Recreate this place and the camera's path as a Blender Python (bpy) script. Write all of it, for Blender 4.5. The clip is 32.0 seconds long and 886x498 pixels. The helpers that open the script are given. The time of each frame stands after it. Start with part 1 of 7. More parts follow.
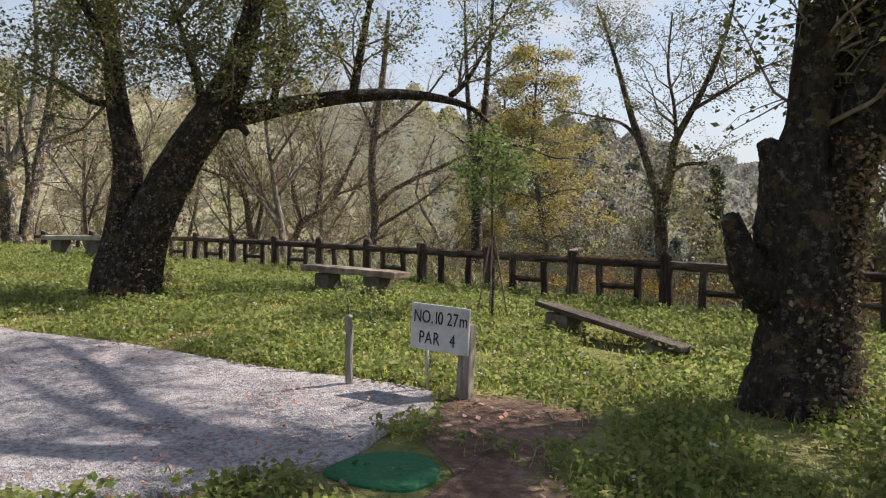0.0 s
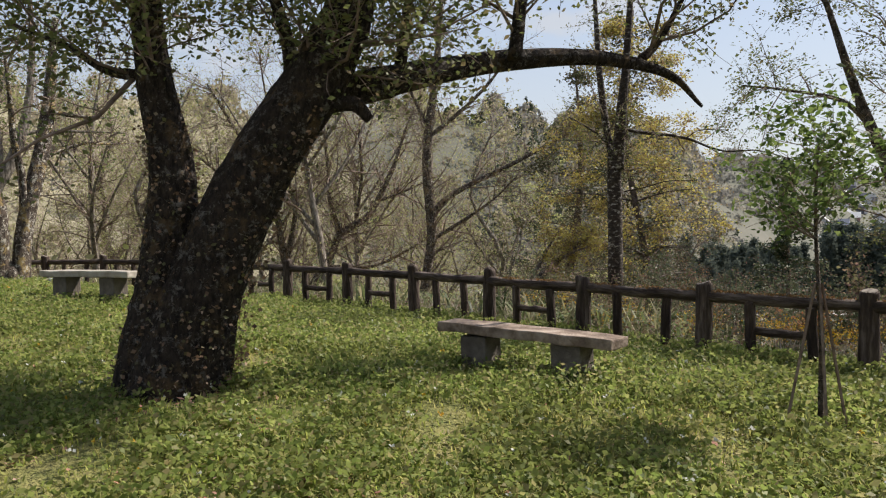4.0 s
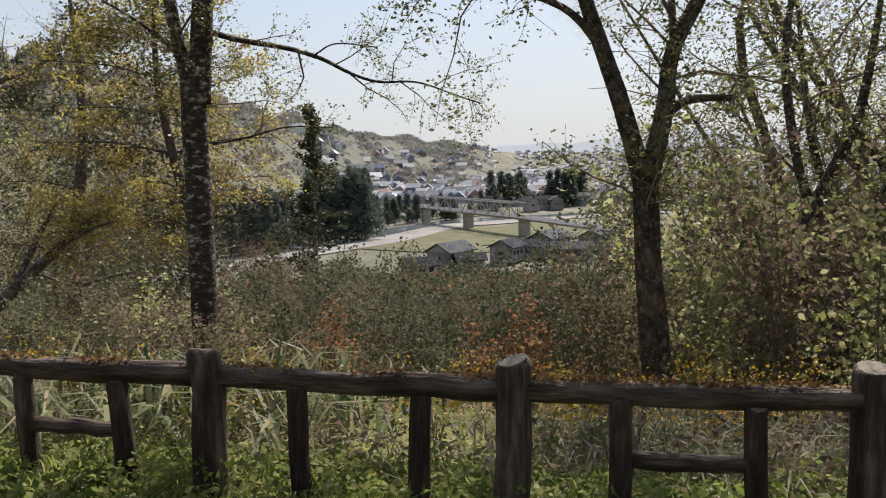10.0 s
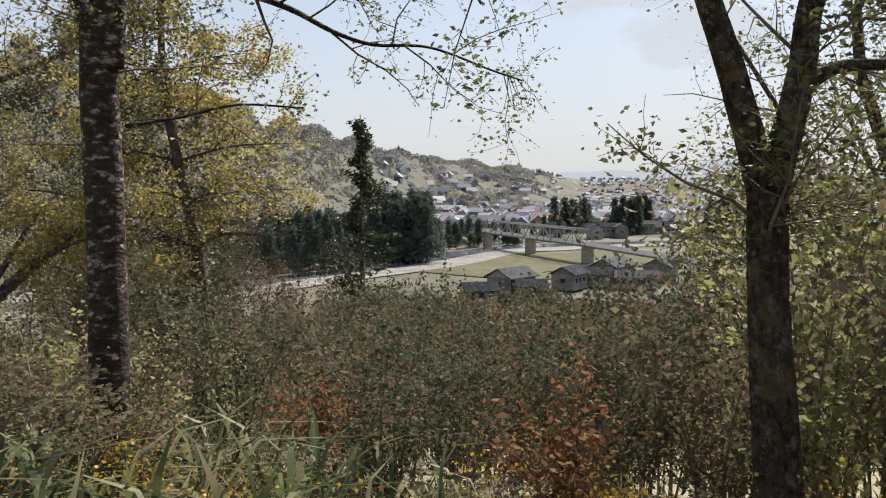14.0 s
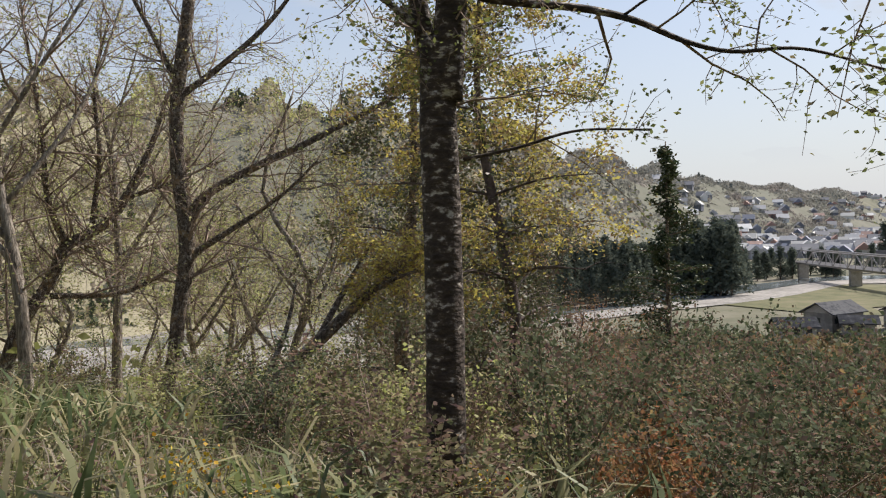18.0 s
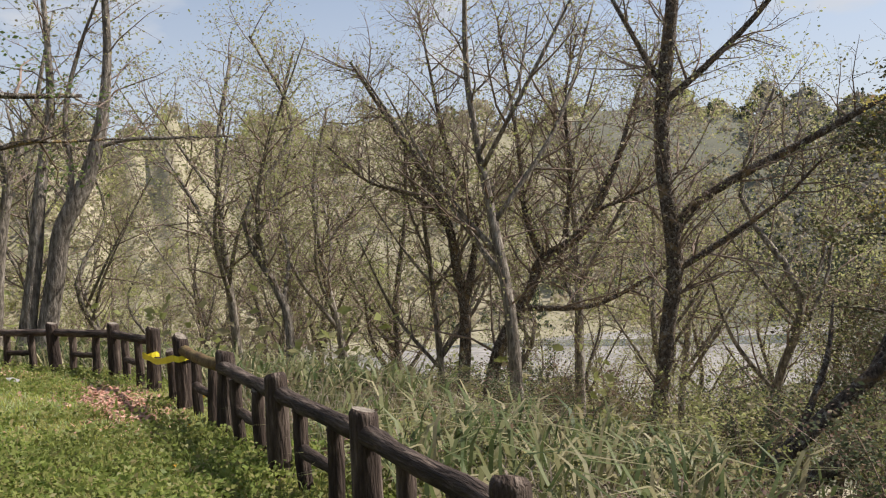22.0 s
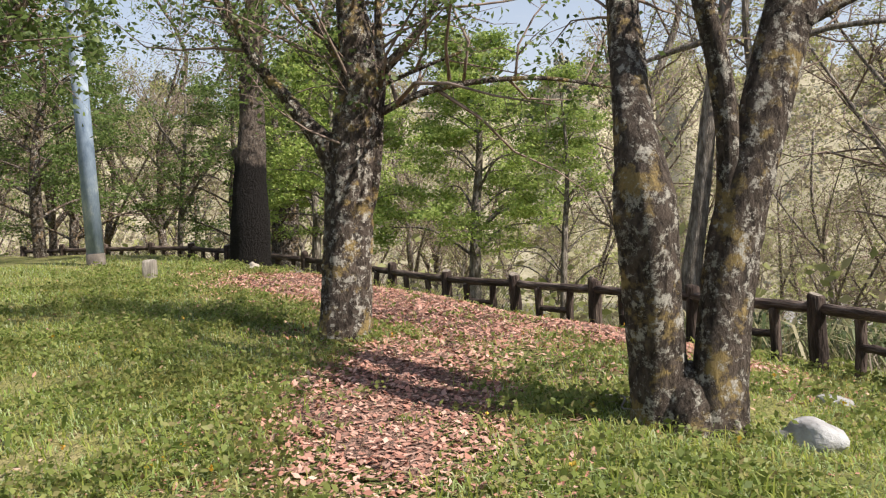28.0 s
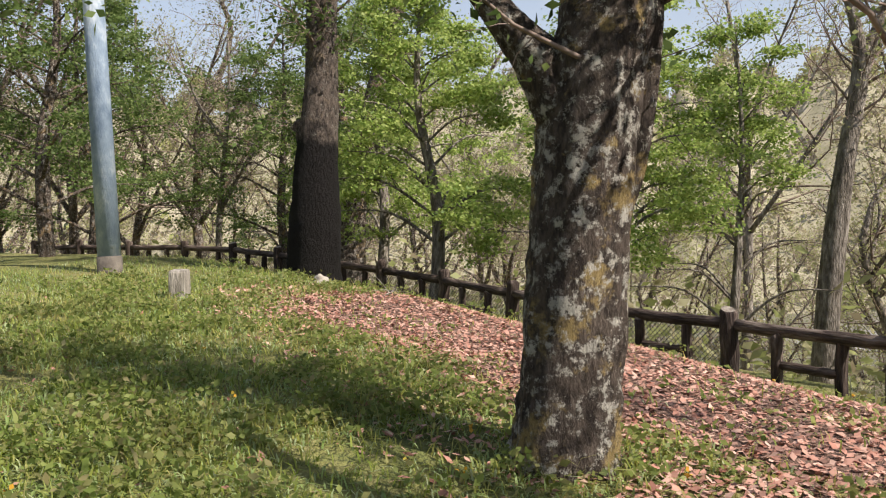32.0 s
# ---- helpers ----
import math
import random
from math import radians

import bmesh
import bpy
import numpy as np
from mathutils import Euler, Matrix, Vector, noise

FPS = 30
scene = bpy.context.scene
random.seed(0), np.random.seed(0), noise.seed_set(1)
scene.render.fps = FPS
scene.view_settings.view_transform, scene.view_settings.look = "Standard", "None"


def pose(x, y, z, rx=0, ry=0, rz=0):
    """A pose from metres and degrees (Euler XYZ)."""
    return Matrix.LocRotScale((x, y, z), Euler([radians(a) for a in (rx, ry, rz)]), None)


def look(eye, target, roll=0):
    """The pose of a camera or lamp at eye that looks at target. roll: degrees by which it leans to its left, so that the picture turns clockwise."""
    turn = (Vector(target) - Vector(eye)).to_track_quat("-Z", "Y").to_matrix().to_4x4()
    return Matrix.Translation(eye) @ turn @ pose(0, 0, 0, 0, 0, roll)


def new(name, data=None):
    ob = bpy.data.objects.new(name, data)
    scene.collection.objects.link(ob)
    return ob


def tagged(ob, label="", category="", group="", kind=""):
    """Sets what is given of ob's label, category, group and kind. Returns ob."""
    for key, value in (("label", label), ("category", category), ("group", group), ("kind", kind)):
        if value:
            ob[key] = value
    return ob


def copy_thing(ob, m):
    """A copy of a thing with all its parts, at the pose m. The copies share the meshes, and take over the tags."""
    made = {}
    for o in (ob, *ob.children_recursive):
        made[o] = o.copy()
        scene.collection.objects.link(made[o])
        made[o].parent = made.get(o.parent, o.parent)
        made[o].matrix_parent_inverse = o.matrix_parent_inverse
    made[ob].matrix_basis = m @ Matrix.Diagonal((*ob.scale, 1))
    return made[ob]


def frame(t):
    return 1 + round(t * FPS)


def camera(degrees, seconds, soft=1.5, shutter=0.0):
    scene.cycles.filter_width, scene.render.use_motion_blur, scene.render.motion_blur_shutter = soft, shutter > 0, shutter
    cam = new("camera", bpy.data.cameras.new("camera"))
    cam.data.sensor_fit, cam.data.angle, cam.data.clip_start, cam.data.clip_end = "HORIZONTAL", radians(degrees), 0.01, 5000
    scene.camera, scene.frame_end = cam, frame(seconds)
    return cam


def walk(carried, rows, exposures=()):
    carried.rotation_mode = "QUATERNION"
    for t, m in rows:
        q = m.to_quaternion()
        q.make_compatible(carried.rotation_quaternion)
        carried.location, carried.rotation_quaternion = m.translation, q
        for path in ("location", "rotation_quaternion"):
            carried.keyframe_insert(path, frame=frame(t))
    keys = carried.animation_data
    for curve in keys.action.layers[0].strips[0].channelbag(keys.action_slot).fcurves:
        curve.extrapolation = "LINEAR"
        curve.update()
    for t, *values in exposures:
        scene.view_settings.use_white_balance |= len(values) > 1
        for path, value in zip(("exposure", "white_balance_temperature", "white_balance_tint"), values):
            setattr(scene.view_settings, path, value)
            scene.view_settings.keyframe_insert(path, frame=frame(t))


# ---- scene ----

# ---------- camera and walk ----------
cam = camera(58.5, 32.0, soft=1.15)
PATH = [
    (0, (7.513, -8.648, 1.276), (6.007, -7.333, 1.224), 0.2),
    (0.5, (6.891, -8.466, 1.389), (5.424, -7.107, 1.364), 1.3),
    (1, (6.285, -8.234, 1.442), (4.811, -6.882, 1.432), 1.4),
    (1.5, (5.786, -8.091, 1.485), (4.266, -6.792, 1.453), 0.3),
    (2, (5.366, -7.937, 1.59), (3.793, -6.703, 1.534), -1.0),
    (4.5, (2.872, -7.383, 1.614), (1.418, -6.01, 1.576), -1.1),
    (6, (1.609, -6.759, 1.707), (0.521, -5.082, 1.754), -1.3),
    (6.5, (1.162, -6.438, 1.701), (0.202, -4.684, 1.737), -0.9),
    (7, (0.709, -6.003, 1.746), (-0.133, -4.189, 1.748), -1.9),
    (7.5, (0.372, -5.638, 1.733), (-0.382, -3.787, 1.669), -1.6),
    (8, (0.127, -5.274, 1.783), (-0.551, -3.398, 1.636), -1.8),
    (8.5, (-0.1, -5.045, 1.803), (-0.702, -3.151, 1.578), -1.6),
    (9, (-0.204, -4.57, 1.808), (-0.766, -2.665, 1.569), -1.6),
    (9.5, (-0.281, -4.144, 1.885), (-0.797, -2.225, 1.655), -2.4),
    (10, (-0.38, -3.824, 1.895), (-0.842, -1.89, 1.678), -1.5),
    (10.5, (-0.333, -3.285, 1.892), (-0.795, -1.349, 1.696), -2.1),
    (11, (-0.264, -2.904, 1.814), (-0.751, -0.973, 1.631), -1.6),
    (11.5, (-0.187, -2.514, 1.817), (-0.724, -0.596, 1.638), -1.4),
    (12, (-0.187, -2.177, 1.797), (-0.751, -0.267, 1.608), -1.3),
    (12.5, (-0.285, -1.956, 1.790), (-0.861, -0.052, 1.585), -1.1),
    (13, (-0.458, -1.753, 1.775), (-1.038, 0.149, 1.566), -0.7),
    (13.5, (-0.616, -1.562, 1.754), (-1.211, 0.339, 1.569), -0.5),
    (15.5, (-0.611, -1.689, 1.660), (-1.342, 0.171, 1.570), -1.6),
    (16, (-0.657, -1.670, 1.739), (-1.469, 0.156, 1.658), -2.6),
    (16.5, (-0.775, -1.591, 1.757), (-1.689, 0.186, 1.681), -2.5),
    (17, (-0.935, -1.469, 1.785), (-1.966, 0.243, 1.709), -1.5),
    (17.5, (-1.059, -1.329, 1.797), (-2.208, 0.306, 1.725), -1.3),
    (18, (-1.111, -1.246, 1.740), (-2.370, 0.306, 1.678), -1.7),
    (18.5, (-1.131, -1.270, 1.795), (-2.494, 0.192, 1.733), -1.1),
    (19, (-1.154, -1.354, 1.792), (-2.612, 0.014, 1.736), -1.1),
    (20, (-1.399, -1.481, 1.787), (-3.022, -0.313, 1.748), -1.8),
    (20.5, (-1.579, -1.562, 1.787), (-3.273, -0.498, 1.763), -1.7),
    (21, (-1.691, -1.662, 1.875), (-3.449, -0.708, 1.855), -2.3),
    (21.5, (-2.174, -1.73, 1.936), (-3.985, -0.882, 1.919), -2.5),
    (22, (-2.795, -1.767, 1.949), (-4.648, -1.014, 1.942), -3.3),
    (22.5, (-3.254, -1.849, 2.042), (-5.139, -1.18, 2.032), -4.1),
    (23, (-3.615, -1.979, 1.993), (-5.528, -1.395, 1.987), -4.4),
    (23.5, (-4.03, -2.073, 2.084), (-5.978, -1.62, 2.087), -3.4),
    (24, (-4.416, -2.304, 2.023), (-6.395, -2.016, 2.02), -3.0),
    (24.5, (-4.791, -2.47, 2.092), (-6.788, -2.385, 2.061), -3.1),
    (25, (-5.291, -2.686, 2.029), (-7.286, -2.822, 1.973), -3.4),
    (25.5, (-5.653, -2.885, 2.03), (-7.621, -3.231, 1.946), -3.2),
    (26, (-5.828, -3.274, 2.065), (-7.76, -3.782, 1.958), -3.3),
    (28.5, (-7.962, -4.649, 2.089), (-9.914, -5.076, 1.997), -2.5),
    (29, (-8.274, -4.835, 2.237), (-10.23, -5.239, 2.14), -2.7),
    (30, (-9.165, -5.366, 2.068), (-11.114, -5.811, 2.013), -2.0),
    (31.5, (-10.746, -6.255, 2.116), (-12.666, -6.803, 2.002), -2.8),
    (32, (-10.912, -6.619, 2.08), (-12.839, -7.147, 1.995), -1.0),
]
walk(cam, [(t, look(e, g, r)) for t, e, g, r in PATH], exposures=[(0, 0.88, 6550, 12.5), (5, 0.76, 6550, 12.5), (22, 0.77, 6550, 12.5), (25, 0.85, 6550, 13), (29, 0.98, 6550, 13), (32, 0.92, 6550, 13)])

# ---------- world, sun ----------
SUN_HEAD, SUN_EL = radians(14), radians(46)
world = bpy.data.worlds.new("sky")
scene.world = world
world.use_nodes = True
wn = world.node_tree
sky = wn.nodes.new("ShaderNodeTexSky")
sky.sky_type, sky.sun_disc = "NISHITA", False
sky.sun_elevation, sky.sun_rotation = SUN_EL, SUN_HEAD
sky.dust_density, sky.air_density = 0.8, 1.0

# thin cloud and valley haze over the clear sky
tcw, sepw = wn.nodes.new("ShaderNodeTexCoord"), wn.nodes.new("ShaderNodeSeparateXYZ")
wn.links.new(tcw.outputs["Generated"], sepw.inputs[0])
rampw = wn.nodes.new("ShaderNodeMapRange")
rampw.inputs[1].default_value, rampw.inputs[2].default_value, rampw.inputs[3].default_value, rampw.inputs[4].default_value = 0.0, 0.47, 0.95, 0.06
wn.links.new(sepw.outputs[2], rampw.inputs[0])
mapw, cloud = wn.nodes.new("ShaderNodeMapping"), wn.nodes.new("ShaderNodeTexNoise")
mapw.inputs["Scale"].default_value = (2.0, 2.0, 5.5)
cloud.inputs["Scale"].default_value, cloud.inputs["Detail"].default_value = 1.6, 6.0
wn.links.new(tcw.outputs["Generated"], mapw.inputs[0])
wn.links.new(mapw.outputs[0], cloud.inputs[0])
puff = wn.nodes.new("ShaderNodeMapRange")
puff.inputs[1].default_value, puff.inputs[2].default_value, puff.inputs[4].default_value = 0.47, 0.62, 0.85
wn.links.new(cloud.outputs[0], puff.inputs[0])
most = wn.nodes.new("ShaderNodeMath")
most.operation = "MAXIMUM"
wn.links.new(rampw.outputs[0], most.inputs[0])
wn.links.new(puff.outputs[0], most.inputs[1])
mixw = wn.nodes.new("ShaderNodeMix")
mixw.data_type = "RGBA"
mixw.inputs[7].default_value = (4.5, 4.75, 5.02, 1)
wn.links.new(most.outputs[0], mixw.inputs[0])
wn.links.new(sky.outputs[0], mixw.inputs[6])
wn.links.new(mixw.outputs[2], wn.nodes["Background"].inputs[0])
wn.nodes["Background"].inputs[1].default_value = 0.085
sun_data = bpy.data.lights.new("sun", "SUN")
sun_data.energy, sun_data.angle, sun_data.color = 4.2, radians(0.6), (1.0, 0.95, 0.86)
sun = new("sun", sun_data)
sun_dir = Vector((math.sin(SUN_HEAD) * math.cos(SUN_EL), math.cos(SUN_HEAD) * math.cos(SUN_EL), math.sin(SUN_EL)))
sun.matrix_world = look(sun_dir * 60, (0, 0, 0))


# ---------- materials ----------
def mat(name, stops, scale=6.0, rough=0.85, bump=0.3, bump_scale=None, metal=0.0, stretch=(1, 1, 1), rand=0.0, detail=6.0, spec=0.3, big=0.0, coords="Object", deep=0.02):
    """A surface with grain in two scales: stops are (place, colour) along the noise."""
    m = bpy.data.materials.new(name)
    m.use_nodes = True
    n, l = m.node_tree.nodes, m.node_tree.links
    bsdf = n["Principled BSDF"]
    bsdf.inputs["Roughness"].default_value, bsdf.inputs["Metallic"].default_value = rough, metal
    bsdf.inputs["Specular IOR Level"].default_value = spec
    tc, mp = n.new("ShaderNodeTexCoord"), n.new("ShaderNodeMapping")
    mp.inputs["Scale"].default_value = stretch
    l.new(tc.outputs[coords], mp.inputs["Vector"])
    a = n.new("ShaderNodeTexNoise")
    a.inputs["Scale"].default_value, a.inputs["Detail"].default_value, a.inputs["Roughness"].default_value = scale, detail, 0.65
    l.new(mp.outputs[0], a.inputs["Vector"])
    ramp = n.new("ShaderNodeValToRGB")
    els = ramp.color_ramp.elements
    while len(els) < len(stops):
        els.new(0.5)
    for e, (p, c) in zip(els, stops):
        e.position, e.color = p, (*c, 1)
    fac = a.outputs["Fac"]
    if big:
        b = n.new("ShaderNodeTexNoise")
        b.inputs["Scale"].default_value, b.inputs["Detail"].default_value = scale * 0.13, 3.0
        l.new(tc.outputs[coords], b.inputs["Vector"])
        mix = n.new("ShaderNodeMix")
        mix.inputs[0].default_value = big
        l.new(a.outputs["Fac"], mix.inputs[2])
        l.new(b.outputs["Fac"], mix.inputs[3])
        fac = mix.outputs[0]
    if rand:
        info = n.new("ShaderNodeObjectInfo")
        ma = n.new("ShaderNodeMath")
        ma.operation = "MULTIPLY_ADD"
        ma.inputs[1].default_value, ma.inputs[2].default_value = rand, -rand / 2
        ad = n.new("ShaderNodeMath")
        l.new(info.outputs["Random"], ma.inputs[0])
        l.new(ma.outputs[0], ad.inputs[0])
        l.new(fac, ad.inputs[1])
        fac = ad.outputs[0]
    l.new(fac, ramp.inputs[0])
    l.new(ramp.outputs[0], bsdf.inputs["Base Color"])
    if bump:
        c = n.new("ShaderNodeTexNoise")
        c.inputs["Scale"].default_value, c.inputs["Detail"].default_value = bump_scale or scale * 3, 5.0
        l.new(mp.outputs[0], c.inputs["Vector"])
        bp = n.new("ShaderNodeBump")
        bp.inputs["Strength"].default_value, bp.inputs["Distance"].default_value = bump, deep
        l.new(c.outputs["Fac"], bp.inputs["Height"])
        l.new(bp.outputs[0], bsdf.inputs["Normal"])
    return m


def leaf_mat(name, colours, through_light=0.45, rough=0.5, worn=None, worn_scale=0.9, spec=0.25):
    """Thin leaves: each one takes a tint by its island, and light shines through."""
    m = bpy.data.materials.new(name)
    m.use_nodes = True
    n, l = m.node_tree.nodes, m.node_tree.links
    bsdf, out = n["Principled BSDF"], n["Material Output"]
    bsdf.inputs["Roughness"].default_value = rough
    bsdf.inputs["Specular IOR Level"].default_value = spec
    geo = n.new("ShaderNodeNewGeometry")
    ramp = n.new("ShaderNodeValToRGB")
    els = ramp.color_ramp.elements
    while len(els) < len(colours):
        els.new(0.5)
    for i, (e, c) in enumerate(zip(els, colours)):
        e.position, e.color = i / max(1, len(colours) - 1), (*c, 1)
    l.new(geo.outputs["Random Per Island"], ramp.inputs[0])
    tint = ramp.outputs[0]
    if worn:
        tc, spread, reach, blend = n.new("ShaderNodeTexCoord"), n.new("ShaderNodeTexNoise"), n.new("ShaderNodeMapRange"), n.new("ShaderNodeMix")
        spread.inputs["Scale"].default_value, spread.inputs["Detail"].default_value = worn_scale, 4.0
        reach.inputs[1].default_value, reach.inputs[2].default_value, reach.inputs[4].default_value = 0.46, 0.66, 0.75
        blend.data_type = "RGBA"
        blend.inputs[7].default_value = (*worn, 1)
        l.new(tc.outputs["Object"], spread.inputs["Vector"])
        l.new(spread.outputs["Fac"], reach.inputs[0])
        l.new(reach.outputs[0], blend.inputs[0])
        l.new(tint, blend.inputs[6])
        tint = blend.outputs[2]
    l.new(tint, bsdf.inputs["Base Color"])
    tr = n.new("ShaderNodeBsdfTranslucent")
    l.new(tint, tr.inputs["Color"])
    mix = n.new("ShaderNodeMixShader")
    mix.inputs[0].default_value = through_light
    l.new(bsdf.outputs[0], mix.inputs[1])
    l.new(tr.outputs[0], mix.inputs[2])
    l.new(mix.outputs[0], out.inputs["Surface"])
    return m


M_GROUND = mat("soil_and_grass", [(0.34, (0.07, 0.08, 0.022)), (0.45, (0.13, 0.14, 0.04)), (0.55, (0.22, 0.205, 0.07)), (0.68, (0.3, 0.25, 0.13))], 6.0, 0.95, 1.0, 30, big=0.45, deep=0.06)
FENCE_TONES = [(0.34, (0.022, 0.014, 0.011)), (0.47, (0.05, 0.034, 0.027)), (0.56, (0.088, 0.063, 0.05)), (0.68, (0.18, 0.14, 0.115))]
M_FENCE = mat("imitation_log", FENCE_TONES, 6.0, 0.85, 1.0, 18, stretch=(3, 3, 0.45), rand=0.12, deep=0.03)
M_RAIL = mat("imitation_log_rail", FENCE_TONES, 6.0, 0.85, 1.0, 18, stretch=(0.45, 3, 3), rand=0.12, deep=0.03)
M_SAWN = mat("weathered_post_top", [(0.34, (0.09, 0.075, 0.06)), (0.5, (0.19, 0.16, 0.13)), (0.66, (0.3, 0.26, 0.22))], 22.0, 0.9, 0.6, 60)
M_MOSS = mat("mossy_log", [(0.3, (0.05, 0.04, 0.025)), (0.5, (0.12, 0.075, 0.035)), (0.66, (0.16, 0.12, 0.05))], 9.0, 0.95, 0.9, 30, rand=0.1)


def lichen_bark(name, dark, mid, pale, ochre, edge, scale=7.0):
    """Cracked bark with rounded pale lichen blotches and ochre algae."""
    m = bpy.data.materials.new(name)
    m.use_nodes = True
    n, l = m.node_tree.nodes, m.node_tree.links
    bsdf = n["Principled BSDF"]
    bsdf.inputs["Roughness"].default_value, bsdf.inputs["Specular IOR Level"].default_value = 0.95, 0.2
    tc, mp = n.new("ShaderNodeTexCoord"), n.new("ShaderNodeMapping")
    mp.inputs["Scale"].default_value = (1.7, 1.7, 0.75)
    l.new(tc.outputs["Object"], mp.inputs[0])

    def cloud_of(vector, size, detail, rough=0.6):
        t = n.new("ShaderNodeTexNoise")
        t.inputs["Scale"].default_value, t.inputs["Detail"].default_value, t.inputs["Roughness"].default_value = size, detail, rough
        l.new(vector, t.inputs["Vector"])
        return t.outputs["Fac"]

    def blend(fac, lo, hi, under_, colour):
        r = n.new("ShaderNodeMapRange")
        r.inputs[1].default_value, r.inputs[2].default_value = lo, hi
        l.new(fac, r.inputs[0])
        x = n.new("ShaderNodeMix")
        x.data_type = "RGBA"
        l.new(r.outputs[0], x.inputs[0])
        if isinstance(under_, tuple):
            x.inputs[6].default_value = (*under_, 1)
        else:
            l.new(under_, x.inputs[6])
        x.inputs[7].default_value = (*colour, 1)
        return x.outputs[2], r.outputs[0]

    crack = cloud_of(mp.outputs[0], scale * 1.6, 8, 0.7)
    base, _ = blend(crack, 0.4, 0.62, dark, mid)
    base, _ = blend(cloud_of(tc.outputs["Object"], scale * 0.45, 6, 0.7), edge + 0.005, edge + 0.08, base, ochre)
    spots = cloud_of(tc.outputs["Object"], scale * 1.3, 9, 0.8)
    base, mask = blend(spots, edge, edge + 0.06, base, pale)
    l.new(base, bsdf.inputs["Base Color"])
    add = n.new("ShaderNodeMath")
    add.operation = "MULTIPLY_ADD"
    add.inputs[1].default_value = 0.12
    l.new(mask, add.inputs[0])
    l.new(crack, add.inputs[2])
    bp = n.new("ShaderNodeBump")
    bp.inputs["Strength"].default_value, bp.inputs["Distance"].default_value = 1.0, 0.09
    l.new(add.outputs[0], bp.inputs["Height"])
    l.new(bp.outputs[0], bsdf.inputs["Normal"])
    return m


M_BARK = lichen_bark("dark_mottled_bark", (0.045, 0.035, 0.027), (0.19, 0.145, 0.115), (0.4, 0.36, 0.31), (0.26, 0.18, 0.1), 0.525, 11.0)
M_LICHEN = lichen_bark("lichen_bark", (0.04, 0.03, 0.024), (0.155, 0.12, 0.095), (0.58, 0.54, 0.46), (0.36, 0.26, 0.11), 0.525, 9.0)
M_OLDBARK = lichen_bark("old_dark_bark", (0.022, 0.017, 0.014), (0.085, 0.064, 0.05), (0.25, 0.225, 0.195), (0.14, 0.095, 0.055), 0.54, 10.0)
M_CHARRED = lichen_bark("charred_bark", (0.05, 0.04, 0.034), (0.16, 0.125, 0.1), (0.26, 0.235, 0.2), (0.17, 0.13, 0.09), 0.56, 9.0)
# soot on the lower trunk, with a ragged upper edge
cn, cl = M_CHARRED.node_tree.nodes, M_CHARRED.node_tree.links
ctc, csep, cnoise, cadd, crange, cmix = (cn.new("ShaderNode" + k) for k in ("TexCoord", "SeparateXYZ", "TexNoise", "Math", "MapRange", "Mix"))
cl.new(ctc.outputs["Object"], csep.inputs[0])
cl.new(ctc.outputs["Object"], cnoise.inputs["Vector"])
cnoise.inputs["Scale"].default_value, cnoise.inputs["Detail"].default_value = 3.0, 6.0
cadd.operation = "ADD"
cl.new(csep.outputs[2], cadd.inputs[0])
cl.new(cnoise.outputs["Fac"], cadd.inputs[1])
crange.inputs[1].default_value, crange.inputs[2].default_value = 2.35, 2.5
cl.new(cadd.outputs[0], crange.inputs[0])
cmix.data_type = "RGBA"
cmix.inputs[6].default_value = (0.012, 0.01, 0.009, 1)
c_base = cn["Principled BSDF"].inputs["Base Color"]
cl.new(c_base.links[0].from_socket, cmix.inputs[7])
cl.new(crange.outputs[0], cmix.inputs[0])
cl.new(cmix.outputs[2], c_base)
M_GREYBARK = mat("grey_bark", [(0.36, (0.06, 0.05, 0.04)), (0.48, (0.16, 0.135, 0.11)), (0.56, (0.26, 0.225, 0.19)), (0.66, (0.42, 0.38, 0.33))], 7.0, 0.95, 1.0, 20, stretch=(2.6, 2.6, 0.7), big=0.2, deep=0.04)
M_BIRCH = mat("banded_birch_bark", [(0.4, (0.026, 0.019, 0.015)), (0.53, (0.06, 0.044, 0.034)), (0.56, (0.14, 0.11, 0.09)), (0.59, (0.34, 0.31, 0.27)), (0.68, (0.58, 0.55, 0.5))], 13.0, 0.85, 1.0, 16, stretch=(1.0, 1.0, 1.9), big=0.3, deep=0.03)
M_TWIG = mat("twigs", [(0.35, (0.13, 0.09, 0.07)), (0.65, (0.31, 0.235, 0.19))], 8.0, 0.9, 0.0)
M_CONC = mat("weathered_concrete", [(0.3, (0.2, 0.17, 0.13)), (0.5, (0.35, 0.31, 0.26)), (0.7, (0.5, 0.46, 0.4))], 7.0, 0.9, 0.5, 60, big=0.4)
M_SLAB = mat("tan_weathered_slab", [(0.34, (0.07, 0.05, 0.038)), (0.46, (0.19, 0.14, 0.105)), (0.55, (0.32, 0.25, 0.2)), (0.68, (0.46, 0.39, 0.32))], 6.0, 0.9, 0.6, 50, big=0.35)
# Darker concrete: puts seat shade into bench legs; own colour of the pole band.
M_CONC_DARK = mat("dark_concrete", [(0.3, (0.06, 0.05, 0.04)), (0.5, (0.13, 0.11, 0.09)), (0.7, (0.24, 0.21, 0.17))], 7.0, 0.9, 0.6, 50, big=0.4)
M_ROTWOOD = mat("rotting_plank", [(0.3, (0.035, 0.026, 0.02)), (0.5, (0.085, 0.065, 0.05)), (0.7, (0.2, 0.16, 0.13))], 6.0, 0.9, 0.8, 30, stretch=(0.5, 4, 4))
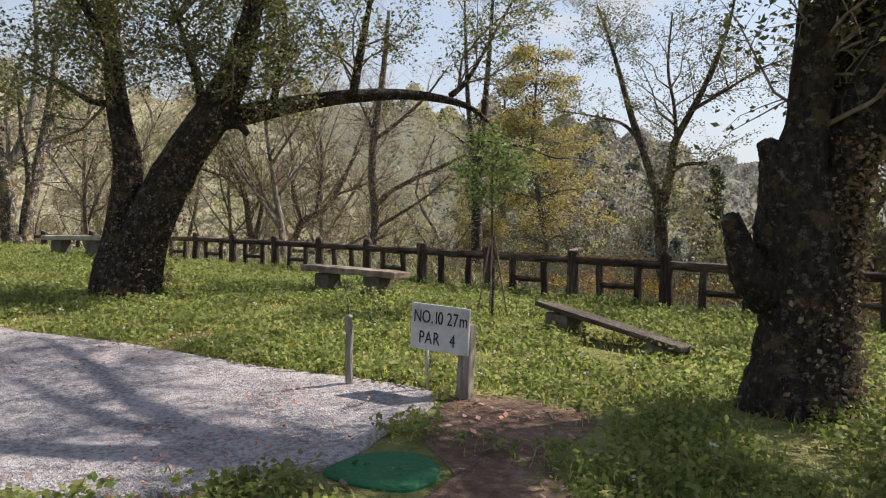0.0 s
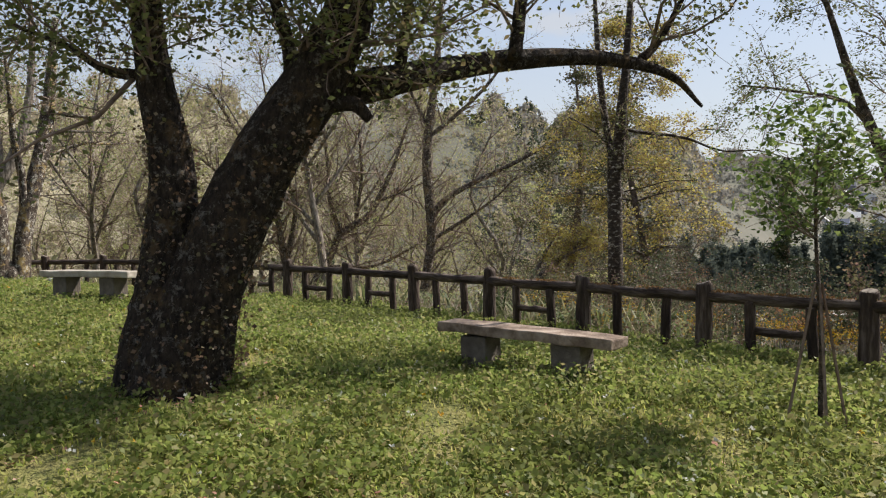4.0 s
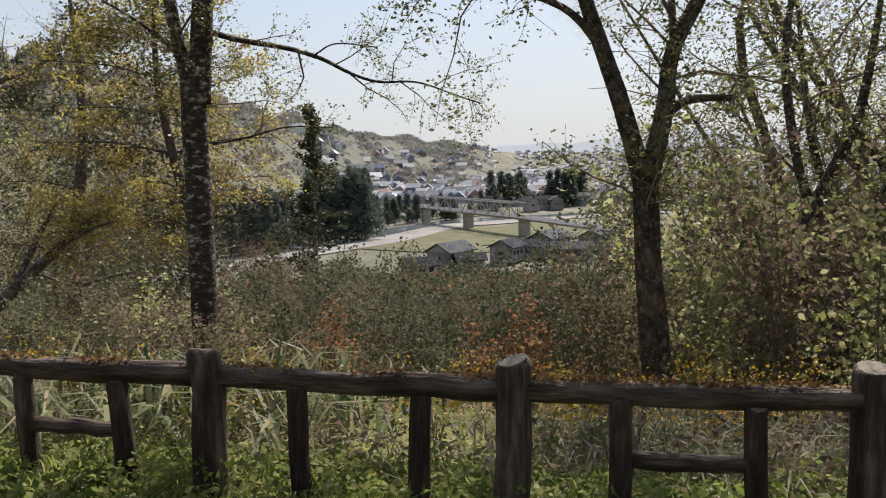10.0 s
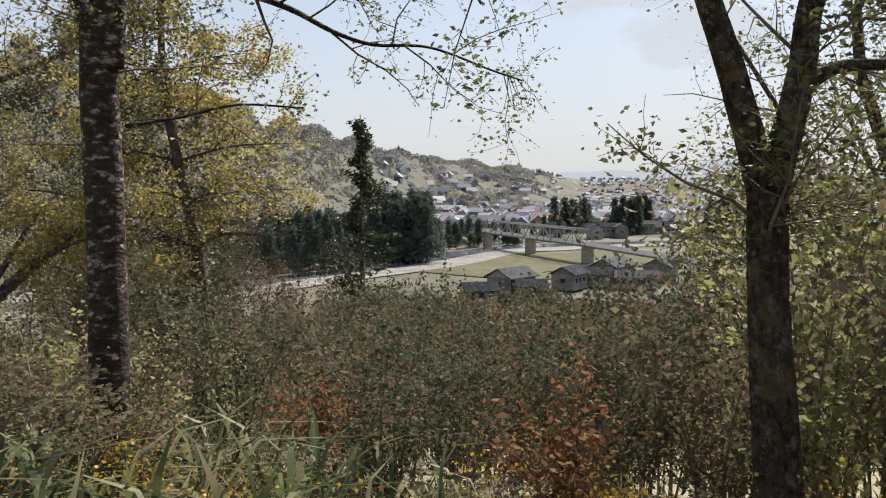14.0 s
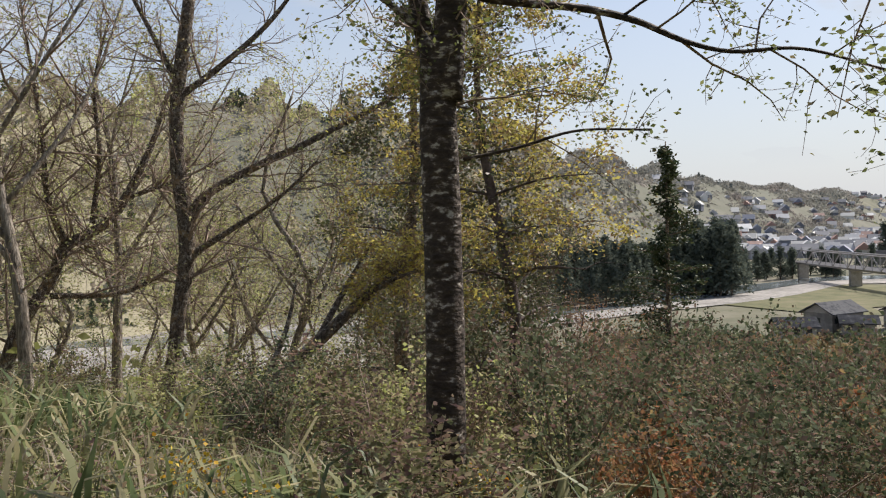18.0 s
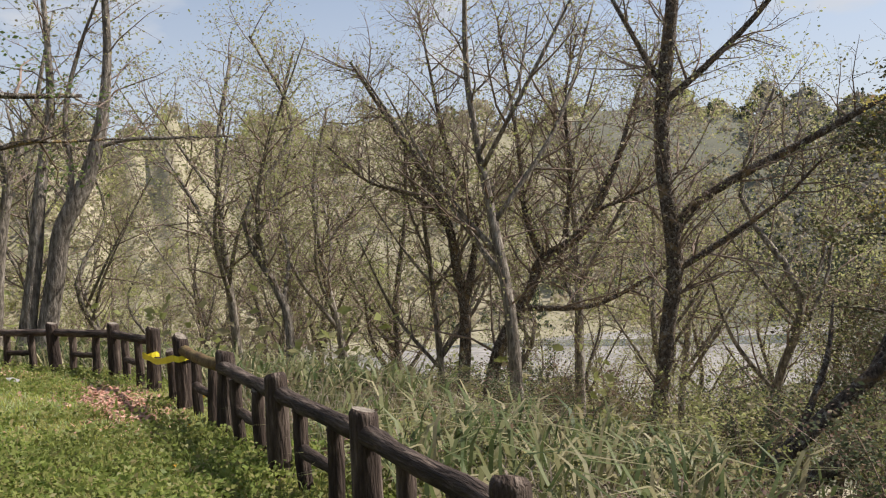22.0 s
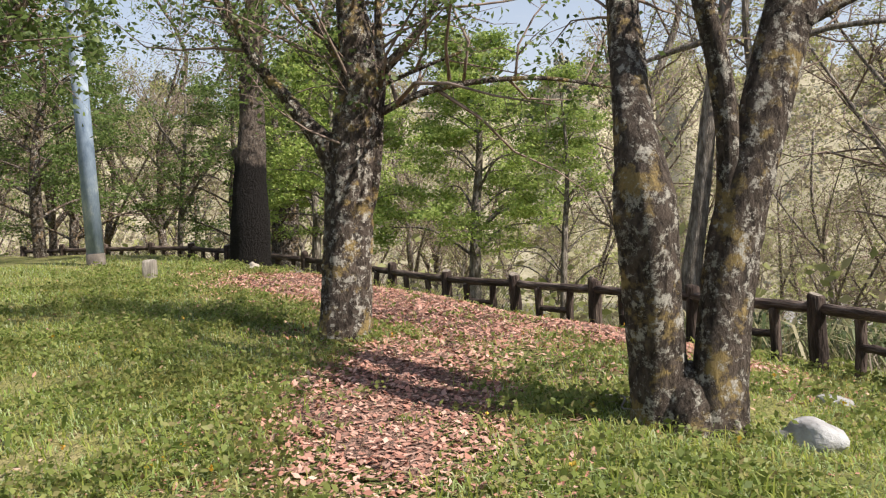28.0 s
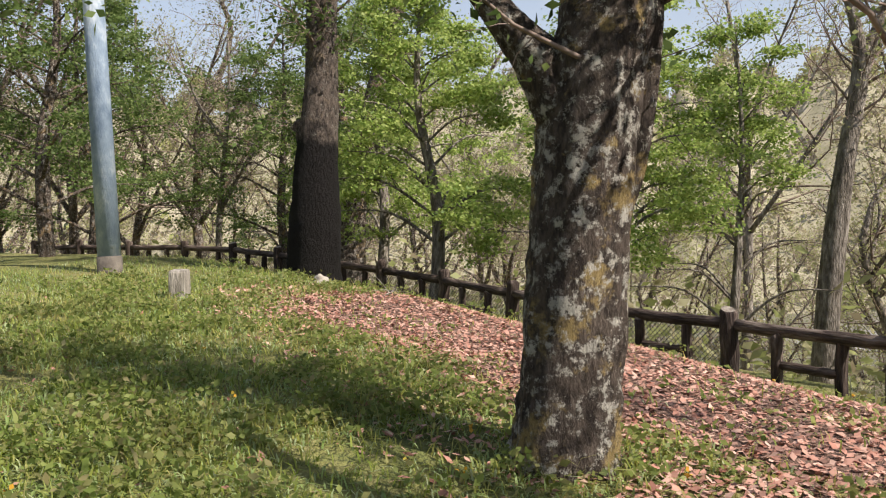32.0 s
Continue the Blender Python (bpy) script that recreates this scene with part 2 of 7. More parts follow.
M_GREYWOOD = mat("grey_weathered_wood", [(0.3, (0.13, 0.11, 0.09)), (0.5, (0.26, 0.23, 0.19)), (0.7, (0.42, 0.38, 0.33))], 8.0, 0.85, 0.7, 30, stretch=(3, 3, 0.4))
M_BOARD = mat("white_painted_board", [(0.36, (0.3, 0.29, 0.28)), (0.46, (0.46, 0.46, 0.45)), (0.66, (0.6, 0.6, 0.59))], 6.0, 0.6, 0.15, 50, big=0.3)
M_INK = mat("black_lettering", [(0.3, (0.012, 0.012, 0.014)), (0.7, (0.03, 0.03, 0.035))], 30.0, 0.6, 0.0)
M_METAL = mat("dull_metal", [(0.3, (0.3, 0.3, 0.29)), (0.7, (0.5, 0.5, 0.48))], 12.0, 0.45, 0.1, metal=0.7)
M_WIRE = mat("dark_wire", [(0.3, (0.05, 0.05, 0.05)), (0.7, (0.12, 0.12, 0.11))], 20.0, 0.5, 0.0, metal=0.6)
M_GRAVEL = mat("old_asphalt_with_grit", [(0.34, (0.12, 0.104, 0.104)), (0.46, (0.28, 0.252, 0.256)), (0.56, (0.448, 0.412, 0.416)), (0.68, (0.496, 0.376, 0.36))], 30.0, 0.95, 1.0, 70, big=0.3, deep=0.03)
M_SOIL = mat("bare_brown_soil", [(0.36, (0.06, 0.035, 0.024)), (0.48, (0.12, 0.072, 0.05)), (0.58, (0.19, 0.125, 0.085)), (0.68, (0.3, 0.22, 0.16))], 14.0, 0.95, 1.0, 40, big=0.4)
M_MAT = mat("green_plastic_turf", [(0.3, (0.01, 0.09, 0.035)), (0.7, (0.03, 0.19, 0.075))], 40.0, 0.7, 0.8, 160)
M_STONE = mat("pale_rock", [(0.3, (0.13, 0.12, 0.11)), (0.46, (0.29, 0.28, 0.27)), (0.7, (0.48, 0.48, 0.48))], 7.0, 0.85, 0.8, 24, big=0.4)
M_POLE = mat("blue_grey_mottled_pole", [(0.36, (0.12, 0.165, 0.23)), (0.5, (0.23, 0.29, 0.36)), (0.62, (0.47, 0.51, 0.55))], 5.0, 0.8, 0.3, 40, stretch=(1, 1, 0.5), big=0.4)
M_TAPE = mat("yellow_tape", [(0.3, (0.62, 0.5, 0.03)), (0.7, (0.78, 0.66, 0.05))], 9.0, 0.45, 0.1)
M_SHINGLE = mat("river_shingle", [(0.36, (0.14, 0.13, 0.12)), (0.5, (0.24, 0.225, 0.21)), (0.64, (0.35, 0.33, 0.31))], 0.5, 0.95, 0.6, 2.0, big=0.4)
M_WATER = mat("river_water", [(0.3, (0.1, 0.12, 0.13)), (0.7, (0.2, 0.22, 0.23))], 0.05, 0.12, 0.25, 1.5, spec=0.6)
M_MEADOW = mat("riverside_meadow", [(0.36, (0.065, 0.07, 0.03)), (0.5, (0.11, 0.108, 0.05)), (0.64, (0.16, 0.14, 0.08))], 0.15, 0.95, 0.3, 1.0, big=0.4)
M_STEEL = mat("bridge_steel", [(0.3, (0.26, 0.24, 0.23)), (0.7, (0.36, 0.34, 0.33))], 0.6, 0.6, 0.0)
M_WALL = mat("house_plaster", [(0.3, (0.17, 0.16, 0.15)), (0.7, (0.36, 0.34, 0.32))], 0.6, 0.9, 0.0, rand=0.4)
M_ROOF = mat("tiled_roofs", [(0.3, (0.02, 0.022, 0.028)), (0.5, (0.045, 0.047, 0.055)), (0.7, (0.11, 0.11, 0.115))], 0.8, 0.9, 0.2, 6, rand=0.4, spec=0.05)
M_PANE = mat("dark_window_glass", [(0.3, (0.02, 0.025, 0.03)), (0.7, (0.05, 0.055, 0.06))], 2.0, 0.1, 0.0, spec=0.6)
M_TOWN = bpy.data.materials.new("far_roofs_and_walls")


def tinted_islands(m, colours, rough=0.7):
    m.use_nodes = True
    n, l = m.node_tree.nodes, m.node_tree.links
    geo, ramp = n.new("ShaderNodeNewGeometry"), n.new("ShaderNodeValToRGB")
    ramp.color_ramp.interpolation = "CONSTANT"
    els = ramp.color_ramp.elements
    while len(els) < len(colours):
        els.new(0.5)
    for k, (e, c) in enumerate(zip(els, colours)):
        e.position, e.color = k / len(colours), (*c, 1)
    l.new(geo.outputs["Random Per Island"], ramp.inputs[0])
    l.new(ramp.outputs[0], n["Principled BSDF"].inputs["Base Color"])
    n["Principled BSDF"].inputs["Roughness"].default_value = rough
    return m


tinted_islands(M_TOWN, [(0.12, 0.13, 0.16), (0.5, 0.49, 0.47), (0.22, 0.22, 0.24), (0.62, 0.62, 0.62), (0.32, 0.2, 0.17), (0.4, 0.4, 0.42), (0.16, 0.18, 0.24)])
M_LEAF = leaf_mat("young_cherry_leaves", [(0.1, 0.12, 0.042), (0.155, 0.18, 0.06), (0.21, 0.225, 0.085), (0.2, 0.145, 0.08)])
M_LEAF_LIGHT = leaf_mat("pale_spring_leaves", [(0.25, 0.27, 0.086), (0.34, 0.36, 0.138), (0.42, 0.4, 0.207), (0.33, 0.27, 0.172)], 0.55)
M_LEAF_GREEN = leaf_mat("fresh_maple_leaves", [(0.15, 0.24, 0.05), (0.29, 0.39, 0.09), (0.46, 0.53, 0.17), (0.36, 0.42, 0.12)], 0.55)
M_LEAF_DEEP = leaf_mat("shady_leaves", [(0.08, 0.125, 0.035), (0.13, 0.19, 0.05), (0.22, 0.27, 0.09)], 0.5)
M_LEAF_YELLOW = leaf_mat("yellow_new_foliage", [(0.42, 0.336, 0.075), (0.53, 0.452, 0.112), (0.37, 0.347, 0.112), (0.32, 0.2, 0.105), (0.15, 0.126, 0.075)], 0.5)
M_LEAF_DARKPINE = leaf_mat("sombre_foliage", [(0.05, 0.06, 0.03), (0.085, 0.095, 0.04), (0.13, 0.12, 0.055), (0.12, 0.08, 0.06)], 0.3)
M_TWIG_DARK = mat("dark_twigs", [(0.35, (0.05, 0.038, 0.034)), (0.65, (0.13, 0.1, 0.09))], 8.0, 0.9, 0.0)
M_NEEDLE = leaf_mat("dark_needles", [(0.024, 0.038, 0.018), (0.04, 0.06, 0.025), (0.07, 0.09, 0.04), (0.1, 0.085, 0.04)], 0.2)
# Needles lightened: the valley haze is put into their colour.
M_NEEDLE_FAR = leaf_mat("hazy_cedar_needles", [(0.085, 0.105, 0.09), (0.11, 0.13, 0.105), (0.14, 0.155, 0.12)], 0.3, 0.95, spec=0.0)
M_SHRUB = leaf_mat("scrub_leaves", [(0.0938, 0.106, 0.047), (0.163, 0.165, 0.0762), (0.25, 0.218, 0.125), (0.25, 0.165, 0.125), (0.125, 0.0826, 0.084)], 0.45, 0.75, spec=0.1)
M_SHRUB_RED = leaf_mat("russet_scrub", [(0.26, 0.1, 0.05), (0.34, 0.17, 0.09), (0.22, 0.14, 0.07), (0.3, 0.22, 0.1)], 0.4, 0.75, spec=0.1)
M_GRASS = leaf_mat("lawn_blades", [(0.138, 0.19, 0.0315), (0.267, 0.33, 0.0546), (0.396, 0.44, 0.0945), (0.488, 0.45, 0.179)], 0.62, worn=(0.47, 0.39, 0.15))
M_DRYGRASS = leaf_mat("dry_lawn_blades", [(0.282, 0.388, 0.109), (0.385, 0.479, 0.182), (0.496, 0.53, 0.315), (0.248, 0.367, 0.103)], 0.52)
M_WEED = leaf_mat("lawn_weeds", [(0.118, 0.165, 0.04), (0.225, 0.285, 0.07), (0.35, 0.385, 0.12), (0.34, 0.285, 0.14)], 0.58, worn=(0.16, 0.185, 0.05))
M_REED = leaf_mat("bank_grass", [(0.08, 0.1, 0.042), (0.15, 0.155, 0.070), (0.26, 0.22, 0.154), (0.36, 0.29, 0.252)], 0.4)
M_LITTER = leaf_mat("fallen_leaves", [(0.389, 0.181, 0.13), (0.543, 0.299, 0.226), (0.26, 0.113, 0.0791), (0.649, 0.418, 0.328), (0.153, 0.0735, 0.0542)], 0.1, 0.8)
M_DEBRIS = leaf_mat("rusty_moss", [(0.2, 0.1, 0.045), (0.3, 0.16, 0.07), (0.13, 0.09, 0.04), (0.38, 0.27, 0.15)], 0.2, 0.9, spec=0.05)
M_IVY = leaf_mat("withered_ivy", [(0.22, 0.13, 0.08), (0.33, 0.22, 0.14), (0.13, 0.08, 0.05), (0.15, 0.15, 0.06), (0.4, 0.3, 0.22)], 0.3)
M_DAISY = leaf_mat("small_white_flowers", [(0.7, 0.7, 0.66), (0.6, 0.6, 0.52)], 0.3)
M_FLOWER = leaf_mat("yellow_flowers", [(0.6, 0.42, 0.03), (0.5, 0.24, 0.03), (0.65, 0.5, 0.08)], 0.3)
# Spring wood tones, raised so that haze over the valley is in the colour.
M_HILL = leaf_mat("hill_woods", [(0.326, 0.283, 0.179), (0.384, 0.34, 0.236), (0.413, 0.35, 0.273), (0.326, 0.311, 0.17), (0.403, 0.368, 0.236)], 0.58, 0.95, worn=(0.25, 0.21, 0.18), worn_scale=0.07, spec=0.0)
M_HILL_FRESH = leaf_mat("fresh_hill_woods", [(0.413, 0.443, 0.167), (0.492, 0.502, 0.227), (0.394, 0.424, 0.167)], 0.58, 0.95, worn=(0.38, 0.35, 0.17), worn_scale=0.06, spec=0.0)
M_HILL_DARK = leaf_mat("evergreen_hill_woods", [(0.07, 0.09, 0.06), (0.09, 0.11, 0.07), (0.11, 0.13, 0.08)], 0.25, 0.95, spec=0.0)
# Distance haze is put into these two paler, greyer leaf colours.
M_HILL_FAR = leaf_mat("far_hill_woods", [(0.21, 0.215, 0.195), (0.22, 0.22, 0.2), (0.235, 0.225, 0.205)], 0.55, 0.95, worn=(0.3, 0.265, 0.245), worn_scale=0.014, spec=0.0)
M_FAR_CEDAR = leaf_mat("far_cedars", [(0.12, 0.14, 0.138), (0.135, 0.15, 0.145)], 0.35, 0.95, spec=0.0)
M_FARHILL = mat("far_hill_ground", [(0.34, (0.085, 0.09, 0.065)), (0.5, (0.12, 0.12, 0.09)), (0.66, (0.16, 0.15, 0.12))], 0.02, 0.95, 0.0, big=0.3)
M_VALLEY = leaf_mat("valley_scrub_leaves", [(0.19, 0.14, 0.085), (0.25, 0.19, 0.115), (0.15, 0.14, 0.065), (0.3, 0.17, 0.1), (0.12, 0.13, 0.06)], 0.5, 0.9, spec=0.05)
M_BAMBOO = leaf_mat("bamboo_grass_leaves", [(0.07, 0.1, 0.04), (0.14, 0.17, 0.065), (0.26, 0.25, 0.13), (0.38, 0.33, 0.2)], 0.4)
M_LITTERBED = mat("leaf_mould", [(0.38, (0.07, 0.04, 0.03)), (0.48, (0.17, 0.1, 0.072)), (0.56, (0.27, 0.165, 0.125)), (0.66, (0.38, 0.25, 0.2))], 26.0, 0.95, 1.0, 50, big=0.25, deep=0.05)
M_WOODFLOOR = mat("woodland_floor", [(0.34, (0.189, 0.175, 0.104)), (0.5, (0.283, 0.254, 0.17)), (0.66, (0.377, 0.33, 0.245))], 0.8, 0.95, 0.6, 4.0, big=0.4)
M_FARLAND = mat("far_farmland", [(0.36, (0.07, 0.075, 0.045)), (0.48, (0.12, 0.115, 0.075)), (0.56, (0.17, 0.155, 0.115)), (0.66, (0.24, 0.22, 0.19))], 0.03, 0.95, 0.0, big=0.3)
# Haze over far mountains, put into an emissive colour; nothing there gives light.
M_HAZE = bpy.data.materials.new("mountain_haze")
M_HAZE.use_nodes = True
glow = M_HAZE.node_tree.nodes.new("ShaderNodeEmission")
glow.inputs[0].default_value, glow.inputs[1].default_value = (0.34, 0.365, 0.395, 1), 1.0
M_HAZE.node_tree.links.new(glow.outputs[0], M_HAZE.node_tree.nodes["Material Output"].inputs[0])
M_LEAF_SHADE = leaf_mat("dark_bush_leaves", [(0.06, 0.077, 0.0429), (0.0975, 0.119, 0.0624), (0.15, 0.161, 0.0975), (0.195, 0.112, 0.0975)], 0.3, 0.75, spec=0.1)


# ---------- building helpers ----------
def mesh_from(name, verts, faces, material, smooth=True):
    me = bpy.data.meshes.new(name)
    me.from_pydata([tuple(v) for v in verts], [], faces)
    me.materials.append(material)
    if smooth:
        me.polygons.foreach_set("use_smooth", [True] * len(me.polygons))
    me.update()
    return me


def part(name, bm, material, parent=None, label=""):
    """Link a bmesh (or a finished mesh) as one mesh object under a thing or a part."""
    if isinstance(bm, bmesh.types.BMesh):
        me = bpy.data.meshes.new(name)
        bm.to_mesh(me)
        bm.free()
        me.materials.append(material)
    else:
        me = bm
    ob = new(name, me)
    ob.parent = parent
    if label:
        ob["label"] = label
    return ob


def tubes(paths, sides=8, wobble=0.0, seed=0):
    """Vertices and faces of tapered tubes along paths of (x, y, z, radius)."""
    rng = np.random.default_rng(seed)
    V, F, base = [], [], 0
    for pts in paths:
        p = np.asarray(pts, float)
        k = len(p)
        n = sides if p[0, 3] > 0.03 else (5 if p[0, 3] > 0.012 else 3)
        d = np.gradient(p[:, :3], axis=0)
        d /= np.linalg.norm(d, axis=1)[:, None] + 1e-9
        ref = np.array((1.0, 0.13, 0.0)) if abs(d[0, 2]) > 0.7 else np.array((0.0, 0.1, 1.0))
        u = np.cross(d, ref)
        u /= np.linalg.norm(u, axis=1)[:, None] + 1e-9
        w = np.cross(d, u)
        ang = np.arange(n) * 2 * np.pi / n
        run = np.r_[0, np.cumsum(np.linalg.norm(np.diff(p[:, :3], axis=0), axis=1))][:, None]
        ph = rng.random(6) * 6.3
        ridge = 0.6 * np.sin(2 * ang + 1.1 * run + ph[0]) + 0.5 * np.sin(3 * ang - 2.3 * run + ph[1]) + 0.55 * np.sin(5 * ang + 1.7 * run + ph[2]) * np.sin(3.1 * run + ph[3]) + 0.4 * np.sin(9 * ang + 0.8 * run + ph[4]) * (n > 14)
        r = p[:, 3][:, None] * (1 + wobble * ridge + 0.35 * wobble * rng.standard_normal((k, n)))
        ring = p[:, None, :3] + r[:, :, None] * (np.cos(ang)[None, :, None] * u[:, None] + np.sin(ang)[None, :, None] * w[:, None])
        V.append(ring.reshape(-1, 3))
        for i in range(k - 1):
            a, b = base + i * n, base + (i + 1) * n
            for j in range(n):
                j2 = (j + 1) % n
                F.append((a + j, a + j2, b + j2, b + j))
        if n > 3:
            F.append(tuple(base + (k - 1) * n + j for j in range(n)))
            F.append(tuple(base + j for j in reversed(range(n))))
        base += k * n
    return np.vstack(V), F


def smooth_path(pts, n=12):
    """A curve through a few (x, y, z, r) points, by Catmull-Rom."""
    p = np.asarray(pts, float)
    p = np.vstack([2 * p[0] - p[1], p, 2 * p[-1] - p[-2]])
    out = []
    segs = len(p) - 3
    for s in range(segs):
        m = max(2, n // segs)
        for i in range(m + (s == segs - 1)):
            t = i / m
            a, b, c, d = p[s:s + 4]
            out.append(0.5 * (2 * b + (c - a) * t + (2 * a - 5 * b + 4 * c - d) * t * t + (3 * b - a - 3 * c + d) * t ** 3))
    o = np.array(out)
    o[:, 3] = np.maximum(o[:, 3], 0.002)
    return o


def leaves_mesh(name, centres, size, material, rng, droop=0.3, slim=0.55):
    """Many small folded leaves (two triangles each) at the given places."""
    c = np.asarray(centres, float)
    k = len(c)
    a = rng.standard_normal((k, 3))
    a[:, 2] = a[:, 2] * 0.5 - droop
    a /= np.linalg.norm(a, axis=1)[:, None]
    b = np.cross(a, rng.standard_normal((k, 3)))
    b /= np.linalg.norm(b, axis=1)[:, None] + 1e-9
    s = size * rng.uniform(0.6, 1.4, (k, 1))
    nrm = np.cross(a, b)
    v = np.empty((k, 4, 3))
    v[:, 0] = c
    v[:, 1] = c + a * s * 0.5 + b * s * slim * 0.5 + nrm * s * 0.08
    v[:, 2] = c + a * s
    v[:, 3] = c + a * s * 0.5 - b * s * slim * 0.5 + nrm * s * 0.08
    idx = np.arange(k * 4).reshape(k, 4)
    me = bpy.data.meshes.new(name)
    me.vertices.add(k * 4)
    me.vertices.foreach_set("co", v.ravel())
    me.loops.add(k * 4)
    me.loops.foreach_set("vertex_index", idx.ravel())
    me.polygons.add(k)
    me.polygons.foreach_set("loop_start", np.arange(k) * 4)
    me.materials.append(material)
    me.update(calc_edges=True)
    return me


# ---------- lie of the land ----------
POSTS = [(9.4, 0.35), (7.9, 0.28), (6.4, 0.15), (4.9, 0.0), (3.45, -0.12), (2.02, -0.22), (0.6, -0.28), (-0.9, -0.4), (-2.39, -0.45), (-3.89, -0.48), (-5.39, -0.48),
         (-6.88, -0.62), (-8.37, -0.81), (-9.86, -1.01), (-11.34, -1.24), (-12.81, -1.5), (-14.25, -1.93), (-15.52, -2.73), (-16.6, -3.77),
         (-17.6, -4.87), (-18.59, -6.0), (-19.49, -7.2), (-20.43, -8.37), (-21.4, -9.5), (-22.3, -10.7), (-23.2, -12.0), (-24.0, -13.3), (-24.6, -14.6), (-25.1, -16.0),
         (-25.4, -17.5), (-25.7, -19.0), (-26.0, -20.5)]
LINE = np.array([(60.0, 3.0)] + POSTS + [(-29.0, -60.0)])


def outside(x, y):
    """Signed distance from the fence line: above zero on the valley side."""
    x, y = np.asarray(x, float), np.asarray(y, float)
    best = np.full(x.shape, 1e9)
    sign = np.ones(x.shape)
    for (ax, ay), (bx, by) in zip(LINE[:-1], LINE[1:]):
        dx, dy = bx - ax, by - ay
        t = np.clip(((x - ax) * dx + (y - ay) * dy) / (dx * dx + dy * dy), 0, 1)
        px, py = x - ax - t * dx, y - ay - t * dy
        d = np.hypot(px, py)
        side = np.where(dx * py - dy * px < 0, 1.0, -1.0)
        near = d < best
        best, sign = np.where(near, d, best), np.where(near, side, sign)
    return best * sign


def smoothstep(v, a, b):
    t = np.clip((v - a) / (b - a), 0, 1)
    return t * t * (3 - 2 * t)


R_HEAD = [-180, -130, -110, -75, -50, -40, -33, -26, -20, -12, -9, 40, 180]
R_DIST = [420, 420, 420, 420, 430, 460, 520, 760, 1050, 1500, 2600, 3200, 3200]
R_ELEV = [6.0, 7.5, 8.6, 8.8, 8.4, 7.3, 5.6, 3.5, 2.1, 1.3, 0.5, 0.5, 0.5]
FLOOR = -27.0


def height(x, y):
    x, y = np.asarray(x, float), np.asarray(y, float)
    s = outside(x, y)
    inner = 0.3 - 0.046 * np.clip(x, -11, 9) - 0.02 * np.clip(-y - 4, 0, 8) * smoothstep(x, -12, 4)
    inner += 0.055 * np.clip(-y - 5.5, 0, 9) * smoothstep(-x, 9, 15) + 0.02 * np.clip(-x - 11, 0, 8)
    rim = 0.28 + 0.015 * np.clip(-x, -6, 11) + 0.06 * np.clip(-y - 7, 0, 8) * smoothstep(-x, 9, 15)
    k = smoothstep(-s, 0.0, 3.4 - 1.7 * smoothstep(-x, 12.5, 15.5))
    lawn = rim * (1 - k) + inner * k
    lawn += 0.025 * np.sin(x * 1.7 + 0.4 * y) * np.cos(y * 1.3 - 0.3 * x) * k
    bank = rim - 0.16 * np.clip(s, 0, 3) - 0.36 * np.clip(s - 3, 0, 34) - 0.28 * np.clip(s - 37, 0, 55)
    bank = np.maximum(bank, FLOOR)
    r, h = np.hypot(x, y), np.degrees(np.arctan2(x, y))
    rd, el = np.interp(h, R_HEAD, R_DIST), np.interp(h, R_HEAD, R_ELEV)
    top = rd * np.tan(np.radians(el)) - FLOOR
    rough = 1 + 0.1 * np.sin(h * 0.9 + 1.0) * np.sin(r * 0.013) + 0.05 * np.sin(h * 2.3)
    hill = top * rough * smoothstep(r, rd * 0.56, rd)
    z = np.where(s > 0, bank + hill, lawn)
    far_in = smoothstep(-s, 25, 120)
    return np.where(s > 0, z, lawn + far_in * 6.0)


def gz(x, y):
    return float(height(np.array([x]), np.array([y]))[0])


# ---------- ground: one sheet, fine near the walk ----------
def axis(lo, hi, step, far):
    near = list(np.arange(lo, hi + 1e-6, step))
    out, d = [], step
    v = lo
    left, right = [], []
    while v > -far:
        d *= 1.22
        v -= d
        left.append(v)
    v, d = hi, step
    while v < far:
        d *= 1.22
        v += d
        right.append(v)
    return np.array(left[::-1] + near + right)


gx, gy = axis(-30, 12, 0.4, 4200), axis(-18, 14, 0.4, 4200)
X, Y = np.meshgrid(gx, gy)
Z = height(X, Y)
nx, ny = len(gx), len(gy)
faces = [(j * nx + i, j * nx + i + 1, (j + 1) * nx + i + 1, (j + 1) * nx + i) for j in range(ny - 1) for i in range(nx - 1)]
ground = new("ground", mesh_from("ground", np.stack([X, Y, Z], -1).reshape(-1, 3), faces, M_GROUND))
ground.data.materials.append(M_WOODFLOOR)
ground.data.materials.append(M_FARLAND)
ground.data.materials.append(M_FARHILL)
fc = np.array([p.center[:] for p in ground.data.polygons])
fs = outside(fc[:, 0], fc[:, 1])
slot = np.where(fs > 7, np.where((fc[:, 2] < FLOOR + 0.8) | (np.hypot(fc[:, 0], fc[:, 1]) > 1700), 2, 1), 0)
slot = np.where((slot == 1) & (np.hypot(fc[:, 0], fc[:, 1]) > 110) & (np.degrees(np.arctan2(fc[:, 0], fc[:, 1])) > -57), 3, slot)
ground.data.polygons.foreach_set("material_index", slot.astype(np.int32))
tagged(ground, "uneven park lawn falling away to a wooded river valley", "ground", kind="structure")


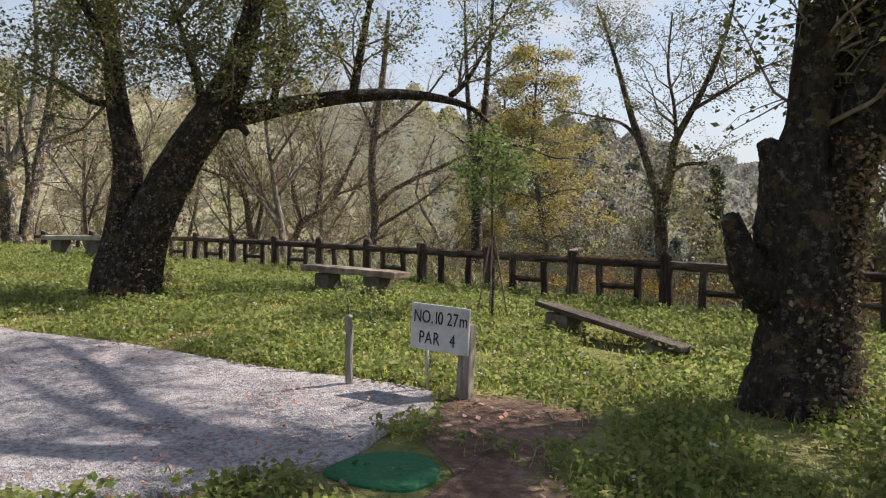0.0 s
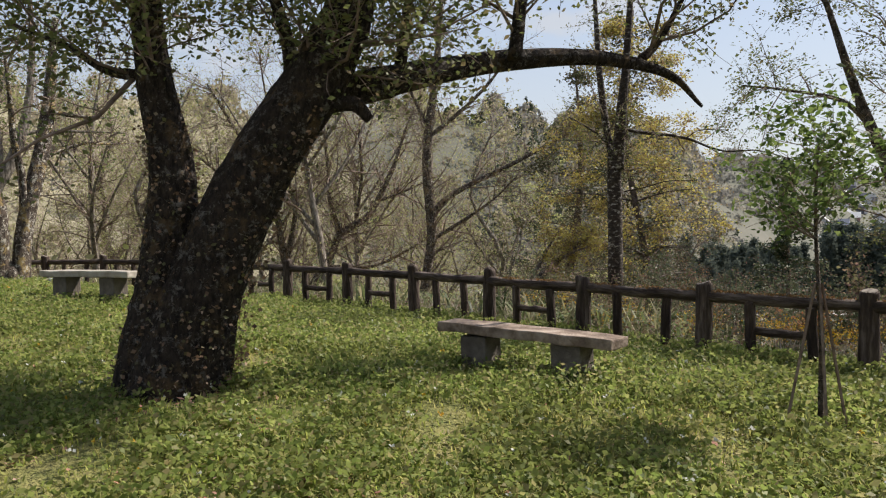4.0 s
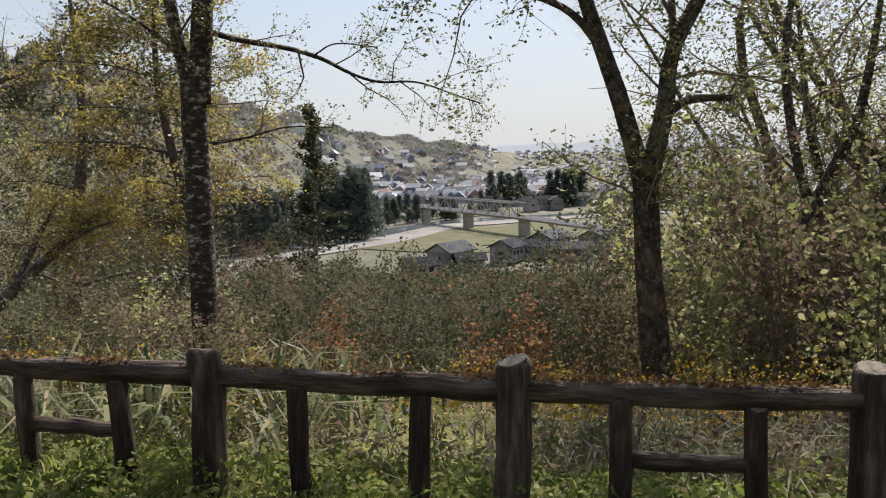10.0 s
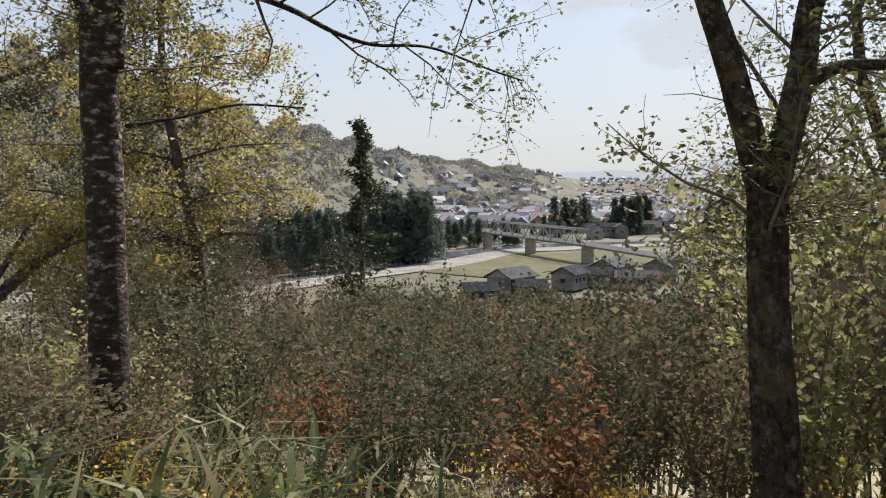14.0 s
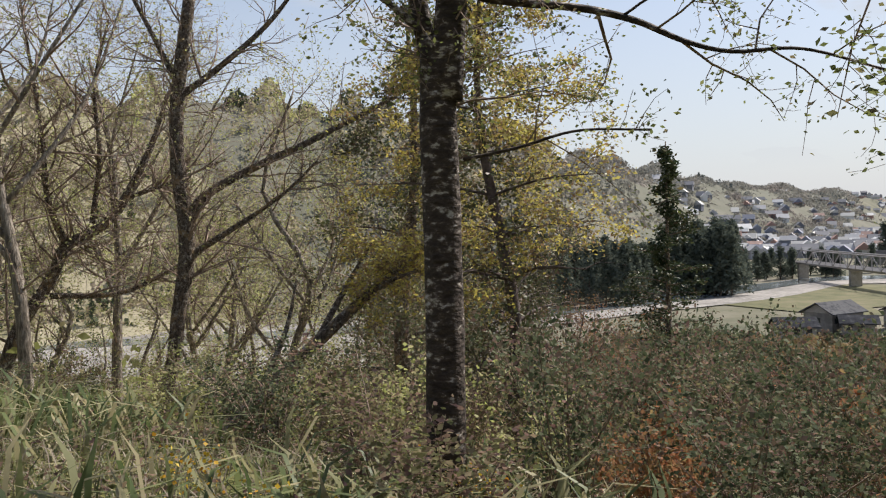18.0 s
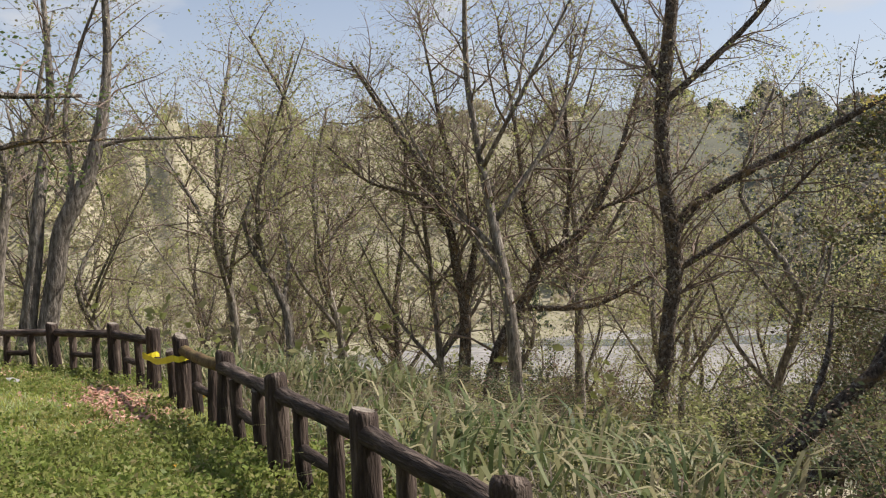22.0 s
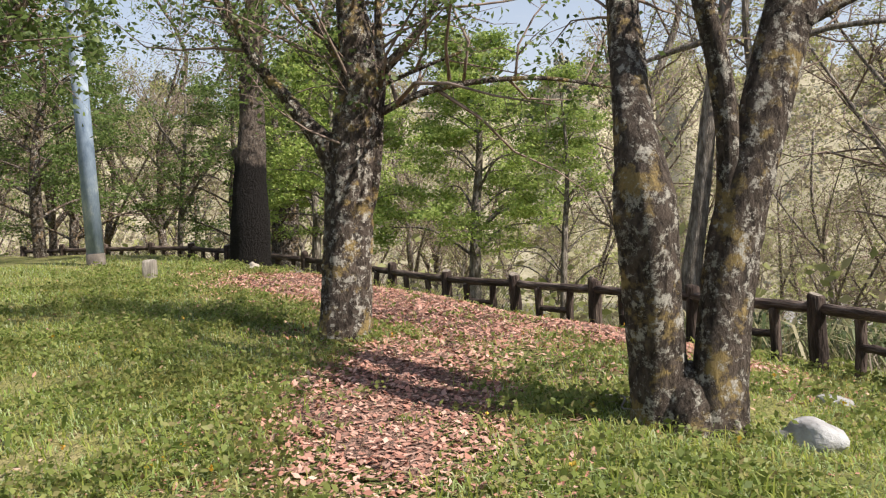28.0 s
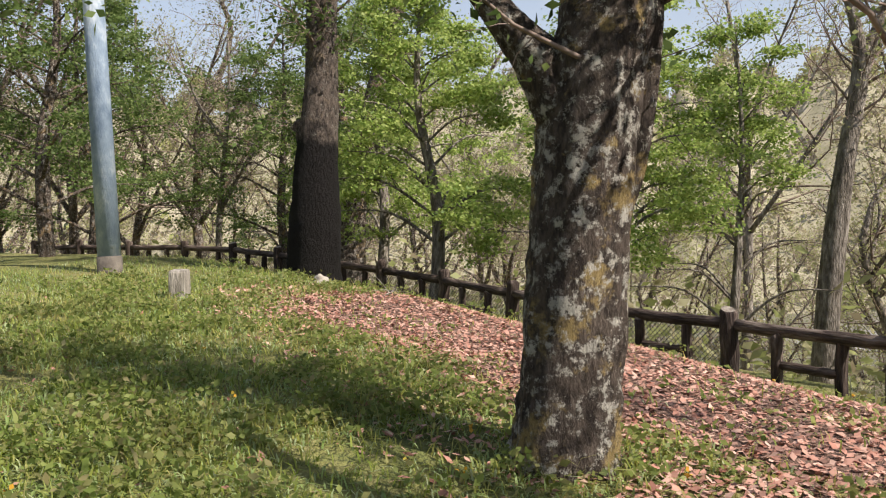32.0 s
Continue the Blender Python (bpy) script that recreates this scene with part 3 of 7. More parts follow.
def strip(name, line, width, z, material, label, lift=0.0):
    """A flat ribbon along a plan line, for water and shingle on the valley floor."""
    p = smooth_path([(a, b, 0, 0) for a, b in line], 40)[:, :2]
    d = np.gradient(p, axis=0)
    d /= np.linalg.norm(d, axis=1)[:, None]
    n = np.stack([-d[:, 1], d[:, 0]], 1)
    w = width * (0.5 + 0.09 * np.sin(np.arange(len(p)) * 0.9))[:, None]
    v = np.vstack([np.c_[p + n * w, np.full(len(p), z)], np.c_[p - n * w, np.full(len(p), z)]])
    k = len(p)
    ob = new(name, mesh_from(name, v, [(i, i + 1, k + i + 1, k + i) for i in range(k - 1)], material))
    return tagged(ob, label, name.replace("_", " "), kind="structure")


RIVER = [(-420, -60), (-300, 10), (-215, 75), (-150, 150), (-112, 240), (-92, 330), (-70, 372), (30, 440), (220, 560)]
strip("river_bed", RIVER, 34, FLOOR + 0.35, M_SHINGLE, "broad grey shingle bed of the river")
strip("gravel_bar", [(-350, 50), (-272, 88), (-212, 120), (-172, 148), (-146, 178)], 165, FLOOR + 0.38, M_SHINGLE, "wide pale gravel bar in the bend of the river")
strip("water", [(a - 5, b + 7) for a, b in RIVER], 15, FLOOR + 0.5, M_WATER, "shallow grey river running over its shingle")
strip("meadow", [(-85, 250), (-62, 300), (0, 330), (120, 360)], 70, FLOOR + 0.3, M_MEADOW, "yellow-green meadow on the river flat")
strip("town_fields", [(-260, 760), (0, 900), (500, 1300)], 420, FLOOR + 0.4, M_MEADOW, "pale fields between the far houses")


# ---------- paved apron at the start ----------
def patch(name, outline, material, label, rise=0.03, kind="structure", category="paving"):
    """A low slab that follows the ground, with a rounded rim."""
    c = np.array([(a, b, 0, 0) for a, b in outline + outline[:1]])
    ring = smooth_path(c, 60)[:-1, :2]
    mid = ring.mean(0)
    V, F, n = [], [], len(ring)
    rings = [(1.0, -0.06), (1.0, rise * 0.6), (0.985, rise), (0.8, rise + 0.004), (0.6, rise + 0.004), (0.4, rise + 0.004), (0.2, rise + 0.004)]
    for k, up in rings:
        q = mid + (ring - mid) * k
        V.append(np.c_[q, height(q[:, 0], q[:, 1]) + up])
    V.append(np.array([[*mid, gz(*mid) + rise]]))
    for a in range(len(rings) - 1):
        F += [(a * n + j, a * n + (j + 1) % n, (a + 1) * n + (j + 1) % n, (a + 1) * n + j) for j in range(n)]
    F += [((len(rings) - 1) * n + j, (len(rings) - 1) * n + (j + 1) % n, len(rings) * n) for j in range(n)]
    ob = new(name, mesh_from(name, np.vstack(V), F, material))
    return tagged(ob, label, category, kind=kind)


APRON = [(-3.5, -7.6), (-0.8, -6.8), (0.8, -6.1), (2.0, -5.66), (2.75, -5.3), (3.3, -5.1), (3.62, -5.35), (3.9, -5.9), (4.2, -6.5), (4.0, -7.3), (3.0, -8.6), (1.0, -10.5), (-3.0, -11.0)]
patch("pavement", APRON, M_GRAVEL, "worn grey paved apron scattered with grit and petals", 0.03)
patch("bare_soil", [(3.45, -4.95), (3.85, -5.6), (4.15, -5.85), (4.72, -6.12), (4.85, -6.5), (5.3, -6.6), (5.25, -5.9), (4.75, -5.5), (4.6, -5.0), (4.35, -4.6), (3.8, -4.65)], M_SOIL, "bare brown earth worn beside the paved apron", 0.006)
turf_mat = patch("turf_mat", [(4.14, -6.4), (4.18, -6.17), (4.36, -6.02), (4.62, -6.14), (4.68, -6.38), (4.47, -6.54), (4.25, -6.57)], M_MAT, "bright green plastic turf mat lying beside the pavement", 0.012, kind="", category="mat")


# ---------- fence ----------
def log_mesh(name, r0, r1, length, seed, material=None, sides=12):
    rng = np.random.default_rng(seed)
    zs = [0, 0.2, 0.4, 0.6, 0.8, 0.96, 0.985, 1.0]
    pts = [(0.005 * rng.standard_normal(), 0.005 * rng.standard_normal(), z * length, (r0 + (r1 - r0) * z) * (0.8 if z == 1.0 else (0.96 if z > 0.98 else 1))) for z in zs]
    v, f = tubes([pts], sides, 0.035, seed)
    me = mesh_from(name, v, f, material or M_FENCE)
    me.polygons[len(me.polygons) - 2].use_smooth = False
    if material is None:
        me.materials.append(M_SAWN)
        me.polygons[len(me.polygons) - 2].material_index = 1
    return me


def bar_mesh(name, length, r, seed, material=None):
    """A lying log from the origin along x, knobbly, with a slight bow."""
    rng = np.random.default_rng(seed)
    n = 9
    pts = [(length * k / (n - 1), 0.004 * rng.standard_normal(), -0.008 * math.sin(math.pi * k / (n - 1)) + 0.003 * rng.standard_normal(), r * (1 + 0.05 * rng.standard_normal())) for k in range(n)]
    v, f = tubes([pts], 10, 0.035, seed)
    return mesh_from(name, v, f, material or M_RAIL)


fence = tagged(new("log_fence"), "dark brown imitation-log fence with round posts along the bank", "fence")
fence.location = (POSTS[7][0], POSTS[7][1], gz(*POSTS[7]))
FENCE_AT = Matrix.Translation(fence.location).inverted()
POST_H = 0.73
post_meshes = [log_mesh("post", 0.088, 0.08, POST_H + 0.3, k) for k in range(5)]
pale_meshes = [log_mesh("pale", 0.052, 0.05, POST_H + 0.12, 20 + k, sides=10) for k in range(5)]
frng = random.Random(4)


def under(parent, ob, m):
    ob.parent = parent
    ob.matrix_basis = m
    return ob


def along(p, q):
    d = Vector(q) - Vector(p)
    return Matrix.Translation(p) @ d.to_track_quat("X", "Z").to_matrix().to_4x4()


tops = [gz(*p) for p in POSTS]
PLAIN, OPEN, MOSSY = {7, 9}, {14}, {13}
for i, (px, py) in enumerate(POSTS):
    under(fence, new("post", post_meshes[i % 5]), FENCE_AT @ pose(px, py, tops[i] - 0.3 + frng.uniform(-0.012, 0.012), frng.uniform(-1.6, 1.6), frng.uniform(-1.6, 1.6), frng.uniform(0, 360)))
    if i + 1 == len(POSTS):
        break
    qx, qy = POSTS[i + 1]
    a, b = Vector((px, py, tops[i])), Vector((qx, qy, tops[i + 1]))
    up = Vector((0, 0, 1))
    if i not in OPEN:
        p0, p1 = a + up * 0.59, b + up * 0.59
        under(fence, new("rail", bar_mesh("rail", (p1 - p0).length, 0.056, 100 + i, M_MOSS if i in MOSSY else None)), FENCE_AT @ along(p0, p1))
    spots = (0.3, 0.68)
    for k in spots:
        c = a.lerp(b, k)
        c.z = min(c.z, gz(c.x, c.y) + 0.02)
        if i in OPEN and k > 0.5:
            continue
        under(fence, new("pale", pale_meshes[(i * 2 + int(k > 0.5)) % 5]), FENCE_AT @ pose(c.x, c.y, a.lerp(b, k).z + 0.56 - POST_H - 0.12, frng.uniform(-2, 2), frng.uniform(-2, 2), frng.uniform(0, 360)))
    if i not in PLAIN and i not in OPEN:
        p0, p1 = a.lerp(b, spots[0]) + up * 0.29, a.lerp(b, spots[1]) + up * 0.29
        under(fence, new("lower_rail", bar_mesh("lower_rail", (p1 - p0).length, 0.04, 200 + i)), FENCE_AT @ along(p0, p1))
    if i >= 20:
        # rusty chain link on the valley side
        paths = []
        n = int((b - a).length / 0.055)
        off = Vector((-(b - a).y, (b - a).x, 0)).normalized() * 0.07
        if float(outside(a.x + off.x, a.y + off.y)) < 0:
            off = -off
        for k in range(-9, n + 1):
            for lean in (1, -1):
                u0, u1 = (k, k + 9) if lean > 0 else (k + 9, k)
                z0, z1 = 0.04, 0.54
                c0, c1 = max(0, min(n, u0)), max(0, min(n, u1))
                if c0 == c1:
                    continue
                f0, f1 = (c0 - u0) / (u1 - u0), (c1 - u0) / (u1 - u0)
                p0 = a.lerp(b, c0 / n) + off + up * (z0 + (z1 - z0) * f0)
                p1 = a.lerp(b, c1 / n) + off + up * (z0 + (z1 - z0) * f1)
                paths.append([(*p0, 0.0036), (*p1, 0.0036)])
        v, f = tubes(paths, 3)
        net = new("chain_link", mesh_from("chain_link", v, f, M_WIRE))
        under(fence, net, FENCE_AT)
        net["label"] = "dark wire chain link netting"

# moss and old leaves caught along the tops of the rails
mrng = np.random.default_rng(77)
for i in (5, 6, 7, 8):
    (ax_, ay_), (bx_, by_) = POSTS[i], POSTS[i + 1]
    u = mrng.random(900) ** (0.7 if i == 6 else 1.0)
    keep_ = np.sin(u * 17 + i) + mrng.normal(0, 0.7, 900) > (-0.8 if i < 7 else 0.3)
    u = u[keep_]
    c = np.c_[ax_ + (bx_ - ax_) * u, ay_ + (by_ - ay_) * u, tops[i] + (tops[i + 1] - tops[i]) * u + 0.642]
    c += mrng.normal(0, 1, c.shape) * (0.006, 0.022, 0.004)
    moss = new("rail_moss", leaves_mesh("rail_moss", c, 0.022, M_DEBRIS, mrng, 0.0, 0.8))
    under(fence, moss, FENCE_AT)
    tagged(moss, "rusty brown moss and old leaves", kind="stuff")

# yellow tape across the missing rail
ta, tb = Vector((*POSTS[15], tops[15] + 0.42)), Vector((*POSTS[14], tops[14] + 0.52))
bm = bmesh.new()
prev = None
for k in range(25):
    u = k / 24
    c = ta.lerp(tb, u) - Vector((0, 0, 0.05 * math.sin(math.pi * u)))
    tw = 0.5 * math.sin(u * 7)
    side = Vector((0.0, -0.1, 0))
    pair = [bm.verts.new(c + side + Vector((0.012 * math.sin(u * 19), 0.035 * math.sin(tw), s_ * 0.035 * math.cos(tw)))) for s_ in (1, -1)]
    if prev:
        bm.faces.new((prev[0], pair[0], pair[1], prev[1]))
    prev = pair
for post_c in (ta, tb):
    loop = [[bm.verts.new(post_c + Vector((0.1 * math.cos(w), 0.1 * math.sin(w), dz + 0.01 * math.sin(3 * w)))) for dz in (0.03, -0.03)] for w in [math.tau * k / 14 for k in range(14)]]
    for k in range(14):
        p_, q_ = loop[k], loop[(k + 1) % 14]
        bm.faces.new((p_[0], q_[0], q_[1], p_[1]))
tape = part("barrier_tape", bm, M_TAPE)
md = tape.modifiers.new("thick", "SOLIDIFY")
md.thickness = 0.002
tagged(tape, "slack yellow plastic barrier tape tied between two fence posts", "tape")


# ---------- benches ----------
def block(sx, sy, sz, bevel=0.012, seed=0, rough=0.0, cuts=0):
    bm = bmesh.new()
    bmesh.ops.create_cube(bm, size=1, matrix=Matrix.Diagonal((sx, sy, sz, 1)))
    bmesh.ops.bevel(bm, geom=list(bm.edges), offset=bevel, segments=2, affect="EDGES", profile=0.6)
    if cuts:
        bmesh.ops.subdivide_edges(bm, edges=[e for e in bm.edges if e.calc_length() > 0.1], cuts=cuts, use_grid_fill=True)
    if rough:
        for v in bm.verts:
            v.co += noise.noise_vector(v.co * 6 + Vector((seed * 3.1, 0, 0))) * rough
    return bm


def bench(label, x, y, z_top, turn, tilt, slab_mat, leg_mat, length=1.7):
    g = gz(x, y)
    top = tagged(new("bench"), label, "bench")
    top.matrix_basis = pose(x, y, g, 0, 0, turn)
    h = z_top - g
    slab = part("seat_slab", block(length, 0.32, 0.085, 0.014, z_top, 0.012, 7), slab_mat, top)
    slab.matrix_basis = pose(0, 0, h - 0.045, 0, tilt, 0)
    # The legs' darker concrete holds the shade under the seat.
    for u in (-0.41, 0.33):
        leg = part("leg", block(0.27, 0.25, h + 0.02, 0.02, u, 0.01, 2), leg_mat, top)
        leg.matrix_basis = pose(u * length * 0.72 + 0.02, 0, (h - 0.085) / 2 - 0.06, 0, 0, 0)
    return top


bench("tan weathered slab bench on two dark block legs in grass", -1.26, -2.58, 0.745, 12.2, 1.9, M_SLAB, M_CONC_DARK)
bench("pale concrete slab bench with block legs standing on the lawn", -8.07, -4.05, 1.12, 24, 0, M_CONC, M_CONC_DARK)
g = gz(2.9, -2.5)
broken = tagged(new("broken_bench"), "dark rotting plank bench fallen down at one end in grass", "bench")
broken.matrix_basis = pose(2.9, -2.48, g, 0, 0, -4)
for k in (-1, 0, 1):
    plank = part("seat_plank", block(1.75 - 0.06 * k, 0.085, 0.05, 0.01, k + 5, 0.008, 3), M_ROTWOOD, broken)
    plank.matrix_basis = pose(0.02 * k, k * 0.095, 0.17 - 0.012 * k, 2 * k, 8.5, 0)
leg = part("leg", block(0.3, 0.26, 0.3, 0.02, 9, 0.012, 2), M_CONC_DARK, broken)
leg.matrix_basis = pose(-0.62, 0, 0.08, 0, 0, 0)
leg = part("leg", block(0.3, 0.26, 0.26, 0.02, 11, 0.012, 2), M_CONC_DARK, broken, "sunken leg tipped over")
leg.matrix_basis = pose(0.62, 0, -0.07, 0, 14, 0)

# ---------- hole sign and stake ----------
sx, sy = 3.42, -5.1
sign = tagged(new("hole_sign"), "white painted board with black lettering on a split wooden post", "sign")
sign.matrix_basis = pose(sx, sy, gz(sx, sy), 0, 0, 16)
board = part("board", block(0.47, 0.018, 0.32, 0.004, 1, 0.0), M_BOARD, sign)
board.matrix_basis = pose(0, 0, 0.47, 0, 3, 0)


def writing(text, x, z, size):
    """Each character is a flat piece of its own on the board."""
    for ch in text:
        if ch == " ":
            x += size * 0.2
            continue
        cu = bpy.data.curves.new("lettering", "FONT")
        cu.body, cu.size, cu.extrude, cu.align_x = ch, size, 0.0015, "LEFT"
        tmp = new("lettering_source", cu)
        bpy.context.view_layer.update()
        me = bpy.data.meshes.new_from_object(tmp.evaluated_get(bpy.context.evaluated_depsgraph_get()))
        bpy.data.objects.remove(tmp)
        me.materials.append(M_INK)
        ob = new("letter", me)
        ob.parent = board
        ob.matrix_basis = pose(x, -0.0115, z, 90, 0, 0) @ Matrix.Diagonal((0.72, 1, 1, 1))
        x += (max(v_.co.x for v_ in me.vertices) + size * 0.07) * 0.72


writing("NO.10 27m", -0.215, 0.03, 0.125)
writing("PAR   4", -0.165, -0.115, 0.125)
post = part("post", block(0.1, 0.09, 0.62, 0.015, 4, 0.012, 4), M_GREYWOOD, sign, "grey split wooden post")
post.matrix_basis = pose(0.17, 0.07, 0.2, 0, 2, 0)
leg = part("leg", mesh_from("leg", *tubes([[(0, 0, 0, 0.013), (0, 0, 0.5, 0.013)]], 8), M_METAL), None, sign, "thin pale metal leg")
leg.matrix_basis = pose(-0.12, 0.02, -0.06)

stake = tagged(new("ball_washer_stake"), "grey wooden stake with a bent wire loop on top", "stake")
stake.matrix_basis = pose(2.86, -5.46, gz(2.86, -5.46), 0, -2, 0)
part("stake", log_mesh("stake", 0.028, 0.03, 0.62, 61, M_GREYWOOD, 10), None, stake).matrix_basis = pose(0, 0, -0.1)
loop = [(0, 0, 0.5, 0.008), (0.0, 0, 0.6, 0.006), (-0.05, 0.02, 0.68, 0.004), (-0.08, 0.03, 0.74, 0.004), (-0.02, 0.0, 0.755, 0.004), (0.05, -0.02, 0.745, 0.004), (0.06, -0.02, 0.72, 0.004), (0.0, 0.0, 0.725, 0.004), (-0.05, 0.02, 0.70, 0.004)]
part("wire_loop", mesh_from("wire_loop", *tubes([smooth_path(loop, 40)], 6), M_WIRE), None, stake, "bent dark wire loop")


# ---------- trees ----------
def sprout(parent, rng, count, length, start=0.3, spread=0.9, up=0.2, keep=0.5, rel=0.5, segs=5, droop=0.0):
    """Side shoots along a path of (x, y, z, r)."""
    out = []
    n = len(parent)
    for _ in range(count):
        u = start + (1 - start) * rng.random()
        k = u * (n - 1)
        i = min(n - 2, int(k))
        p = parent[i] + (parent[i + 1] - parent[i]) * (k - i)
        d = parent[i + 1, :3] - parent[i, :3]
        d /= np.linalg.norm(d) + 1e-9
        q = rng.standard_normal(3)
        q -= d * (q @ d)
        q /= np.linalg.norm(q) + 1e-9
        v = d * keep + q * spread + np.array((0, 0, up))
        v /= np.linalg.norm(v)
        L = length * rng.uniform(0.5, 1.25) * (1.15 - 0.5 * u)
        r = min(p[3] * 0.65, L * 0.012 * rel / 0.5)
        pts = [np.array([*p[:3], r])]
        for s_ in range(1, segs):
            v = v + rng.standard_normal(3) * 0.24 + np.array((0, 0, (up * 0.25 - droop) * s_ / segs))
            v /= np.linalg.norm(v)
            pts.append(np.array([*(pts[-1][:3] + v * L / (segs - 1)), max(0.0016, r * (1 - 0.8 * s_ / (segs - 1)))]))
        out.append(np.array(pts))
    return out


def along_points(paths, per, rng, jitter):
    out = []
    for p in paths:
        k = rng.random(per) ** 0.7 * (len(p) - 1)
        i = np.minimum(len(p) - 2, k.astype(int))
        q = p[i, :3] + (p[i + 1, :3] - p[i, :3]) * (k - i)[:, None]
        out.append(q + rng.standard_normal((per, 3)) * jitter)
    return np.vstack(out)


def tree(label, limbs, seed, bark, leaf, branches=7, branch_len=1.2, twigs=6, twig_len=0.5, per=7, leaf_size=0.06, jitter=0.05, start=0.35, up=0.2, group="", droop=0.25, name="tree", flare=1.25, sides=12, slim=0.55, wob=0.05, twig_up=0.1, twig_start=0.15, segs=4, fork_start=0.12, leafy=1.0, plain=()):
    rng = np.random.default_rng(seed)
    base = np.array(limbs[0][0][:3])
    g = gz(base[0], base[1])
    thing = tagged(new(name), label, "tree", group=group)
    thing.location = (base[0], base[1], g)
    move = np.array([base[0], base[1], g, 0])
    mains = []
    for k, l in enumerate(limbs):
        p = smooth_path(l, max(10, (7 if sides > 10 else 3) * len(l))) - move
        if k == 0 or (abs(l[0][2] - limbs[0][0][2]) < 0.35 and k < 3):
            foot = p[0].copy()
            foot[2] = min(foot[2] - 0.25, -0.4)
            foot[3] *= flare
            p = np.vstack([foot, p])
        v, f = tubes([p], sides, wob, seed + k)
        part("trunk" if k == 0 else "limb", mesh_from("trunk", v, f, bark), None, thing)
        mains.append(p)
    level1 = []
    for k, p in enumerate(mains):
        if k in plain:
            continue
        L = np.linalg.norm(np.diff(p[:, :3], axis=0), axis=1).sum()
        level1 += sprout(p, rng, max(1, int(branches * L / 3)), branch_len, start if k < 2 else fork_start, up=up, droop=droop * 0.2)
    level2, bearing = [], []
    for p in level1 + [m[-6:] for k, m in enumerate(mains) if k not in plain]:
        shoots = sprout(p, rng, twigs, twig_len, twig_start, up=twig_up, segs=segs, droop=droop * 0.4)
        level2 += shoots
        if leafy >= 1 or rng.random() < leafy:
            bearing += shoots
    v, f = tubes(level1 + level2, 5 if sides > 10 else 3)
    tagged(part("twig_growth", mesh_from("twig_growth", v, f, M_TWIG), None, thing), kind="stuff")
    c = along_points(bearing + (level1[::2] if leafy >= 1 else []), per, rng, jitter)
    part("crown", leaves_mesh("crown", c, leaf_size, leaf, rng, droop, slim), None, thing)
    return thing


LEANING = [
    [(-2.59, -5.09, 0.52, 0.38), (-2.4, -4.89, 1.31, 0.288), (-2.11, -4.58, 2.13, 0.248), (-1.82, -4.27, 2.75, 0.232), (-1.63, -4.08, 3.26, 0.18), (-1.49, -3.92, 4.03, 0.12), (-1.39, -3.82, 4.89, 0.056)],
    [(-2.72, -5.23, 0.68, 0.248), (-2.63, -5.13, 1.39, 0.2), (-2.59, -5.09, 2.11, 0.168), (-2.67, -5.17, 2.78, 0.136), (-2.71, -5.22, 3.45, 0.112), (-2.74, -5.24, 4.27, 0.072), (-2.76, -5.27, 5.04, 0.032)],
    [(-1.99, -4.11, 2.66, 0.142), (-1.81, -3.42, 2.86, 0.124), (-1.76, -2.87, 3, 0.107), (-1.67, -2.27, 3.12, 0.098), (-1.38, -1.46, 3.19, 0.072), (-1.11, -0.68, 3.09, 0.043), (-1.06, -0.13, 2.81, 0.017)],
    [(-1.51, -2.42, 3.08, 0.067), (-1.54, -2.3, 3.57, 0.058), (-1.55, -2.16, 4.17, 0.044), (-1.51, -1.97, 5.08, 0.02)],
    [(-1.82, -3.47, 2.88, 0.053), (-1.8, -3.4, 3.34, 0.04), (-1.77, -3.32, 3.95, 0.031), (-1.84, -3.35, 4.75, 0.013)],
    [(-1.73, -4.17, 2.55, 0.048), (-1.62, -4.06, 2.56, 0.056), (-1.54, -3.98, 2.44, 0.036)],
    [(-1.94, -4.4, 2.52, 0.072), (-1.96, -4.42, 3.03, 0.056), (-2.06, -4.53, 3.51, 0.04), (-2.21, -4.69, 4.13, 0.016)],
    [(-2.67, -5.17, 2.82, 0.056), (-2.91, -5.43, 2.86, 0.036), (-3.15, -5.68, 3.07, 0.024), (-3.42, -5.97, 3.23, 0.012)],
    [(-1.34, -0.78, 3.25, 0.049), (-1.27, -0.5, 3.52, 0.033), (-1.1, -0.13, 4.21, 0.023), (-0.89, 0.29, 5.03, 0.012)],
]
LEANING += [
    [(-1.52, -3.95, 3.9, 0.09), (-1.2, -3.5, 4.8, 0.06), (-0.7, -3.2, 5.6, 0.02)],
    [(-2.16, -4.63, 3.9, 0.05), (-2.9, -3.9, 4.6, 0.04), (-3.9, -3.2, 5.2, 0.015)],
    [(-2.72, -5.23, 3.6, 0.09), (-3.5, -5.2, 4.4, 0.06), (-4.7, -5.4, 5.0, 0.02)],
    [(-2.74, -5.24, 4.1, 0.07), (-2.7, -6.2, 4.9, 0.05), (-2.4, -7.5, 5.4, 0.018)],
    [(-2.66, -5.16, 3.3, 0.06), (-2.0, -5.9, 4.0, 0.045), (-1.2, -6.7, 4.6, 0.016)],
]
lean_tree = tree("huge old cherry with two leaning trunks and withered ivy", LEANING, 11, M_OLDBARK, M_LEAF, 18, 1.5, 12, 0.5, 18, 0.054, 0.07, 0.5, flare=1.5, sides=20, wob=0.06, plain=(2, 5))
rng = np.random.default_rng(5)
iv = []
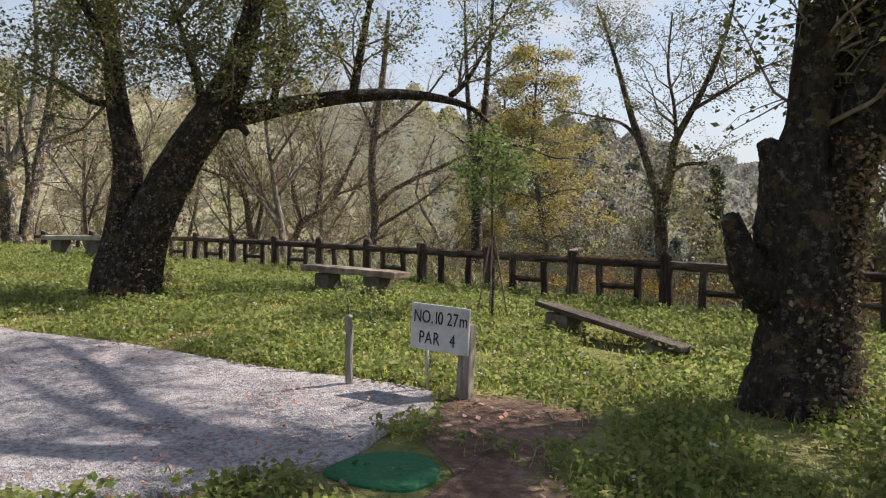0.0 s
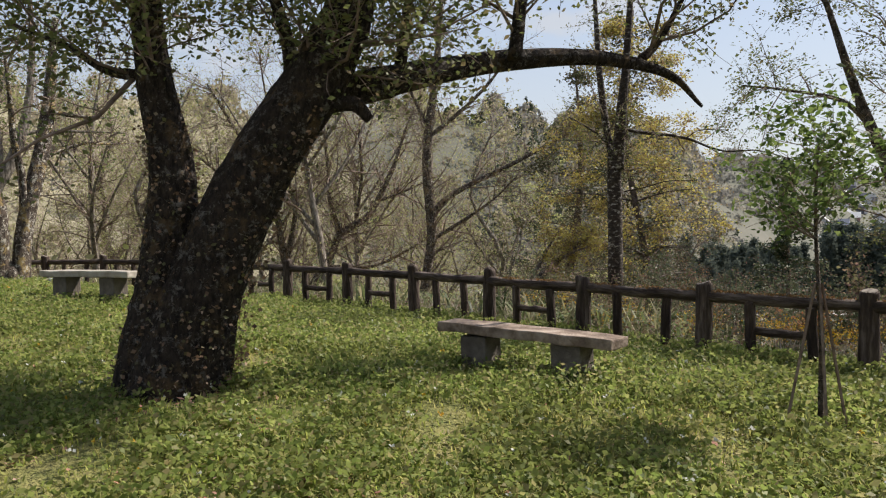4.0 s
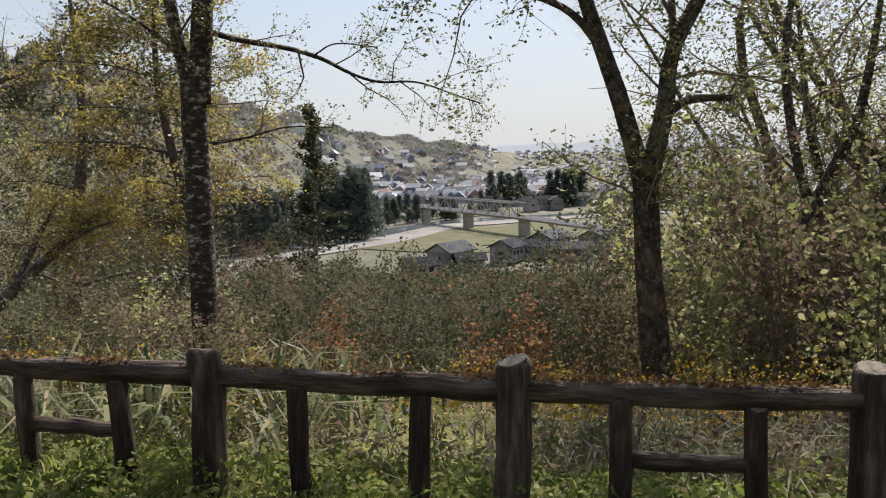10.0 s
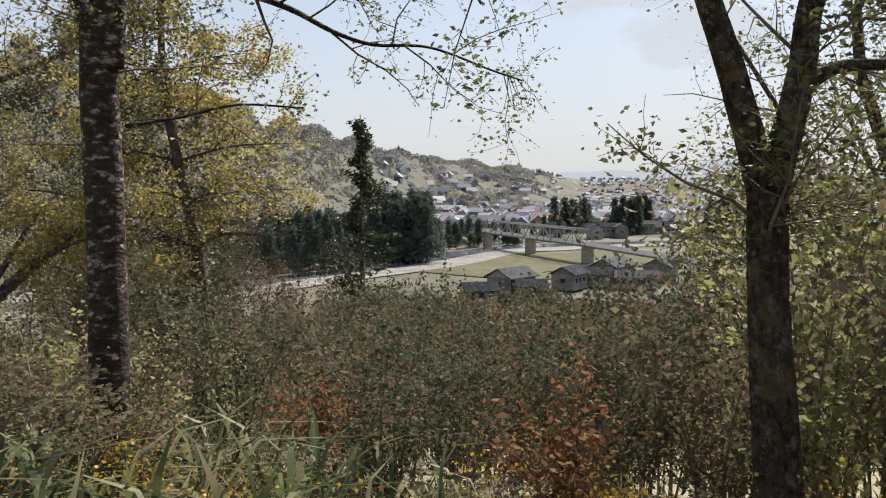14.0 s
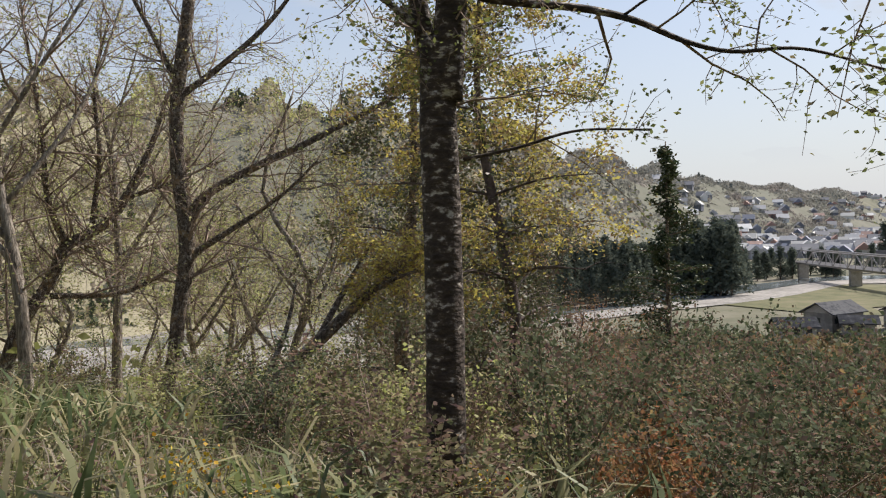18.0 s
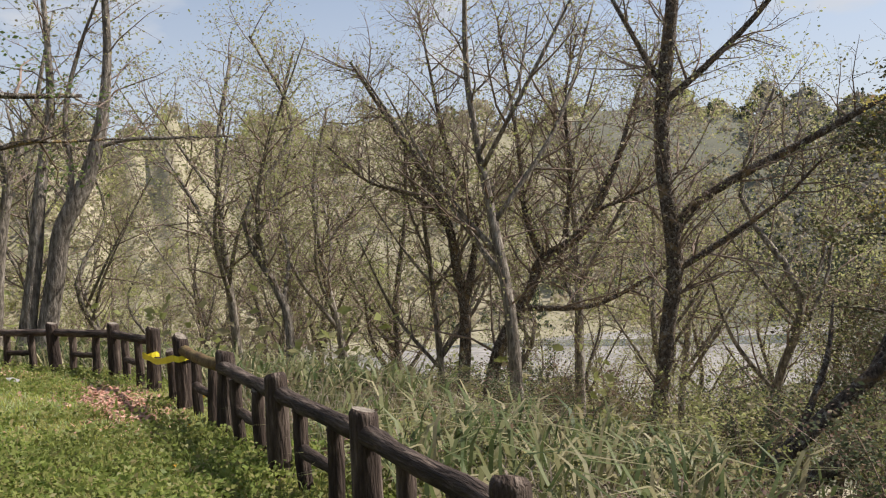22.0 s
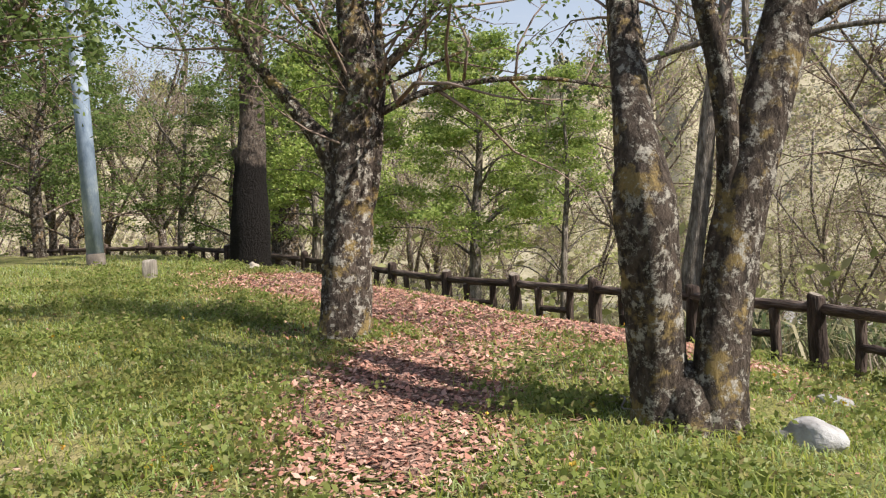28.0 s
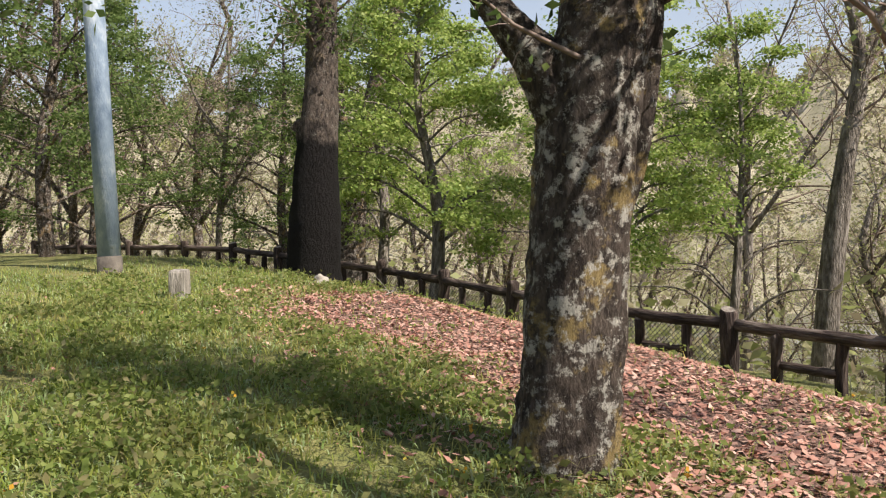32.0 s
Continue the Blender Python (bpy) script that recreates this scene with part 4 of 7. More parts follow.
for l in (LEANING[0], LEANING[1]):
    p = smooth_path(l[:4], 16)
    for _ in range(1700):
        k = rng.random() ** 1.8 * (len(p) - 2)
        i = int(k)
        q = p[i] + (p[i + 1] - p[i]) * (k - i)
        a = rng.random() * math.tau
        rr = q[3] * (1.02 + 0.3 * rng.random() ** 2)
        iv.append((q[0] + rr * math.cos(a), q[1] + rr * math.sin(a), q[2] - 0.15 + rng.normal() * 0.05))
iv = np.array(iv) - np.array(lean_tree.location)
ivy = part("ivy", leaves_mesh("ivy", iv, 0.036, M_IVY, rng, 0.5, 0.8), None, lean_tree, "withered brown ivy leaves clinging to the bark")

STUMPY = [
    [(5.13, -3.37, -0.08, 0.447), (5.11, -3.39, 0.13, 0.394), (5.13, -3.35, 0.39, 0.333), (5.14, -3.33, 0.7, 0.288), (5.13, -3.33, 0.96, 0.28), (5.1, -3.35, 1.19, 0.273), (5.08, -3.36, 1.42, 0.235), (5.08, -3.36, 1.68, 0.167), (5.11, -3.31, 1.98, 0.129), (5.12, -3.28, 2.36, 0.125), (5.14, -3.25, 2.82, 0.117), (5.15, -3.22, 3.31, 0.102), (5.16, -3.18, 3.84, 0.076), (5.16, -3.16, 4.33, 0.042)],
    [(5.06, -3.4, 1.15, 0.189), (5.03, -3.42, 1.41, 0.182), (5.01, -3.44, 1.62, 0.159), (4.97, -3.48, 1.76, 0.117), (4.94, -3.51, 1.82, 0.083), (4.92, -3.54, 1.85, 0.053), (4.91, -3.55, 1.87, 0.034)],
    [(5.01, -3.44, 1.72, 0.083), (5.0, -3.45, 1.8, 0.045), (4.99, -3.45, 1.86, 0.011)],
    [(4.99, -3.49, 0.85, 0.182), (4.9, -3.59, 0.98, 0.151), (4.84, -3.66, 1.13, 0.095), (4.81, -3.68, 1.25, 0.076), (4.79, -3.7, 1.34, 0.064), (4.79, -3.71, 1.36, 0.049)],
    [(4.8, -3.69, 1.28, 0.034), (4.81, -3.68, 1.35, 0.023), (4.82, -3.67, 1.39, 0.008)],
    [(4.96, -3.56, 0.05, 0.174), (4.89, -3.65, -0.01, 0.129), (4.82, -3.72, -0.07, 0.076)],
    [(5.19, -3.27, 0.85, 0.22), (5.22, -3.22, 1.23, 0.197), (5.27, -3.14, 1.57, 0.174), (5.35, -3.04, 1.98, 0.159), (5.42, -2.94, 2.4, 0.151), (5.51, -2.82, 2.82, 0.144), (5.61, -2.69, 3.31, 0.114), (5.69, -2.57, 3.8, 0.068)],
    [(5.07, -3.01, 1.18, 0.206), (5.09, -2.9, 1.62, 0.2), (5.1, -2.79, 2.11, 0.202), (5.12, -2.75, 2.6, 0.186), (5.14, -2.78, 3.14, 0.152), (5.12, -2.77, 3.78, 0.104), (5.09, -2.78, 4.42, 0.048)],
]
# Added limbs, mostly out of view, placed to shade the paving and lawn.
STUMPY += [[(5.4, -3.0, 1.9, 0.06), (6.0, -3.1, 2.2, 0.045), (6.7, -3.0, 2.4, 0.015)],
           [(5.4, -3.0, 2.1, 0.06), (6.1, -2.6, 2.5, 0.045), (6.9, -2.3, 2.8, 0.015)],
           [(5.5, -2.9, 2.5, 0.08), (6.1, -2.3, 2.9, 0.06), (6.7, -1.5, 3.2, 0.02)],
           [(5.5, -2.9, 2.6, 0.08), (5.9, -1.9, 3.1, 0.05), (6.2, -0.9, 3.4, 0.02)],
           [(6.1, -2.3, 2.9, 0.05), (6.8, -2.3, 3.2, 0.04), (7.4, -2.0, 3.4, 0.015)],
           [(5.2, -3.1, 3.6, 0.12), (4.0, -2.4, 4.8, 0.08), (2.6, -1.8, 5.5, 0.05), (1.2, -1.5, 5.9, 0.02)],
           [(5.25, -3.2, 3.4, 0.1), (5.5, -2.0, 4.6, 0.07), (5.3, -0.8, 5.4, 0.03)],
           [(5.3, -3.1, 3.0, 0.11), (6.0, -2.2, 4.2, 0.08), (6.6, -1.2, 5.0, 0.05), (7.0, -0.3, 5.4, 0.02)],
           [(5.7, -2.6, 3.7, 0.07), (6.6, -2.7, 4.4, 0.05), (7.6, -2.3, 4.8, 0.02)],
           [(5.45, -2.9, 2.6, 0.1), (6.5, -2.6, 3.2, 0.07), (7.8, -2.2, 3.6, 0.05), (9.0, -2.0, 3.8, 0.02)],
           [(5.45, -2.9, 2.8, 0.09), (6.4, -1.9, 3.6, 0.06), (7.6, -1.2, 4.2, 0.02)],
           [(5.16, -3.13, 2.9, 0.16), (4.5, -3.2, 4.2, 0.12), (3.3, -3.5, 5.2, 0.08), (1.9, -3.3, 5.9, 0.03)],
           [(5.18, -3.11, 3.3, 0.14), (4.9, -2.3, 4.8, 0.1), (3.9, -1.6, 6.0, 0.06), (2.9, -1.1, 6.8, 0.02)],
           [(5.2, -3.1, 3.6, 0.12), (5.9, -3.6, 5.0, 0.08), (6.5, -4.3, 6.0, 0.03)],
           [(3.9, -3.35, 4.8, 0.07), (2.9, -4.3, 5.6, 0.05), (1.5, -4.9, 6.2, 0.02)]]
stumpy_tree = tree("thick dark old tree with broken stub limbs and a swollen trunk", STUMPY, 12, M_OLDBARK, M_LEAF, 12, 1.8, 11, 0.6, 13, 0.055, 0.07, 0.6, plain=(1, 2, 3, 4, 5), fork_start=0.5, flare=1.2, sides=20, wob=0.09)
iv = []
for l, a0, lo in ((STUMPY[0][:5], -0.3, 0.0), (STUMPY[6][:4], -0.5, 0.1)):
    p = smooth_path(l, 16)
    for _ in range(900):
        k = (lo + (1 - lo) * rng.random()) * (len(p) - 2)
        i = int(k)
        q = p[i] + (p[i + 1] - p[i]) * (k - i)
        a = a0 + rng.normal() * 0.75
        rr = q[3] * (1.0 + 0.35 * rng.random() ** 2)
        iv.append((q[0] + rr * math.cos(a), q[1] + rr * math.sin(a), q[2] + rng.normal() * 0.05))
iv = np.array(iv) - np.array(stumpy_tree.location)
part("ivy", leaves_mesh("ivy", iv, 0.036, M_IVY, rng, 0.5, 0.8), None, stumpy_tree, "rusty withered ivy on the side of the trunk")
Y_TREE = [
    [(-0.14, 3.14, -0.28, 0.144), (-0.17, 3.13, 0.19, 0.133), (-0.24, 3.1, 1.06, 0.116), (-0.26, 3.09, 1.7, 0.116)],
    [(-0.27, 3.09, 1.67, 0.087), (-0.47, 3.02, 2.38, 0.075), (-0.7, 2.94, 3.06, 0.064), (-0.86, 2.88, 3.62, 0.052), (-1.05, 2.81, 4.33, 0.035), (-1.35, 2.7, 5.26, 0.017)],
    [(-0.23, 3.11, 1.72, 0.087), (-0.1, 3.15, 2.31, 0.075), (-0.04, 3.17, 2.76, 0.064), (0.2, 3.26, 3.25, 0.058), (0.41, 3.34, 3.69, 0.046), (0.73, 3.45, 4.55, 0.029), (0.88, 3.51, 5.34, 0.012)],
    [(-0.08, 3.16, 2.27, 0.046), (0.11, 3.23, 2.37, 0.035), (0.46, 3.36, 2.38, 0.029)],
    [(-0.6, 2.97, 2.78, 0.035), (-0.91, 2.86, 3.12, 0.029), (-1.49, 2.65, 3.31, 0.017), (-2.02, 2.46, 3.43, 0.012)],
    [(-0.03, 3.18, 2.81, 0.035), (-0.07, 3.17, 3.37, 0.029), (-0.17, 3.13, 4.03, 0.023), (-0.11, 3.15, 4.95, 0.012)],
    [(0.22, 3.27, 3.28, 0.035), (0.73, 3.45, 3.57, 0.023), (1.25, 3.64, 3.88, 0.017), (1.57, 3.76, 3.98, 0.012)],
]
tree("slender forked cherry with sparse young leaves just beyond the fence", Y_TREE, 13, M_BARK, M_LEAF, 14, 1.35, 11, 0.5, 16, 0.042, 0.05, 0.75, up=0.15)
BIRCH = [
    [(-3.98, 2.25, -0.75, 0.126), (-3.97, 2.25, 0, 0.119), (-3.96, 2.25, 0.73, 0.116), (-3.95, 2.26, 1.78, 0.109), (-3.95, 2.25, 2.29, 0.105), (-3.95, 2.26, 2.79, 0.098)],
    [(-3.91, 2.27, 2.44, 0.092), (-3.84, 2.29, 3.23, 0.085), (-3.78, 2.31, 3.81, 0.061), (-3.71, 2.34, 4.68, 0.049), (-3.61, 2.37, 6.09, 0.024)],
    [(-3.93, 2.26, 2.44, 0.061), (-4.04, 2.22, 2.95, 0.055), (-4.14, 2.18, 3.83, 0.049), (-4.19, 2.17, 4.69, 0.037), (-4.22, 2.15, 5.83, 0.018)],
    [(-3.81, 2.32, 3.03, 0.029), (-3.6, 2.47, 2.97, 0.026), (-3.26, 2.71, 2.91, 0.023), (-3.03, 2.87, 2.83, 0.02), (-2.82, 3.02, 2.71, 0.016), (-2.61, 3.16, 2.64, 0.013), (-2.3, 3.39, 2.64, 0.01), (-1.95, 3.63, 2.51, 0.008), (-1.77, 3.76, 2.45, 0.007)],
    [(-3.83, 2.31, 2.1, 0.013), (-3.57, 2.49, 2.16, 0.01), (-3.3, 2.68, 2.24, 0.008), (-2.97, 2.91, 2.23, 0.007)],
    [(-3.95, 2.22, 2.75, 0.026), (-4.1, 2.12, 2.94, 0.02), (-4.28, 1.99, 3.11, 0.013), (-4.54, 1.81, 3.3, 0.007)],
    [(-3.08, 2.83, 2.87, 0.01), (-2.92, 2.95, 2.97, 0.008), (-2.61, 3.17, 2.95, 0.007)],
]
tree("tall banded birch-like tree with a long drooping side limb", BIRCH, 14, M_BIRCH, M_LEAF, 11, 0.9, 8, 0.35, 11, 0.031, 0.04, 0.8, sides=14)
THIN = [
    [(-14.62, 6.59, -2.29, 0.145), (-14.47, 6.79, -1.52, 0.134), (-14.34, 6.98, -0.63, 0.134), (-14.25, 7.09, 0.36, 0.134), (-14.16, 7.22, 1.25, 0.145), (-14.16, 7.22, 2.02, 0.145), (-14.22, 7.14, 3.13, 0.134), (-14.19, 7.18, 4.23, 0.134), (-14.09, 7.31, 5.32, 0.123), (-14.01, 7.43, 6.42, 0.101), (-13.89, 7.59, 8.59, 0.056)],
    [(-14.14, 7.24, 1.91, 0.101), (-13.94, 7.52, 2.4, 0.089), (-13.47, 8.16, 2.87, 0.078), (-12.81, 9.06, 3.39, 0.067), (-12.09, 10.06, 4.01, 0.045), (-11.75, 10.51, 4.32, 0.022)],
    [(-14.14, 7.24, 1.3, 0.067), (-13.76, 7.77, 1.67, 0.056), (-13.09, 8.68, 2.41, 0.034), (-12.69, 9.23, 3.05, 0.022)],
    [(-14.19, 7.18, 4.23, 0.067), (-13.7, 7.85, 4.87, 0.056), (-13.16, 8.58, 5.71, 0.045), (-12.69, 9.23, 6.78, 0.022)],
    [(-14.17, 7.2, 4.45, 0.056), (-14.41, 6.88, 5.34, 0.045), (-14.71, 6.47, 6.45, 0.034), (-14.95, 6.14, 7.56, 0.022)],
]
tree("thin bare-branched tree on the bank with opening leaves", THIN, 15, M_BARK, M_LEAF_LIGHT, 14, 1.8, 9, 0.8, 3, 0.06, 0.1, 0.35, up=0.3)
MULTI = [
    [(-19.68, 5.4, -1.41, 0.152), (-19.64, 5.51, -0.23, 0.141), (-19.63, 5.53, 0.55, 0.13), (-19.68, 5.41, 1.48, 0.108), (-19.75, 5.25, 2.54, 0.098), (-19.97, 4.71, 3.88, 0.076), (-20.23, 4.04, 5.11, 0.054), (-20.5, 3.38, 6.33, 0.033)],
    [(-19.63, 5.54, 0.55, 0.098), (-19.54, 5.75, 1.46, 0.087), (-19.5, 5.86, 2.63, 0.065), (-19.71, 5.34, 4.24, 0.054), (-19.82, 5.07, 6.09, 0.033), (-19.89, 4.9, 7.41, 0.021)],
    [(-19.45, 5.98, -1.44, 0.163), (-19.37, 6.17, -0.67, 0.152), (-19.26, 6.45, -0.03, 0.141), (-19.04, 6.98, 0.86, 0.13), (-18.93, 7.26, 1.5, 0.12), (-18.57, 8.14, 2.1, 0.108), (-18.24, 8.95, 3.62, 0.076), (-18.07, 9.38, 4.91, 0.043), (-17.84, 9.94, 6.31, 0.021)],
    [(-18.93, 7.26, 1.5, 0.087), (-19.06, 6.95, 2.57, 0.065), (-19.08, 6.9, 3.88, 0.054), (-19.14, 6.74, 5.59, 0.033), (-19.2, 6.58, 7.18, 0.021)],
    [(-19.08, 6.9, 0.4, 0.076), (-18.51, 8.29, 0.38, 0.054), (-18, 9.54, 0.96, 0.043), (-17.75, 10.17, 1.38, 0.033)],
    [(-19.75, 5.24, 2.41, 0.054), (-19.98, 4.67, 3.1, 0.043), (-20.42, 3.6, 3.56, 0.033), (-20.74, 2.79, 4.4, 0.021)],
    [(-18.72, 7.77, 1.99, 0.065), (-18.64, 7.97, 3.55, 0.054), (-18.65, 7.93, 5.13, 0.043), (-18.52, 8.26, 6.68, 0.021)],
    [(-18.41, 8.53, 2.6, 0.054), (-18.06, 9.4, 2.94, 0.043), (-17.55, 10.65, 3.52, 0.021)],
]
tree("many-stemmed spreading tree with fine bare twigs below the fence", MULTI, 16, M_BARK, M_LEAF_LIGHT, 19, 2.2, 12, 0.9, 3, 0.06, 0.12, 0.3, up=0.35, name="tree")
SMALL = [
    [(-31.46, 3.57, -3.12, 0.206), (-31.36, 3.8, -1.71, 0.186), (-31.22, 4.16, -0.3, 0.165), (-31.31, 3.94, 0.64, 0.165), (-31.45, 3.59, 1.58, 0.124), (-31.42, 3.67, 3, 0.124), (-31.47, 3.54, 4.03, 0.103), (-31.28, 4.01, 5.84, 0.082), (-31.32, 3.91, 7.48, 0.062), (-31.12, 4.38, 9.29, 0.041)],
    [(-31.3, 3.96, 0.63, 0.103), (-30.98, 4.74, 1.71, 0.082), (-30.49, 5.96, 3.27, 0.062), (-30.24, 6.58, 4.25, 0.041)],
    [(-31.41, 3.68, 3.21, 0.062), (-31.77, 2.8, 4.49, 0.052), (-31.89, 2.51, 6.14, 0.041)],
]
tree("crooked small tree with pale opening leaves on the slope", SMALL, 17, M_BARK, M_LEAF_LIGHT, 13, 2.4, 9, 1.1, 5, 0.08, 0.15, 0.3, up=0.3)
TWIN = [
    [(-20.15, -3.34, -0.02, 0.234), (-20.13, -3.18, 0.85, 0.191), (-20.1, -2.97, 1.84, 0.183), (-20.07, -2.81, 2.71, 0.174), (-20, -2.33, 3.68, 0.156), (-19.95, -2, 4.76, 0.122), (-19.93, -1.82, 6.07, 0.087), (-19.92, -1.8, 7.5, 0.069), (-19.94, -1.9, 9.71, 0.035)],
    [(-20.2, -3.67, -0, 0.191), (-20.17, -3.5, 1.09, 0.156), (-20.15, -3.34, 2.08, 0.139), (-20.12, -3.14, 3.72, 0.113), (-20.09, -2.91, 5.03, 0.087), (-20.08, -2.89, 6.35, 0.061), (-20.09, -2.96, 8.12, 0.044), (-20.11, -3.09, 9.78, 0.017)],
    [(-19.96, -2.07, 4.32, 0.052), (-19.88, -1.52, 4.46, 0.044), (-19.76, -0.65, 4.47, 0.035), (-19.58, 0.55, 4.49, 0.017)],
    [(-20.11, -3.1, 4.49, 0.052), (-20.2, -3.71, 4.36, 0.044), (-20.32, -4.48, 4.14, 0.026)],
    [(-20.07, -2.82, 2.6, 0.069), (-20.04, -2.6, 3.69, 0.061), (-20.05, -2.64, 5.01, 0.052), (-20, -2.3, 6.32, 0.035), (-19.92, -1.79, 7.61, 0.017)],
]
tree("pair of grey trunks grown from one root behind the fence", TWIN, 18, M_GREYBARK, M_LEAF_LIGHT, 7, 1.8, 6, 0.8, 6, 0.075, 0.1, 0.45)
SLIM = [
    [(-22.55, -4.58, -1.37, 0.184), (-22.57, -4.48, -0.08, 0.167), (-22.6, -4.35, 1.49, 0.158), (-22.63, -4.21, 2.68, 0.125), (-22.67, -4.05, 3.59, 0.109), (-22.69, -3.97, 4.22, 0.117)],
    [(-22.68, -4.01, 4.13, 0.084), (-22.64, -4.15, 4.78, 0.067), (-22.59, -4.4, 5.6, 0.05), (-22.51, -4.73, 6.7, 0.033), (-22.48, -4.87, 7.87, 0.017)],
    [(-22.69, -3.95, 4.13, 0.084), (-22.75, -3.71, 4.67, 0.076), (-22.81, -3.43, 5.39, 0.058), (-22.86, -3.22, 6.46, 0.041), (-22.93, -2.93, 7.8, 0.017)],
]
tree("slim grey tree forking high up behind the fence", SLIM, 19, M_GREYBARK, M_LEAF_LIGHT, 8, 1.7, 8, 0.7, 8, 0.06, 0.08, 0.7, leafy=0.5)
V_TREE = [
    [(-12.3, -4.29, 0.62, 0.188), (-12.3, -4.3, 1, 0.165), (-12.24, -4.33, 1.6, 0.165), (-12.23, -4.35, 2.1, 0.172), (-12.31, -4.39, 2.5, 0.122), (-12.61, -4.43, 3.1, 0.106), (-12.96, -4.47, 4.1, 0.087), (-13.26, -4.52, 5.4, 0.055)],
    [(-12.28, -3.97, 0.62, 0.196), (-12.28, -3.97, 1, 0.165), (-12.36, -3.88, 1.7, 0.149), (-12.44, -3.68, 2.5, 0.141), (-12.6, -3.44, 3.4, 0.134), (-12.8, -3.25, 4.4, 0.098), (-13.1, -3.05, 5.8, 0.055)],
    [(-12.35, -3.9, 1.76, 0.087), (-12.36, -3.87, 2.31, 0.066), (-12.35, -3.91, 2.81, 0.066), (-12.32, -4.01, 3.32, 0.059), (-12.32, -4.04, 3.95, 0.047), (-12.3, -4.11, 4.8, 0.024)],
    [(-12.47, -3.45, 3.06, 0.039), (-12.56, -3.13, 3.22, 0.031), (-12.67, -2.68, 3.38, 0.028), (-12.76, -2.37, 3.39, 0.019), (-12.94, -1.66, 3.45, 0.012)],
    [(-12.51, -3.32, 3.91, 0.047), (-12.64, -2.79, 3.88, 0.035), (-12.83, -2.09, 3.93, 0.019)],
    [(-12.23, -4.38, 3.43, 0.039), (-12.13, -4.74, 3.72, 0.031), (-12.02, -5.17, 3.93, 0.019), (-11.9, -5.61, 3.95, 0.012)],
]
V_TREE += [[(-12.3, -4.14, 0.5, 0.33), (-12.3, -4.14, 0.8, 0.25), (-12.3, -4.12, 1.02, 0.17), (-12.3, -4.1, 1.15, 0.05)]]
tree("lichen-covered cherry split into a V of rough trunks", V_TREE, 20, M_LICHEN, M_LEAF_DEEP, 8, 1.7, 8, 0.5, 8, 0.055, 0.06, 0.72, sides=18, wob=0.07, fork_start=0.45, leafy=0.5, plain=(6,))
C_TREE = [
    [(-14.47, -7.05, 0.78, 0.310), (-14.47, -7.03, 1.06, 0.250), (-14.48, -7, 1.46, 0.230), (-14.49, -6.96, 2.01, 0.220), (-14.5, -6.9, 2.56, 0.215), (-14.52, -6.83, 2.99, 0.200), (-14.52, -6.79, 3.42, 0.175), (-14.51, -6.85, 4.05, 0.125), (-14.51, -6.86, 4.82, 0.060)],
    [(-14.47, -7.03, 2.53, 0.128), (-14.45, -7.13, 2.75, 0.112), (-14.41, -7.27, 2.93, 0.08), (-14.38, -7.44, 3.17, 0.064), (-14.31, -7.71, 3.53, 0.048), (-14.27, -7.89, 3.93, 0.036), (-14.24, -8.05, 4.48, 0.016)],
    [(-14.52, -6.81, 2.01, 0.04), (-14.54, -6.73, 2.24, 0.048), (-14.55, -6.67, 2.63, 0.052), (-14.56, -6.64, 3.02, 0.052), (-14.57, -6.6, 3.41, 0.048), (-14.57, -6.6, 3.96, 0.032), (-14.59, -6.52, 4.61, 0.016)],
    [(-14.53, -6.78, 3.22, 0.064), (-14.59, -6.49, 3.49, 0.048), (-14.66, -6.21, 3.79, 0.032), (-14.72, -5.93, 4.25, 0.016)],
    [(-14.5, -6.91, 3.42, 0.056), (-14.46, -7.09, 3.74, 0.04), (-14.39, -7.38, 4.14, 0.024)],
    [(-14.57, -6.61, 3.26, 0.024), (-14.65, -6.26, 3.4, 0.02), (-14.74, -5.87, 3.54, 0.012)],
    [(-14.53, -6.78, 2.95, 0.04), (-14.6, -6.1, 3.2, 0.03), (-14.75, -5.2, 3.25, 0.02), (-14.9, -4.4, 3.1, 0.01)],
]
tree("stout lichen-spotted cherry with a forked top on the lawn", C_TREE, 21, M_LICHEN, M_LEAF_DEEP, 14, 1.7, 9, 0.5, 8, 0.06, 0.07, 0.66, flare=1.35, sides=20, wob=0.07)
DARK = [
    [(-21, -11.28, 0.73, 0.464), (-21.01, -11.26, 1.28, 0.39), (-21.02, -11.21, 2.01, 0.371), (-21.03, -11.18, 2.84, 0.297), (-21.05, -11.09, 4.02, 0.223), (-21.06, -11.05, 4.93, 0.204), (-21.08, -10.95, 5.83, 0.167), (-21.11, -10.83, 7.18, 0.093)],
    [(-21.02, -11.22, 2.75, 0.186), (-20.99, -11.34, 3.3, 0.13), (-20.96, -11.47, 3.29, 0.056)],
    [(-21.06, -11.06, 4.75, 0.111), (-20.99, -11.34, 5.48, 0.084), (-20.92, -11.66, 6.22, 0.046)],
]
tree("thick trunk charred black below standing by the fence", DARK, 22, M_CHARRED, M_LEAF_DEEP, 12, 1.8, 9, 0.6, 12, 0.08, 0.09, 0.6, flare=1.3, sides=18)
